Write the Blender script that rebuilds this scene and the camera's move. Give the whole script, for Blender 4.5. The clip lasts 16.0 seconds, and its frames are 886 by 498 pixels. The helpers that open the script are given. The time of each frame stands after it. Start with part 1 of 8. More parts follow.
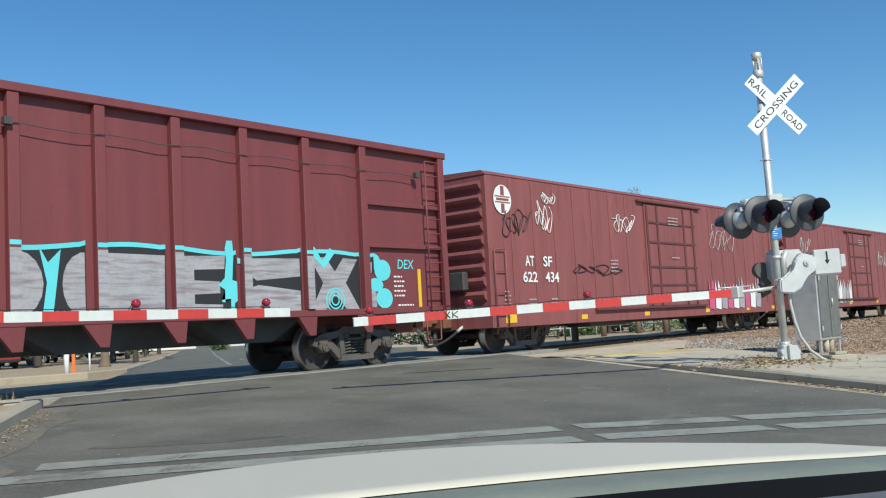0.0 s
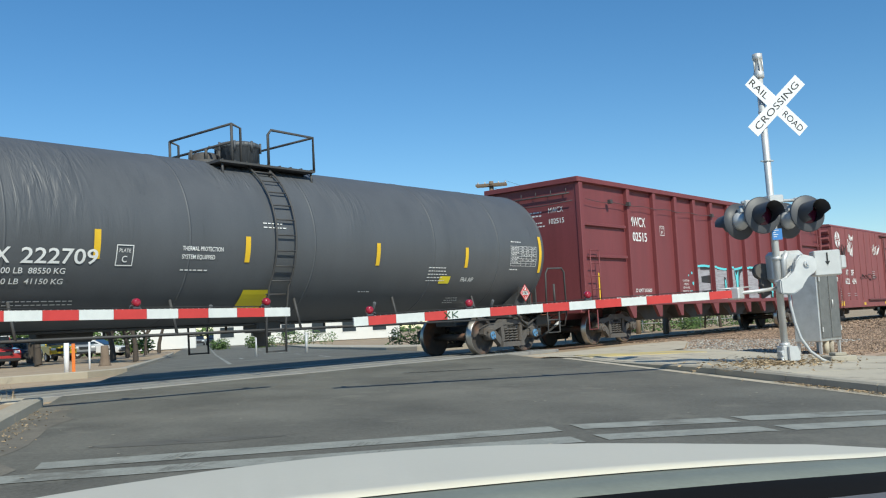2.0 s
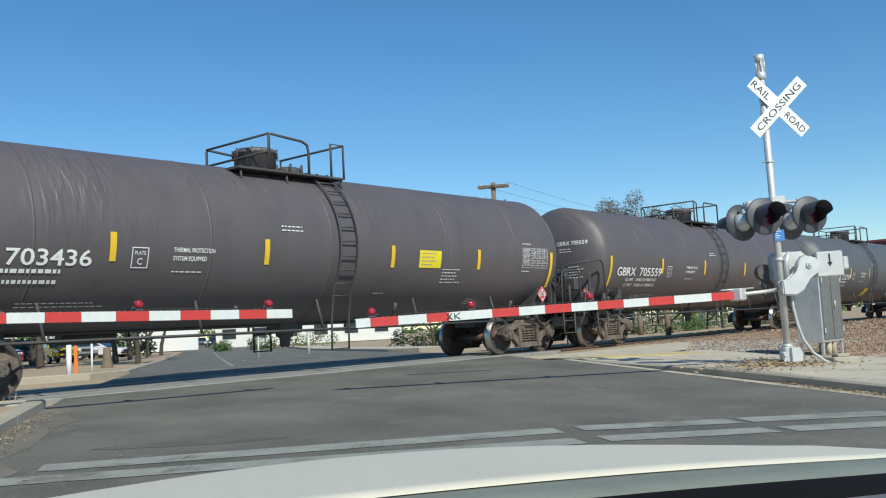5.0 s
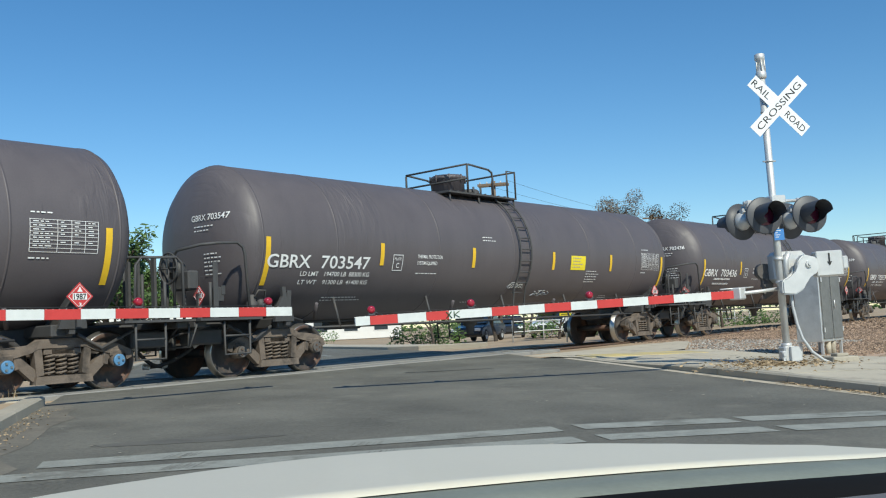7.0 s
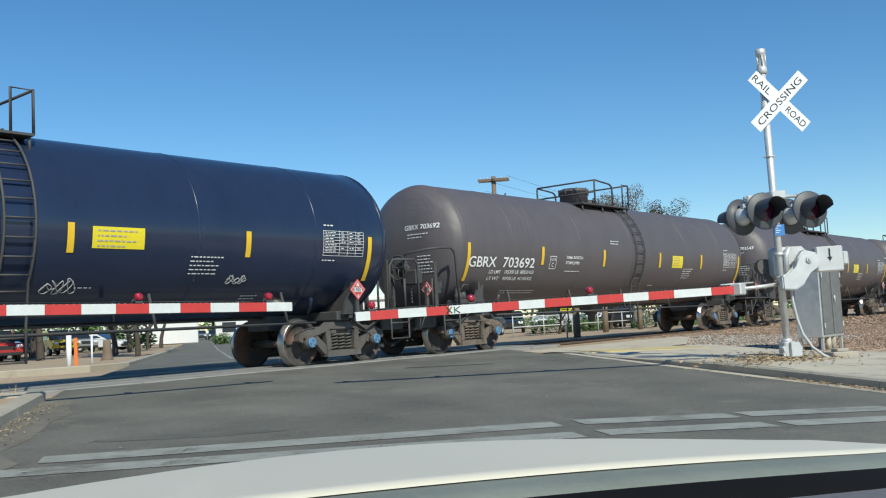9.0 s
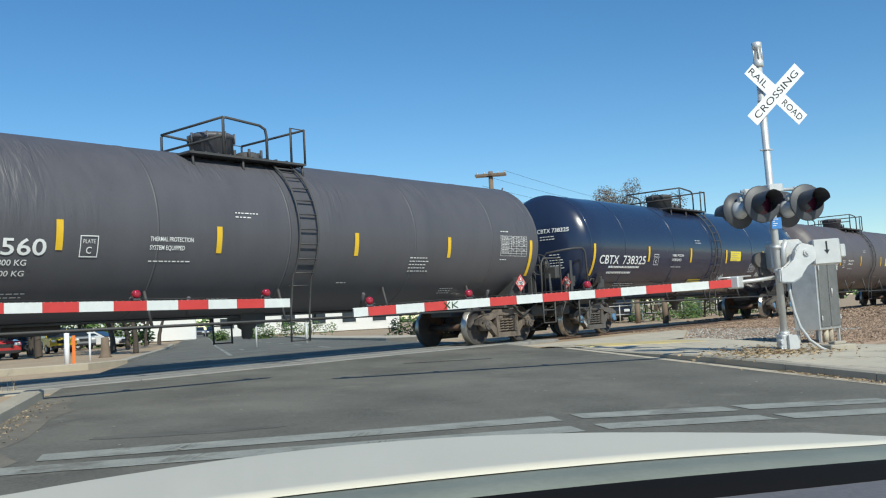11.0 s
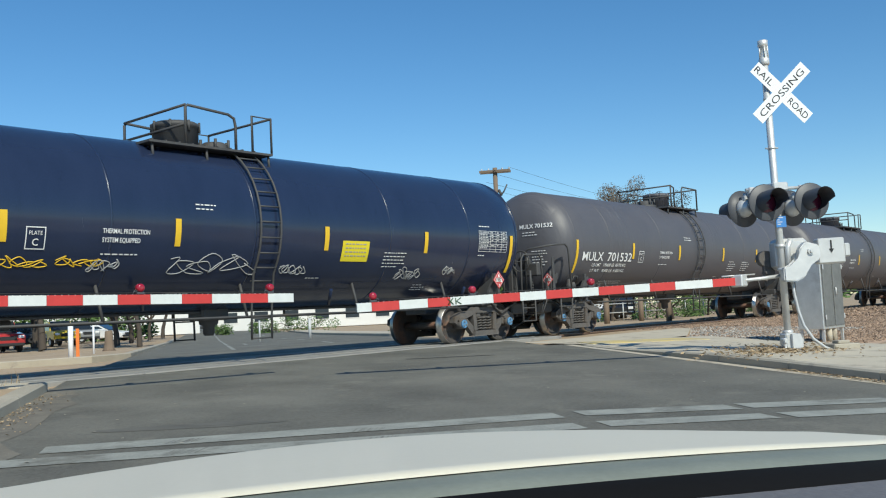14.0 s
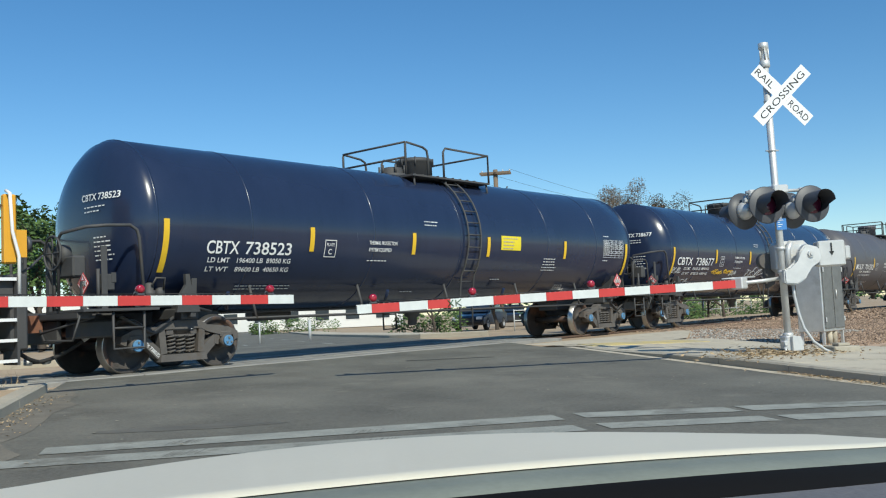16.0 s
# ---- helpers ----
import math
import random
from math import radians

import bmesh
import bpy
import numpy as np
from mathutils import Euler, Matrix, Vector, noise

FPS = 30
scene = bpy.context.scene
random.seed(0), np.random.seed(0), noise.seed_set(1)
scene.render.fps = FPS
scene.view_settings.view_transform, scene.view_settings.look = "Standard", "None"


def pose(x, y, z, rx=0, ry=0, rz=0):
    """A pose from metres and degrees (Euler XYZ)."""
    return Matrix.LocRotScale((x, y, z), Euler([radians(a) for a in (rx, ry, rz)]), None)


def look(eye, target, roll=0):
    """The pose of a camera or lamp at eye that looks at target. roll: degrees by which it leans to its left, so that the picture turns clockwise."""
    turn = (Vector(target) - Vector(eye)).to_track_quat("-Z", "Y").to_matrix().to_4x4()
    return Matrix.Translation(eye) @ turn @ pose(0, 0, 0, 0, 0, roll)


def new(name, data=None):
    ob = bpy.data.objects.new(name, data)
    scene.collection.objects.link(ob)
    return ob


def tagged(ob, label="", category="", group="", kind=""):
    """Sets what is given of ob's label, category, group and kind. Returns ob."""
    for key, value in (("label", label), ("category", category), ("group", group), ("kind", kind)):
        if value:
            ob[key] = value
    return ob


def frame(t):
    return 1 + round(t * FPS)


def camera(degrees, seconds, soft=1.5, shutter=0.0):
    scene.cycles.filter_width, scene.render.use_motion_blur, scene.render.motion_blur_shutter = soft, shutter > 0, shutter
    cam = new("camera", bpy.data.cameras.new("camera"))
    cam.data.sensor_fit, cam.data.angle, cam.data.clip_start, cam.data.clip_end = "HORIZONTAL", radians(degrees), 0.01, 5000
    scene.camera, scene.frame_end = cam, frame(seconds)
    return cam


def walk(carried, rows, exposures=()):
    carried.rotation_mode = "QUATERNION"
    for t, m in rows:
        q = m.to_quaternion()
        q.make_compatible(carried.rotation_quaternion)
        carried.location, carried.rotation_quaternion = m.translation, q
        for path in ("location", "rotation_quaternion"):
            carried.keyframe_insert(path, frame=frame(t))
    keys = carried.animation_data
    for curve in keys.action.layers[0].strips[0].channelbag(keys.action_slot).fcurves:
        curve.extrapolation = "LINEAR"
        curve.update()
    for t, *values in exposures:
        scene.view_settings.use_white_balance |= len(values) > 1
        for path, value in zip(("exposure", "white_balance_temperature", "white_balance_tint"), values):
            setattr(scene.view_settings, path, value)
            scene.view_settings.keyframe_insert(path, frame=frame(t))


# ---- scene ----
EYE = Vector((0.0, -14.743, 0.746))


def aim(yaw, pitch, roll):
    """A pose at the eye: yaw to the left from +y, pitch up, roll as look() takes it, in degrees."""
    a, b = radians(yaw), radians(pitch)
    return look(EYE, EYE + Vector((-math.sin(a) * math.cos(b), math.cos(a) * math.cos(b), math.sin(b))), roll)


AIMS = [
    (0.0, -49.888, 4.763, -3.099), (0.5, -49.924, 4.750, -3.037), (1.0, -49.978, 4.756, -3.116),
    (1.5, -49.922, 4.727, -2.937), (2.0, -49.871, 4.766, -2.929), (2.5, -49.734, 4.806, -2.939),
    (3.0, -49.724, 4.807, -2.875), (3.5, -49.652, 4.764, -2.677), (4.0, -49.714, 4.880, -2.980),
    (6.5, -49.815, 4.819, -2.931), (7.0, -49.762, 4.759, -2.823), (7.5, -49.791, 4.716, -2.916),
    (8.0, -49.792, 4.639, -2.970), (8.5, -49.720, 4.538, -2.857), (9.0, -49.729, 4.468, -2.802),
    (11.5, -49.881, 4.066, -3.194), (12.0, -49.851, 3.960, -3.136), (12.5, -49.755, 3.979, -3.098),
    (13.0, -49.789, 3.948, -2.943), (13.5, -49.655, 3.945, -2.793), (14.0, -49.620, 3.935, -2.725),
    (14.5, -49.711, 3.927, -2.747), (15.0, -49.738, 3.897, -2.826), (15.5, -49.668, 3.924, -2.734),
    (16.0, -49.610, 4.043, -2.603)]
cam = camera(51.313, 16.0, soft=1.15)
walk(cam, [(t, aim(y, p, r)) for t, y, p, r in AIMS], exposures=[(0.0, 0.07, 6450.0, 2.5), (16.0, 0.07, 6450.0, 2.5)])

# ---- light ----
SUN_TRAVEL = Vector((0.45, 0.99, -1.0)).normalized()
world = bpy.data.worlds.new("world")
scene.world = world
world.use_nodes = True
wn = world.node_tree
sky = wn.nodes.new("ShaderNodeTexSky")
sky.sky_type = "NISHITA"
sky.sun_disc = False
sky.sun_elevation = math.asin(-SUN_TRAVEL.z)
sky.sun_rotation = math.atan2(-SUN_TRAVEL.x, -SUN_TRAVEL.y)
sky.air_density, sky.dust_density, sky.ozone_density = 1.0, 0.0, 4.5
clear = wn.nodes.new("ShaderNodeHueSaturation")
clear.inputs["Saturation"].default_value = 1.2
wn.links.new(sky.outputs["Color"], clear.inputs["Color"])
wn.links.new(clear.outputs["Color"], wn.nodes["Background"].inputs["Color"])
wn.nodes["Background"].inputs["Strength"].default_value = 0.119
sun = new("sun", bpy.data.lights.new("sun", "SUN"))
sun.data.energy, sun.data.angle, sun.data.color = 4.2, radians(0.53), (1.0, 0.94, 0.82)
sun.matrix_world = look((0, 0, 60), Vector((0, 0, 60)) + SUN_TRAVEL)


# ---- materials ----
def material(name, colour, rough=0.6, metal=0.0, spread=0.15, scale=6.0, grain=120.0, bump=0.0, bump_scale=60.0,
             stain=None, stain_at=0.6, streak=0.0, coat=0.0, island=0.0, per_object=0.0, emit=0.0, depth=0.02):
    """A painted or natural surface: two scales of variation, stains, fine relief."""
    m = bpy.data.materials.new(name)
    m.use_nodes = True
    t = m.node_tree
    b = t.nodes["Principled BSDF"]

    def node(kind, **inputs):
        n = t.nodes.new(kind)
        for key, value in inputs.items():
            n.inputs[key].default_value = value
        return n

    co = t.nodes.new("ShaderNodeTexCoord").outputs["Object"]
    big = node("ShaderNodeTexNoise", Scale=1.0 / scale * 4, Detail=5.0, Roughness=0.6)
    fine = node("ShaderNodeTexNoise", Scale=grain, Detail=3.0)
    t.links.new(co, big.inputs["Vector"])
    t.links.new(co, fine.inputs["Vector"])
    if streak:
        mp = node("ShaderNodeMapping")
        mp.inputs["Scale"].default_value = (3.0, 3.0, 0.25)
        t.links.new(co, mp.inputs["Vector"])
        t.links.new(mp.outputs[0], big.inputs["Vector"])
    mix = node("ShaderNodeMath")
    mix.operation = "ADD"
    t.links.new(big.outputs["Fac"], mix.inputs[0])
    half = node("ShaderNodeMath")
    half.operation = "MULTIPLY"
    half.inputs[1].default_value = 0.6
    t.links.new(fine.outputs["Fac"], half.inputs[0])
    t.links.new(half.outputs[0], mix.inputs[1])
    ramp = node("ShaderNodeMapRange")
    ramp.inputs["From Min"].default_value, ramp.inputs["From Max"].default_value = 0.45, 1.15
    ramp.inputs["To Min"].default_value, ramp.inputs["To Max"].default_value = 1 - spread, 1 + spread
    t.links.new(mix.outputs[0], ramp.inputs["Value"])
    value = ramp.outputs[0]
    for amount, out in ((island, ("ShaderNodeNewGeometry", "Random Per Island")), (per_object, ("ShaderNodeObjectInfo", "Random"))):
        if amount:
            r = node("ShaderNodeMapRange")
            r.inputs["To Min"].default_value, r.inputs["To Max"].default_value = 1 - amount, 1 + amount
            t.links.new(t.nodes.new(out[0]).outputs[out[1]], r.inputs["Value"])
            mul = node("ShaderNodeMath")
            mul.operation = "MULTIPLY"
            t.links.new(value, mul.inputs[0])
            t.links.new(r.outputs[0], mul.inputs[1])
            value = mul.outputs[0]
    hsv = node("ShaderNodeHueSaturation", Color=(*colour, 1))
    t.links.new(value, hsv.inputs["Value"])
    result = hsv.outputs[0]
    if stain:
        sn = node("ShaderNodeTexNoise", Scale=1.3 if not streak else 2.2, Detail=8.0, Roughness=0.7)
        t.links.new(co if not streak else mp.outputs[0], sn.inputs["Vector"])
        sr = node("ShaderNodeMapRange")
        sr.inputs["From Min"].default_value, sr.inputs["From Max"].default_value = stain_at, stain_at + 0.12
        t.links.new(sn.outputs["Fac"], sr.inputs["Value"])
        mc = t.nodes.new("ShaderNodeMix")
        mc.data_type = "RGBA"
        mc.inputs["B"].default_value = (*stain, 1)
        t.links.new(sr.outputs[0], mc.inputs["Factor"])
        t.links.new(result, mc.inputs["A"])
        result = mc.outputs["Result"]
    t.links.new(result, b.inputs["Base Color"])
    b.inputs["Metallic"].default_value = metal
    rr = node("ShaderNodeMapRange")
    rr.inputs["To Min"].default_value, rr.inputs["To Max"].default_value = max(0.02, rough - 0.08), min(1.0, rough + 0.08)
    t.links.new(big.outputs["Fac"], rr.inputs["Value"])
    t.links.new(rr.outputs[0], b.inputs["Roughness"])
    b.inputs["Coat Weight"].default_value = coat
    b.inputs["Coat Roughness"].default_value = 0.06
    if bump:
        bn = node("ShaderNodeTexNoise", Scale=bump_scale, Detail=4.0)
        t.links.new(co, bn.inputs["Vector"])
        bp = node("ShaderNodeBump", Strength=bump, Distance=depth)
        t.links.new(bn.outputs["Fac"], bp.inputs["Height"])
        t.links.new(bp.outputs[0], b.inputs["Normal"])
    if emit:
        b.inputs["Emission Color"].default_value = (*colour, 1)
        b.inputs["Emission Strength"].default_value = emit
    return m


def wrinkled(name, colour, rough, amount, coat=0.0):
    """Tank jacket paint whose thin sheet is crumpled in upright creases near the top."""
    m = material(name, colour, rough, spread=0.14, scale=5.0, grain=40.0, coat=coat, stain=tuple(c * 0.72 for c in colour), stain_at=0.62, streak=1.0)
    t = m.node_tree
    b = t.nodes["Principled BSDF"]
    co = t.nodes.new("ShaderNodeTexCoord").outputs["Object"]
    mp = t.nodes.new("ShaderNodeMapping")
    mp.inputs["Scale"].default_value = (4.5, 0.9, 0.9)
    t.links.new(co, mp.inputs["Vector"])
    n = t.nodes.new("ShaderNodeTexNoise")
    n.inputs["Scale"].default_value, n.inputs["Detail"].default_value, n.inputs["Distortion"].default_value = 1.6, 3.0, 0.8
    t.links.new(mp.outputs[0], n.inputs["Vector"])
    sep = t.nodes.new("ShaderNodeSeparateXYZ")
    t.links.new(co, sep.inputs[0])
    rng = t.nodes.new("ShaderNodeMapRange")
    rng.inputs["From Min"].default_value, rng.inputs["From Max"].default_value = 2.2, 3.3
    t.links.new(sep.outputs["Z"], rng.inputs["Value"])
    patch = t.nodes.new("ShaderNodeTexNoise")
    patch.inputs["Scale"].default_value = 0.45
    t.links.new(co, patch.inputs["Vector"])
    pr = t.nodes.new("ShaderNodeMapRange")
    pr.inputs["From Min"].default_value, pr.inputs["From Max"].default_value = 0.42, 0.62
    t.links.new(patch.outputs["Fac"], pr.inputs["Value"])
    mul = t.nodes.new("ShaderNodeMath")
    mul.operation = "MULTIPLY"
    t.links.new(rng.outputs[0], mul.inputs[0])
    t.links.new(pr.outputs[0], mul.inputs[1])
    mul2 = t.nodes.new("ShaderNodeMath")
    mul2.operation = "MULTIPLY"
    t.links.new(mul.outputs[0], mul2.inputs[0])
    t.links.new(n.outputs["Fac"], mul2.inputs[1])
    bp = t.nodes.new("ShaderNodeBump")
    bp.inputs["Strength"].default_value, bp.inputs["Distance"].default_value = amount, 0.09
    t.links.new(mul2.outputs[0], bp.inputs["Height"])
    t.links.new(bp.outputs[0], b.inputs["Normal"])
    return m


M = {}
M["asphalt"] = material("asphalt", (0.145, 0.139, 0.117), 0.85, spread=0.5, scale=7.0, grain=28.0, bump=0.5, bump_scale=160.0, stain=(0.19, 0.181, 0.15), stain_at=0.55)
M["oil"] = material("oil_stained_asphalt", (0.12, 0.115, 0.098), 0.75, spread=0.3, scale=2.0, grain=90.0)
M["dust"] = material("dusty_asphalt", (0.175, 0.158, 0.128), 0.9, spread=0.35, scale=1.5, grain=60.0, bump=0.4, stain=(0.13, 0.12, 0.10), stain_at=0.5)
M["tar"] = material("tar", (0.02, 0.02, 0.022), 0.6, spread=0.2)
M["paint_line"] = material("worn_road_paint", (0.28, 0.285, 0.255), 0.8, spread=0.3, scale=1.0, grain=45.0, stain=(0.16, 0.157, 0.135), stain_at=0.54)
M["paint_yellow"] = material("tactile_yellow", (0.58, 0.46, 0.19), 0.8, spread=0.2, stain=(0.44, 0.38, 0.26), stain_at=0.48)
M["concrete"] = material("concrete", (0.50, 0.445, 0.35), 0.85, spread=0.14, scale=5.0, grain=70.0, bump=0.3, bump_scale=90.0, stain=(0.3, 0.26, 0.205), stain_at=0.55)
M["kerb"] = material("kerb_concrete", (0.40, 0.36, 0.29), 0.85, spread=0.18, scale=3.0, grain=80.0, bump=0.3, stain=(0.2, 0.18, 0.16), stain_at=0.6)
M["panel"] = material("crossing_panel_concrete", (0.27, 0.26, 0.24), 0.8, spread=0.2, scale=3.0, grain=70.0, bump=0.3, stain=(0.14, 0.13, 0.13), stain_at=0.58)
M["dirt"] = material("dry_dirt", (0.40, 0.30, 0.20), 0.95, spread=0.22, scale=18.0, grain=30.0, bump=0.6, bump_scale=25.0, stain=(0.27, 0.2, 0.13), stain_at=0.55)
M["stone"] = material("ballast_stone", (0.27, 0.19, 0.135), 0.9, spread=0.2, island=0.6, bump=0.3, bump_scale=40.0)
M["stone_grey"] = material("grey_ballast_stone", (0.33, 0.31, 0.28), 0.9, spread=0.2, island=0.5)
M["litter"] = material("dry_leaves", (0.34, 0.25, 0.15), 0.9, spread=0.25, island=0.5)
M["rail"] = material("rail_steel", (0.16, 0.10, 0.07), 0.6, 0.3, spread=0.2)
M["rail_top"] = material("polished_rail", (0.45, 0.44, 0.43), 0.28, 1.0, spread=0.08)
M["tie"] = material("weathered_tie", (0.09, 0.07, 0.055), 0.9, spread=0.3, scale=1.0, bump=0.4, per_object=0.3)
M["steel"] = material("dark_truck_steel", (0.11, 0.10, 0.093), 0.8, 0.0, spread=0.3, scale=1.2, grain=60.0, stain=(0.10, 0.075, 0.055), stain_at=0.56, bump=0.3)
M["steel_dusty"] = material("dusty_truck_steel", (0.17, 0.135, 0.108), 0.85, 0.0, spread=0.35, scale=1.2, grain=60.0, stain=(0.06, 0.05, 0.043), stain_at=0.52, bump=0.3)
M["wheel"] = material("wheel_steel", (0.065, 0.057, 0.053), 0.7, 0.05, spread=0.35, scale=0.8, stain=(0.17, 0.09, 0.06), stain_at=0.50)
M["tread"] = material("bright_tread", (0.42, 0.40, 0.38), 0.3, 0.9, spread=0.1)
M["black"] = material("black_paint", (0.066, 0.065, 0.066), 0.65, spread=0.3, scale=1.5, stain=(0.085, 0.07, 0.058), stain_at=0.56)
M["cap"] = material("blue_bearing_cap", (0.10, 0.24, 0.42), 0.5, spread=0.2, scale=0.4)
M["tank_brown"] = wrinkled("tank_paint_brown_grey", (0.105, 0.092, 0.098), 0.5, 0.9)
M["tank_grey"] = wrinkled("tank_paint_dark_grey", (0.092, 0.090, 0.101), 0.5, 0.9)
M["tank_slate"] = wrinkled("tank_paint_slate", (0.092, 0.098, 0.108), 0.52, 1.0)
M["tank_navy"] = wrinkled("tank_paint_navy", (0.018, 0.028, 0.062), 0.24, 0.12, 0.25)
M["white"] = material("white_lettering", (0.78, 0.78, 0.77), 0.6, spread=0.08)
M["faded"] = material("faded_lettering", (0.42, 0.42, 0.42), 0.6, spread=0.15)
M["yellow"] = material("yellow_reflective", (0.80, 0.50, 0.03), 0.45, spread=0.08, scale=0.6)
M["panel_yellow"] = material("yellow_notice", (0.82, 0.66, 0.03), 0.5, spread=0.06)
M["placard"] = material("red_placard", (0.55, 0.05, 0.05), 0.5, spread=0.1)
M["maroon"] = material("maroon_paint", (0.19, 0.047, 0.052), 0.55, spread=0.18, scale=4.0, grain=30.0, streak=1.0, stain=(0.16, 0.036, 0.04), stain_at=0.6)
M["oxide"] = material("oxide_red_paint", (0.25, 0.078, 0.08), 0.65, spread=0.22, scale=4.0, grain=30.0, streak=1.0, stain=(0.17, 0.055, 0.05), stain_at=0.55)
M["oxide_dark"] = material("grimy_oxide_paint", (0.12, 0.042, 0.042), 0.7, spread=0.25, scale=1.5)
M["graf_grey"] = material("grey_spray_paint", (0.36, 0.355, 0.385), 0.55, spread=0.22, scale=0.7, grain=14.0)
def brushed(name, colour, dark):
    """Spray fill laid on in level strokes, uneven and thin in places."""
    m = material(name, colour, 0.6, spread=0.18, scale=1.2, grain=20.0)
    t = m.node_tree
    b = t.nodes["Principled BSDF"]
    co = t.nodes.new("ShaderNodeTexCoord").outputs["Object"]
    mp = t.nodes.new("ShaderNodeMapping")
    mp.inputs["Scale"].default_value = (1.1, 1.0, 11.0)
    t.links.new(co, mp.inputs["Vector"])
    n = t.nodes.new("ShaderNodeTexNoise")
    n.inputs["Scale"].default_value, n.inputs["Detail"].default_value, n.inputs["Distortion"].default_value = 1.5, 4.0, 0.5
    t.links.new(mp.outputs[0], n.inputs["Vector"])
    r = t.nodes.new("ShaderNodeMapRange")
    r.inputs["From Min"].default_value, r.inputs["From Max"].default_value = 0.46, 0.68
    r.inputs["To Max"].default_value = 0.75
    t.links.new(n.outputs["Fac"], r.inputs["Value"])
    mix = t.nodes.new("ShaderNodeMix")
    mix.data_type = "RGBA"
    mix.inputs["B"].default_value = (*dark, 1)
    t.links.new(r.outputs[0], mix.inputs["Factor"])
    t.links.new(b.inputs["Base Color"].links[0].from_socket, mix.inputs["A"])
    t.links.new(mix.outputs["Result"], b.inputs["Base Color"])
    return m


M["graf_fill"] = brushed("grey_brushed_spray", (0.40, 0.39, 0.42), (0.22, 0.17, 0.185))
M["graf_cyan"] = material("turquoise_spray_paint", (0.15, 0.68, 0.74), 0.5, spread=0.12)
M["graf_black"] = material("black_spray_paint", (0.03, 0.028, 0.03), 0.5, spread=0.15)
M["graf_green"] = material("dark_green_spray_paint", (0.03, 0.09, 0.03), 0.5, spread=0.15)
M["graf_pink"] = material("magenta_spray_paint", (0.60, 0.10, 0.22), 0.5, spread=0.2)
M["aluminium"] = material("aluminium_paint", (0.64, 0.64, 0.63), 0.5, 0.45, spread=0.12, scale=0.8, stain=(0.45, 0.44, 0.42), stain_at=0.62)
M["galv"] = material("galvanised_sheet", (0.52, 0.53, 0.53), 0.5, 0.25, spread=0.15, scale=0.7, stain=(0.40, 0.40, 0.39), stain_at=0.58)
M["galv_bright"] = material("bright_galvanised_sheet", (0.66, 0.67, 0.67), 0.42, 0.75, spread=0.14, scale=0.7, stain=(0.52, 0.52, 0.51), stain_at=0.56)
M["galv_dark"] = material("weathered_galvanised_door", (0.20, 0.205, 0.20), 0.6, 0.4, spread=0.25, scale=0.5, stain=(0.2, 0.2, 0.2), stain_at=0.55)
M["signal_black"] = material("signal_black", (0.07, 0.074, 0.085), 0.5, spread=0.15)
M["lens_red"] = material("red_glass", (0.08, 0.009, 0.03), 0.25, spread=0.05, coat=0.3)
M["lamp_red"] = material("red_lamp_glass", (0.34, 0.01, 0.03), 0.2, spread=0.05, coat=0.5)
M["sign_white"] = material("sign_white", (0.82, 0.83, 0.84), 0.4, spread=0.04)
M["sign_black"] = material("sign_black", (0.02, 0.02, 0.02), 0.5, spread=0.05)
M["sign_blue"] = material("sign_blue", (0.06, 0.22, 0.55), 0.5, spread=0.05)
M["arm_red"] = material("arm_red_sheeting", (0.56, 0.05, 0.045), 0.4, spread=0.1, scale=0.5)
M["arm_orange"] = material("arm_faded_red_sheeting", (0.72, 0.13, 0.05), 0.4, spread=0.1, scale=0.5)
M["arm_white"] = material("arm_white_sheeting", (0.68, 0.70, 0.68), 0.4, spread=0.1, scale=0.5)
M["car_white"] = material("white_car_paint", (0.63, 0.595, 0.50), 0.55, spread=0.05, coat=0.05)
M["plastic"] = material("black_plastic", (0.02, 0.021, 0.023), 0.55, spread=0.15)
M["cowl"] = material("dusty_grey_trim", (0.17, 0.19, 0.17), 0.7, spread=0.15, scale=0.6)
M["dash"] = material("grey_dashboard", (0.12, 0.12, 0.135), 1.0, spread=0.1, bump=0.2)
M["rubber"] = material("rubber", (0.025, 0.025, 0.026), 0.8)
M["seal"] = material("matt_black_band", (0.007, 0.007, 0.008), 0.95, spread=0.1)
M["seal"].node_tree.nodes["Principled BSDF"].inputs["Specular IOR Level"].default_value = 0.1
M["glass_dark"] = material("dark_car_glass", (0.02, 0.025, 0.03), 0.06, spread=0.02, coat=0.5)
M["bark"] = material("bark", (0.075, 0.06, 0.048), 0.9, spread=0.3, scale=0.6, bump=0.6, bump_scale=20.0)
M["leaf"] = material("green_leaf", (0.075, 0.13, 0.03), 0.6, spread=0.2, island=0.5)
M["leaf_dry"] = material("autumn_leaf", (0.13, 0.095, 0.06), 0.7, spread=0.2, island=0.5)
M["wood"] = material("weathered_wood", (0.19, 0.14, 0.10), 0.85, spread=0.25, scale=0.8, streak=1.0)
M["stucco"] = material("white_stucco", (0.74, 0.73, 0.70), 0.85, spread=0.06, bump=0.2)
M["window"] = material("dark_window", (0.04, 0.05, 0.06), 0.1, spread=0.05)
M["wire"] = material("wire_black", (0.03, 0.03, 0.03), 0.6)
M["orange"] = material("orange_delineator", (0.75, 0.20, 0.04), 0.5, spread=0.1)
M["loco_yellow"] = material("loco_yellow_paint", (0.72, 0.36, 0.03), 0.5, spread=0.12, stain=(0.4, 0.22, 0.05), stain_at=0.66)
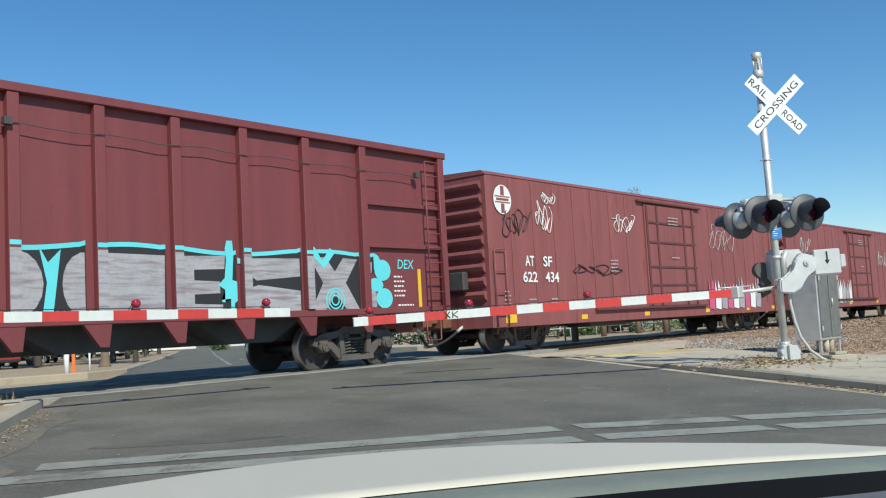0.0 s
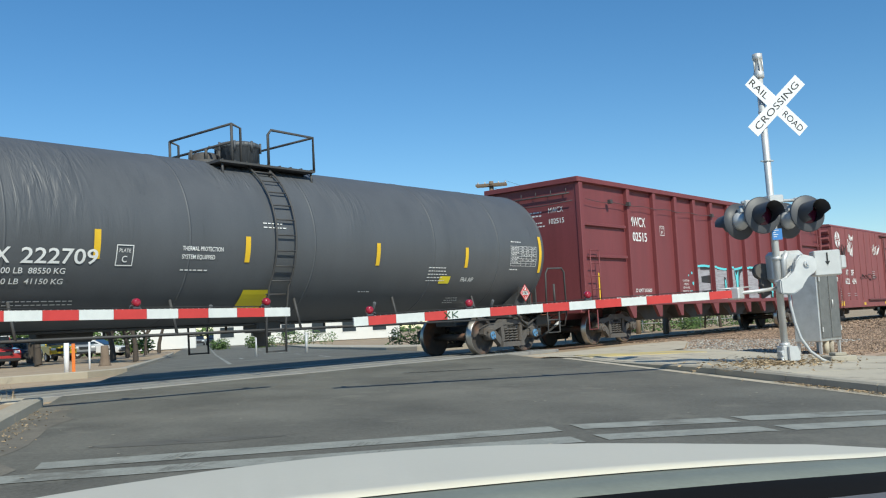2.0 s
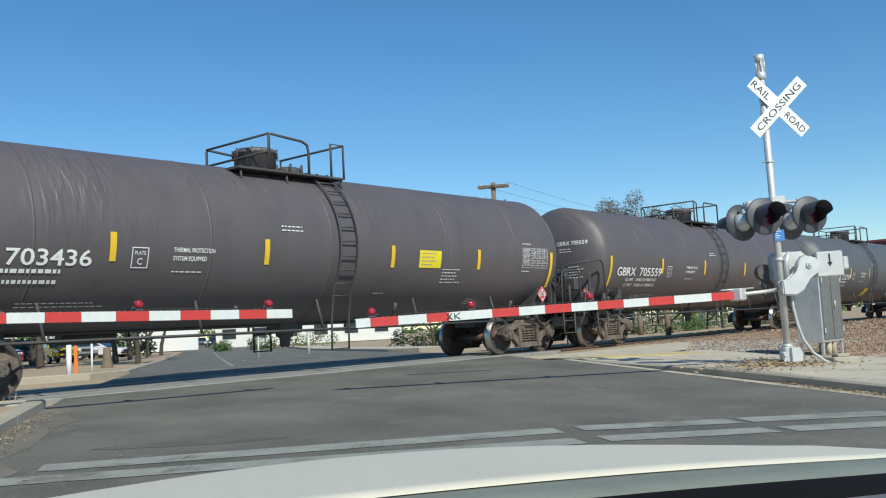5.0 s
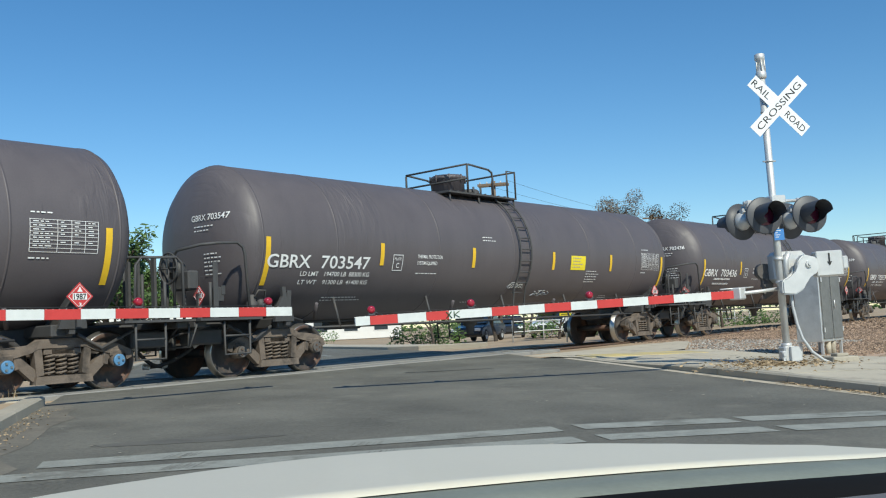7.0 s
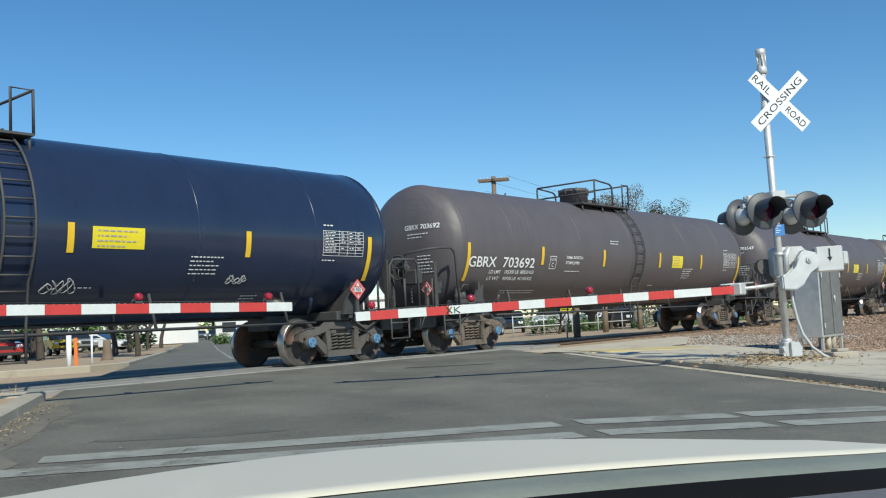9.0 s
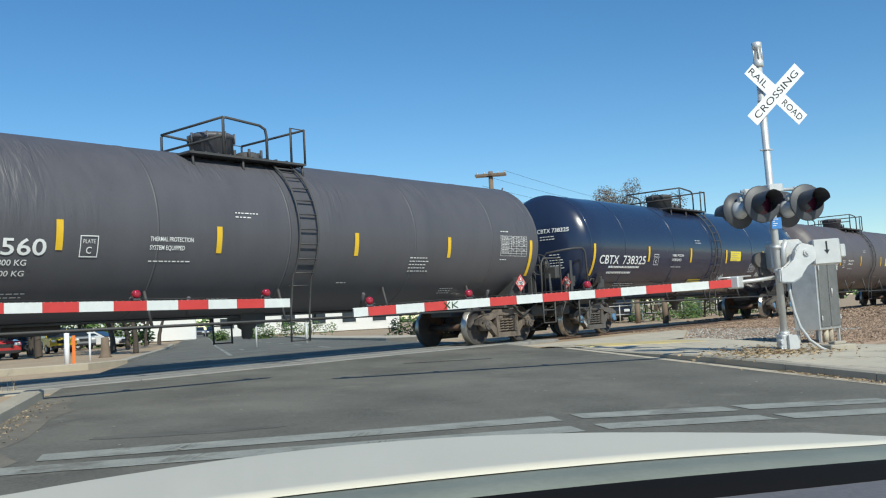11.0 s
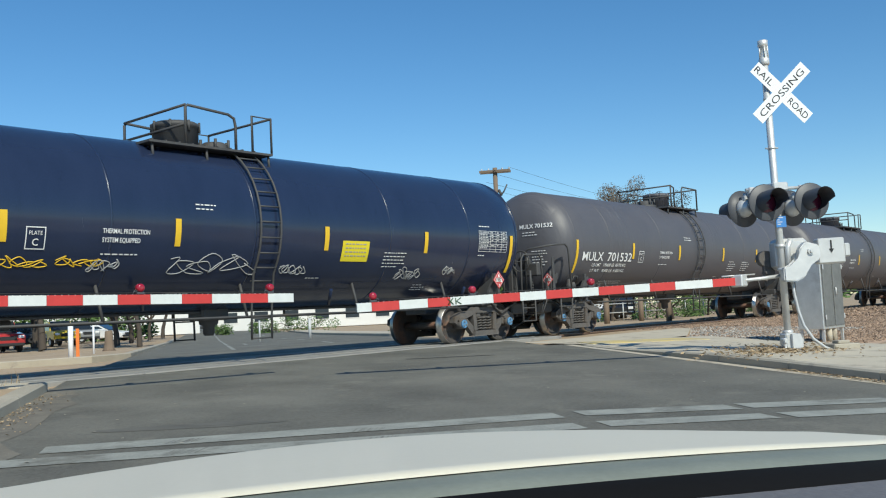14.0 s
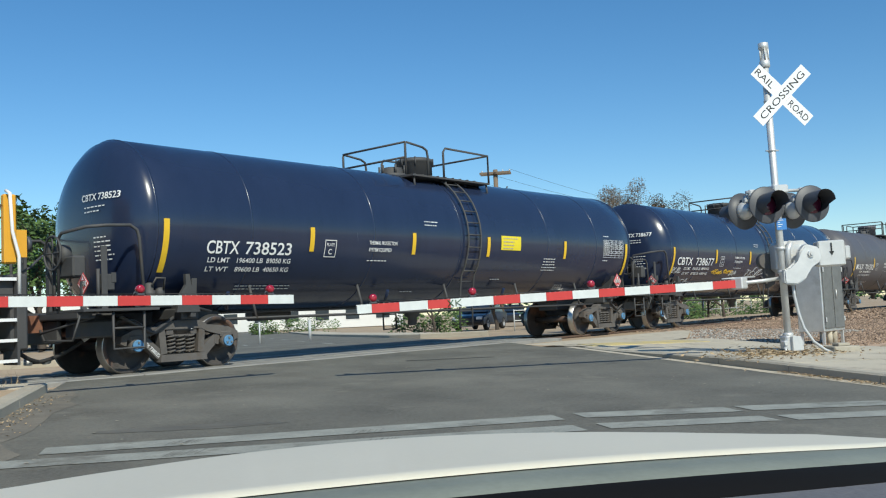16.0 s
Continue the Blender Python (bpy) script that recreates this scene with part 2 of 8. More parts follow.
M["coupler"] = material("rusty_cast_steel", (0.22, 0.10, 0.06), 0.8, 0.2, spread=0.3, scale=0.5)
for key, c in (("red", (0.42, 0.03, 0.035)), ("navy", (0.02, 0.03, 0.05)), ("yellow", (0.75, 0.52, 0.04)), ("grey", (0.26, 0.27, 0.28)), ("white", (0.75, 0.75, 0.75)), ("black", (0.02, 0.02, 0.022))):
    M["auto_" + key] = material("car_paint_" + key, c, 0.3, spread=0.04, coat=0.8)


# ---- shapes ----
def box(bm, x0, x1, y0, y1, z0, z1, mat=0, bevel=0.0):
    v = [bm.verts.new(p) for p in ((x0, y0, z0), (x1, y0, z0), (x1, y1, z0), (x0, y1, z0), (x0, y0, z1), (x1, y0, z1), (x1, y1, z1), (x0, y1, z1))]
    fs = [bm.faces.new([v[i] for i in q]) for q in ((3, 2, 1, 0), (4, 5, 6, 7), (0, 1, 5, 4), (1, 2, 6, 5), (2, 3, 7, 6), (3, 0, 4, 7))]
    for f in fs:
        f.material_index = mat
    if bevel:
        edges = list({e for f in fs for e in f.edges})
        for f in bmesh.ops.bevel(bm, geom=edges, offset=bevel, segments=1, affect="EDGES", profile=0.5)["faces"]:
            f.material_index = mat
    return v


def ring(centre, axis, r, n, up=None):
    axis = Vector(axis).normalized()
    a = axis.orthogonal().normalized() if up is None else Vector(up)
    b = axis.cross(a)
    return [Vector(centre) + r * (math.cos(2 * math.pi * k / n) * a + math.sin(2 * math.pi * k / n) * b) for k in range(n)]


def tube(bm, pts, r, n=8, mat=0, caps=True):
    """A round bar along points, mitred at the bends."""
    pts = [Vector(p) for p in pts]
    dirs = [(pts[min(i + 1, len(pts) - 1)] - pts[max(i - 1, 0)]).normalized() for i in range(len(pts))]
    up = dirs[0].orthogonal().normalized()
    rows = []
    for p, d in zip(pts, dirs):
        up = (up - d * up.dot(d)).normalized()
        rows.append([bm.verts.new(q) for q in ring(p, d, r, n, up)])
    for a, b in zip(rows, rows[1:]):
        for k in range(n):
            f = bm.faces.new((a[k], a[(k + 1) % n], b[(k + 1) % n], b[k]))
            f.material_index, f.smooth = mat, True
    if caps:
        for row in (list(reversed(rows[0])), rows[-1]):
            bm.faces.new(row).material_index = mat


def lathe(bm, profile, n=32, mat=0, axis="x", centre=(0, 0, 0), smooth=True, mats=None):
    """Turns (along, radius) pairs about an axis through the centre."""
    rows = []
    for a, r in profile:
        row = []
        for k in range(n):
            c, s = r * math.cos(2 * math.pi * k / n), r * math.sin(2 * math.pi * k / n)
            p = {"x": (a, c, s), "y": (s, a, c), "z": (c, s, a)}[axis]
            row.append(bm.verts.new(Vector(p) + Vector(centre)))
        rows.append(row)
    for i, (a, b) in enumerate(zip(rows, rows[1:])):
        for k in range(n):
            f = bm.faces.new((a[k], a[(k + 1) % n], b[(k + 1) % n], b[k]))
            f.material_index, f.smooth = (mats[i] if mats else mat), smooth
    for row, i in ((list(reversed(rows[0])), 0), (rows[-1], -1)):
        bm.faces.new(row).material_index = mats[i] if mats else mat


def prism(bm, poly, depth, place, mat=0):
    """A flat outline [(a, b), ...] made depth thick; place(a, b, d) gives the point."""
    lo = [bm.verts.new(place(a, b, 0.0)) for a, b in poly]
    hi = [bm.verts.new(place(a, b, depth)) for a, b in poly]
    fs = [bm.faces.new(list(reversed(lo))), bm.faces.new(hi)]
    for i in range(len(poly)):
        j = (i + 1) % len(poly)
        fs.append(bm.faces.new((lo[i], lo[j], hi[j], hi[i])))
    for f in fs:
        f.material_index = mat


def mesh_of(bm, name, mats):
    bmesh.ops.recalc_face_normals(bm, faces=bm.faces[:])
    me = bpy.data.meshes.new(name)
    bm.to_mesh(me)
    bm.free()
    for m in mats if isinstance(mats, (list, tuple)) else [mats]:
        me.materials.append(M[m])
    return me


def part(name, bm, mats, parent, label="", at=None):
    """ONE mesh object under a thing or part. bm: a bmesh, or mesh data made before."""
    me = mesh_of(bm, name, mats) if isinstance(bm, bmesh.types.BMesh) else bm
    ob = new(name, me)
    ob.parent = parent
    if at is not None:
        ob.matrix_basis = at
    return tagged(ob, label)


def thing(name, label, category, group="", kind="", at=None):
    ob = new(name)
    if at is not None:
        ob.matrix_basis = at
    return tagged(ob, label, category, group, kind)


def single(name, bm, mats, label, category, group="", kind="", at=None):
    ob = new(name, mesh_of(bm, name, mats) if isinstance(bm, bmesh.types.BMesh) else bm)
    if at is not None:
        ob.matrix_basis = at
    return tagged(ob, label, category, group, kind)


STORE = {}


def stored(key, build, mats):
    """Mesh data made once and shared by all alike parts."""
    if key not in STORE:
        bm = bmesh.new()
        build(bm)
        STORE[key] = mesh_of(bm, key, mats)
    return STORE[key]


def letters(text, size, bold=0.0):
    """Vertices and faces of a line of writing, from its left foot."""
    cu = bpy.data.curves.new("writing", "FONT")
    cu.body, cu.size, cu.offset, cu.resolution_u = text, size, bold * size, 3
    ob = new("writing", cu)
    me = bpy.data.meshes.new_from_object(ob.evaluated_get(bpy.context.evaluated_depsgraph_get()))
    verts, faces = [v.co.copy() for v in me.vertices], [list(p.vertices) for p in me.polygons]
    bpy.data.objects.remove(ob)
    bpy.data.meshes.remove(me)
    return verts, faces


def write(bm, text, size, place, width=0.0, mat=0, bold=0.0, centred=False):
    verts, faces = letters(text, size, bold)
    if not verts:
        return
    lo, hi = min(v.x for v in verts), max(v.x for v in verts)
    k = width / (hi - lo) if width else 1.0
    shift = -(hi - lo) * k / 2 if centred else 0.0
    made = [bm.verts.new(place((v.x - lo) * k + shift, v.y)) for v in verts]
    for f in faces:
        try:
            bm.faces.new([made[i] for i in f]).material_index = mat
        except ValueError:
            pass


def sheet(bm, a0, a1, b0, b1, place, mat=0, na=1, nb=1):
    """A thin patch a0..a1 by b0..b1, laid by place(a, b)."""
    g = [[bm.verts.new(place(a0 + (a1 - a0) * i / na, b0 + (b1 - b0) * j / nb)) for j in range(nb + 1)] for i in range(na + 1)]
    for i in range(na):
        for j in range(nb):
            bm.faces.new((g[i][j], g[i + 1][j], g[i + 1][j + 1], g[i][j + 1])).material_index = mat


def bars(bm, a, b, width, rows, place, rng, height=0.035, step=0.06, mat=0):
    """Writing too small to read: broken plain bars."""
    for r in range(rows):
        x, end = a, a + width * rng.uniform(0.65, 1.0)
        while x < end - 0.03:
            w = min(rng.uniform(0.035, 0.10), end - x)
            sheet(bm, x, x + w, b - r * step - height * 0.7, b - r * step, place, mat)
            x += w + 0.026


# ---- the ground, the road and the track ----
ROAD = Vector((math.cos(radians(55)), math.sin(radians(55))))
SIDE = Vector((ROAD.y, -ROAD.x))
ROAD_LEFT, ROAD_RIGHT = 6.44, 15.5


def level(y):
    """The road's height: it climbs to the crossing and falls a little beyond it."""
    if y < 0:
        return -0.03 * min(max(0.0, -y - 1.6), 16.0)
    return -0.01 * min(max(0.0, y - 1.6), 30.0)


def on_road(c, s, up=0.0):
    """c: across, to the right; s: along the road."""
    p = SIDE * c + ROAD * s
    return Vector((p.x, p.y, level(p.y) + up))


def spread_out(lo, hi, near, step, far):
    vals, v = [], near[0]
    while v <= near[1]:
        vals.append(v)
        v += step
    s, v = step, near[1]
    while v < hi:
        s *= 1.5
        v = min(v + s, hi)
        vals.append(v)
    s, v = step, near[0]
    while v > lo:
        s *= 1.5
        v = max(v - s, lo)
        vals.insert(0, v)
    return vals


def build_ground():
    bm = bmesh.new()
    xs, ys = spread_out(-2000, 2500, (-10, 60), 2.0, 0), spread_out(-2000, 2500, (-24, 44), 0.8, 0)
    g = [[bm.verts.new((x, y, level(y) - 0.07 + (0.03 * noise.noise((x * 0.35, y * 0.35, 0)) if abs(x) < 100 and abs(y) < 60 else 0))) for y in ys] for x in xs]
    for i in range(len(xs) - 1):
        for j in range(len(ys) - 1):
            f = bm.faces.new((g[i][j], g[i + 1][j], g[i + 1][j + 1], g[i][j + 1]))
            f.smooth = True
    single("ground", bm, "dirt", "dry tan dirt ground with pebbles and patches", "ground", kind="structure")


def strip(bm, c0, c1, s0, s1, up, step=1.5, mat=0, thick=0.0, wobble=0.0):
    n = max(1, int((s1 - s0) / step))
    def place(c, s):
        return on_road(c, s, up)
    sheet(bm, c0, c1, s0, s1, place, mat, 3, n)
    if thick:
        for c in (c0, c1):
            g = [[bm.verts.new(on_road(c, s0 + (s1 - s0) * k / n, up - d)) for k in range(n + 1)] for d in (0, thick)]
            for k in range(n):
                bm.faces.new((g[0][k], g[0][k + 1], g[1][k + 1], g[1][k])).material_index = mat
        for s in (s0, s1):
            a = [bm.verts.new(on_road(c, s, up - d)) for c, d in ((c0, 0), (c1, 0), (c1, thick), (c0, thick))]
            bm.faces.new(a).material_index = mat


def build_road():
    bm = bmesh.new()
    strip(bm, ROAD_LEFT, ROAD_RIGHT, -14, 60, 0.0, 0.7)
    strip(bm, ROAD_LEFT, ROAD_RIGHT, 60, 600, 0.0, 20)
    strip(bm, ROAD_LEFT - 40, ROAD_LEFT, -40, -14, 0.0, 2)
    strip(bm, ROAD_LEFT, ROAD_RIGHT + 40, -40, -14, 0.0, 2)
    # the wider mouth of the road on the near right
    strip(bm, ROAD_RIGHT, ROAD_RIGHT + 0.62, -14, 6.6, 0.0, 0.7)
    road = single("road", bm, "asphalt", "grey worn asphalt street rising to a railway crossing", "road", kind="structure")
    # stop lines: two bands across, the right lane's in short lengths
    rng = random.Random(4)
    def slanted(c0, c1, s0, s1, width):
        b = bmesh.new()
        def place(c, w):
            return on_road(c, s0 + (s1 - s0) * (c - c0) / (c1 - c0) + w, 0.005)
        sheet(b, c0, c1, -width / 2, width / 2, place, 0, 8, 1)
        part("road_marking", b, "paint_line", road, "worn white road marking")
    for c0, c1, s0, s1 in ((7.2, 11.58, -4.24, -4.02), (11.80, 13.30, -3.98, -4.16), (13.42, 14.95, -4.14, -4.34), (15.05, 16.4, -4.36, -4.5)):
        slanted(c0, c1, s0, s1, 0.36)
    for c0, c1, s0, s1 in ((6.75, 11.5, -4.80, -4.72), (11.72, 13.25, -4.70, -4.84), (13.4, 14.5, -4.86, -4.98), (14.65, 16.4, -5.0, -5.2)):
        slanted(c0, c1, s0, s1, 0.34)
    b = bmesh.new()
    # one thin dark line, wavering slightly, laid just over the asphalt
    for c0, s0, c1, s1, w in ((11.9, 4.1, 13.6, 4.25, 0.03),):
        n = 24
        pts = []
        for k in range(n + 1):
            f = k / n
            pts.append((c0 + (c1 - c0) * f, s0 + (s1 - s0) * f + 0.06 * noise.noise((f * 6, c0, 0))))
        for (ca, sa), (cb, sb) in zip(pts, pts[1:]):
            b.faces.new([b.verts.new(on_road(c, s, 0.006)) for c, s in ((ca, sa - w), (cb, sb - w), (cb, sb + w), (ca, sa + w))])
    part("crack_sealant", b, "tar", road, "thin dark wavering line on the asphalt")
    b = bmesh.new()
    sheet(b, 9.9, 10.02, 24, 27, lambda c, s: on_road(c, s, 0.005), 0, 1, 2)
    for k in range(9):
        sheet(b, 12.4, 12.55, 18 + 9 * k, 21 + 9 * k, lambda c, s: on_road(c, s, 0.005), 0, 1, 3)
        sheet(b, 9.2, 9.32, 16 + 9 * k, 24 + 9 * k, lambda c, s: on_road(c, s, 0.005), 0, 1, 3)
    part("lane_lines", b, "paint_line", road, "white lane dashes")
    b = bmesh.new()
    for c, s_, rc, rs in ((8.3, -3.3, 0.85, 0.16), (8.6, -3.25, 0.4, 0.1)):
        pts = [(c + rc * (1 + 0.25 * noise.noise((k * 0.9, c, 1))) * math.cos(k * math.tau / 28), s_ + rs * (1 + 0.25 * noise.noise((k * 0.9, c, 5))) * math.sin(k * math.tau / 28)) for k in range(28)]
        b.faces.new([b.verts.new(on_road(x, y, 0.003 if rc > 0.5 else 0.0045)) for x, y in pts])
    part("oil_stain", b, "oil", road, "dark faded oil stain")
    for c0, n in ((8.12, 8), (9.62, 9)):
        b = bmesh.new()
        for sa, sb in ((-4.33, -4.08), (-4.9, -4.62)):
            for k in range(n):
                c = c0 + 0.03 * k + rng.uniform(-0.01, 0.01)
                d, w = 0.10 + rng.uniform(-0.01, 0.01), rng.uniform(0.003, 0.008)
                f0, f1 = rng.uniform(0.0, 0.2), rng.uniform(0.8, 1.0)
                b.faces.new([b.verts.new(on_road(c + d * f + e, sa + (sb - sa) * f, 0.0075)) for f, e in ((f0, 0), (f0, w), (f1, w), (f1, 0))])
        part("tyre_scuff", b, "oil", road, "faint dark tyre scuffs over the line")
    b = bmesh.new()
    for k in range(40):
        sa, sb = -13 + 0.36 * k, -13 + 0.36 * (k + 1)
        e0, e1 = 0.5 + 0.3 * noise.noise((k * 0.4, 0, 7)), 0.5 + 0.3 * noise.noise(((k + 1) * 0.4, 0, 7))
        b.faces.new([b.verts.new(on_road(c, s_, 0.003)) for c, s_ in ((6.4, sa), (6.4 + e0, sa), (6.4 + e1, sb), (6.4, sb))])
    part("gutter_dust", b, "dust", road, "pale dust along the gutter")
    # loose specks
    b = bmesh.new()
    for _ in range(70):
        c, s = rng.uniform(7, 15), rng.uniform(-5, 5)
        p = on_road(c, s, 0.004)
        r = rng.uniform(0.008, 0.022)
        b.faces.new([b.verts.new(p + Vector((r * math.cos(a), r * math.sin(a), 0.006))) for a in (0.2, 1.7, 3.3, 4.9)])
    part("specks", b, "concrete", road, "pale grit specks")["kind"] = "stuff"


def kerb_line(points, width, height, name, owner, closed_end=True):
    """Kerb stones along (c, s) points, each a length of its own."""
    for (ca, sa), (cb, sb) in zip(points, points[1:]):
        length = math.hypot(cb - ca, sb - sa)
        n = max(1, round(length / 1.8))
        dc, ds = (cb - ca) / length, (sb - sa) / length
        for k in range(n):
            f0, f1 = k / n * length + 0.006, (k + 1) / n * length - 0.006
            bm = bmesh.new()
            prof = ((0, -0.12), (0, height - 0.025), (0.03, height), (width, height), (width, -0.12))
            rows = [[bm.verts.new(on_road(ca + dc * f + ds * w, sa + ds * f - dc * w, z if z < 0 or ca < 12 or sa > 12 else z * pave(sa + ds * f) / 0.125)) for w, z in prof] for f in (f0, (f0 + f1) / 2, f1)]
            for a, b in zip(rows, rows[1:]):
                for i in range(len(prof) - 1):
                    bm.faces.new((a[i], a[i + 1], b[i + 1], b[i]))
            bm.faces.new(rows[0])
            bm.faces.new(list(reversed(rows[-1])))
            part("kerb_stone", bm, "kerb", owner)


def ramp_slab(bm, c0, c1, s0, s1, lift):
    place = lambda c, s: on_road(c, s, pave(s) + lift)
    sheet(bm, c0, c1, s0, s1, place, 0, 1, 3)
    for (ca, sa), (cb, sb) in (((c0, s0), (c1, s0)), ((c1, s0), (c1, s1)), ((c1, s1), (c0, s1)), ((c0, s1), (c0, s0))):
        bm.faces.new([bm.verts.new(p) for p in (place(ca, sa), place(cb, sb), place(cb, sb) - Vector((0, 0, 0.15)), place(ca, sa) - Vector((0, 0, 0.15)))])


def pave(s):
    """The right pavement's height over the road: it ramps down to the crossing."""
    return 0.125 - 0.11 * max(0.0, min(1.0, (s - 0.5) / 4.0))


def build_pavements():
    # right: concrete walk with the signal standing in it
    walkway = thing("pavement_1", "pale concrete pavement with kerb beside the crossing signal", "pavement", kind="structure")
    rng = random.Random(7)
    slabs = [(16.23, 17.6, s, s + 1.6) for s in np.arange(-4.2, 5.0, 1.6)] + [(17.6, 19.9, s, s + 1.6) for s in np.arange(-4.2, 5.0, 1.6)]
    for c0, c1, s0, s1 in slabs:
        bm = bmesh.new()
        lift = rng.uniform(-0.004, 0.004)
        ramp_slab(bm, c0 + 0.006, c1 - 0.006, s0 + 0.006, s1 - 0.006, lift)
        part("slab", bm, "concrete", walkway)
    for c0, c1, s0, s1 in ((16.7, 21.5, -7.4, -4.21), (16.7, 21.5, -10.6, -7.41)):
        bm = bmesh.new()
        strip(bm, c0, c1, s0, s1, 0.12, 0.8, 0, 0.15)
        part("slab", bm, "concrete", walkway)
    kerb_line([(16.6, -11.0), (16.05, -4.6), (16.05, 5.9)], 0.17, 0.125, "kerb", walkway)
    bm = bmesh.new()
    n = 24
    for k in range(n):
        sa, sb = -11 + 17.4 * k / n, -11 + 17.4 * (k + 1) / n
        e = lambda s: float(np.interp(s, (-11.0, -4.6, 6.4), (16.58, 16.03, 16.03)))
        bm.faces.new([bm.verts.new(on_road(c, s_, 0.004)) for c, s_ in ((e(sa) - 0.2, sa), (e(sa), sa), (e(sb), sb), (e(sb) - 0.2, sb))])
    part("gutter", bm, "concrete", walkway, "pale concrete gutter strip")
    bm = bmesh.new()
    strip(bm, 16.35, 19.1, 6.05, 6.95, pave(5) + 0.012, 0.2, 0, 0.02)
    part("tactile_strip", bm, "paint_yellow", walkway, "faded yellow warning strip")
    bm = bmesh.new()
    strip(bm, 16.2, 19.9, 5.41, 7.4, pave(5), 0.3, 0, 0.15)
    part("ramp", bm, "concrete", walkway)
    bm = bmesh.new()
    for k in range(8):
        x0, x1 = 16.9 + 0.94 * k, 16.9 + 0.94 * (k + 1)
        edge = lambda x: max(-4.75, -5.05 + (x - 19.95) * 0.456)
        bm.faces.new([bm.verts.new((x, y, level(y) + 0.012)) for x, y in ((x0, edge(x0)), (x1, edge(x1)), (x1, -2.6), (x0, -2.6))])
    part("approach", bm, "concrete", walkway, "pale concrete approach beside the rails")
    # left, near the track
    left = thing("pavement_2", "pale kerb with dry dirt at the road's edge", "pavement", kind="structure")
    kerb_line([(6.44, 1.0), (6.44, -16.0)], 0.2, 0.13, "kerb", left)
    bm = bmesh.new()
    strip(bm, 3.0, 6.2, -12, 0.6, 0.09, 0.6, 0, 0.15)
    part("verge", bm, "dirt", left, "packed dirt behind the kerb")
    bm = bmesh.new()
    strip(bm, 3.0, 6.2, 0.6, 1.25, 0.11, 0.6, 0, 0.15)
    part("apron", bm, "concrete", left)
    far = thing("pavement_3", "low concrete kerb edging dirt across the tracks", "pavement", kind="structure")
    kerb_line([(6.44, 60.0), (6.44, 15.0), (5.6, 13.4), (3.2, 12.6)], 0.18, 0.12, "kerb", far)
    far_r = thing("pavement_4", "low kerb and pale footway across the tracks", "pavement", kind="structure")
    kerb_line([(18.5, 20.5), (16.3, 22.0), (15.5, 24.0), (15.5, 70.0)], 0.18, 0.12, "kerb", far_r)
    bm = bmesh.new()
    strip(bm, 15.7, 17.6, 24, 70, 0.1, 3, 0, 0.15)
    part("footway", bm, "concrete", far_r)


def build_track():
    track = thing("railway_track", "steel rails on dark ties with concrete crossing panels", "railway track", kind="structure")
    for y in (-0.755, 0.755):
        bm = bmesh.new()
        prof = ((-0.07, -0.18), (-0.07, -0.165), (-0.01, -0.14), (-0.01, -0.05), (-0.036, -0.04), (-0.036, -0.005), (-0.028, 0.0), (0.028, 0.0), (0.036, -0.005), (0.036, -0.04), (0.01, -0.05), (0.01, -0.14), (0.07, -0.165), (0.07, -0.18))
        xs = (-120, -20, 30, 80, 400)
        rows = [[bm.verts.new((x, y + a, z)) for a, z in prof] for x in xs]
        for a, b in zip(rows, rows[1:]):
            for i in range(len(prof) - 1):
                bm.faces.new((a[i], a[i + 1], b[i + 1], b[i])).material_index = 1 if 5 < i < 8 or i == 6 else 0
        part("rail", bm, ["rail", "rail_top"], track, "rusty rail with a polished head")
    def tie(bm):
        box(bm, -0.115, 0.115, -1.3, 1.3, -0.36, -0.182, bevel=0.01)
    me = stored("tie", tie, "tie")
    for k in range(120):
        x = 19.4 + 0.52 * k
        part("tie", me, None, track, at=pose(x, random.uniform(-0.03, 0.03), random.uniform(-0.01, 0), 0, 0, random.uniform(-1, 1)))
    def slab(width):
        def build(bm):
            box(bm, 0.008, 2.40, -width / 2, width / 2, -0.16, 0.008, bevel=0.012)
        return build
    for key, w, y in (("field_panel", 0.62, -1.16), ("gauge_panel", 1.28, 0.0), ("field_panel", 0.62, 1.16)):
        me = stored(key, slab(w), "panel")
        for k in range(9):
            part("crossing_panel", me, None, track, at=pose(-1.5 + 2.41 * k, y, random.uniform(-0.004, 0.004)))


def stones(bm, n, xr, yr, size, z_of, rng, skip=None):
    for _ in range(n):
        x, y = rng.uniform(*xr), rng.uniform(*yr)
        if skip and skip(x, y):
            continue
        r = rng.uniform(*size)
        z = z_of(x, y) + r * 0.3
        a0 = rng.uniform(0, 6.28)
        base = [bm.verts.new((x + r * math.cos(a0 + a) * rng.uniform(0.7, 1.2), y + r * math.sin(a0 + a) * rng.uniform(0.7, 1.2), z - r * 0.45)) for a in (0, 1.57, 3.14, 4.71)]
        top = [bm.verts.new((x + 0.6 * r * math.cos(a0 + a + 0.5), y + 0.6 * r * math.sin(a0 + a + 0.5), z + r * rng.uniform(0.3, 0.7))) for a in (0, 2.1, 4.2)]
        for q in ((base[0], base[1], top[0]), (base[1], base[2], top[1]), (base[2], top[2], top[1]), (base[2], base[3], top[2]), (base[3], base[0], top[2]), (base[0], top[0], top[2]), (base[1], top[1], top[0]), tuple(top)):
            bm.faces.new(q)


def bank(x, y):
    """The ballast shoulder beside the track, right of the crossing."""
    z = level(y) - 0.07
    rise = max(0.0, min(1.0, (x - 18.5) / 2.5))
    if y < 0:
        crown = -0.2 - max(0.0, -y - 1.6) * 0.035
        return z + rise * max(0.0, crown - z + 0.10)
    return z + rise * max(0.0, -0.2 - z)


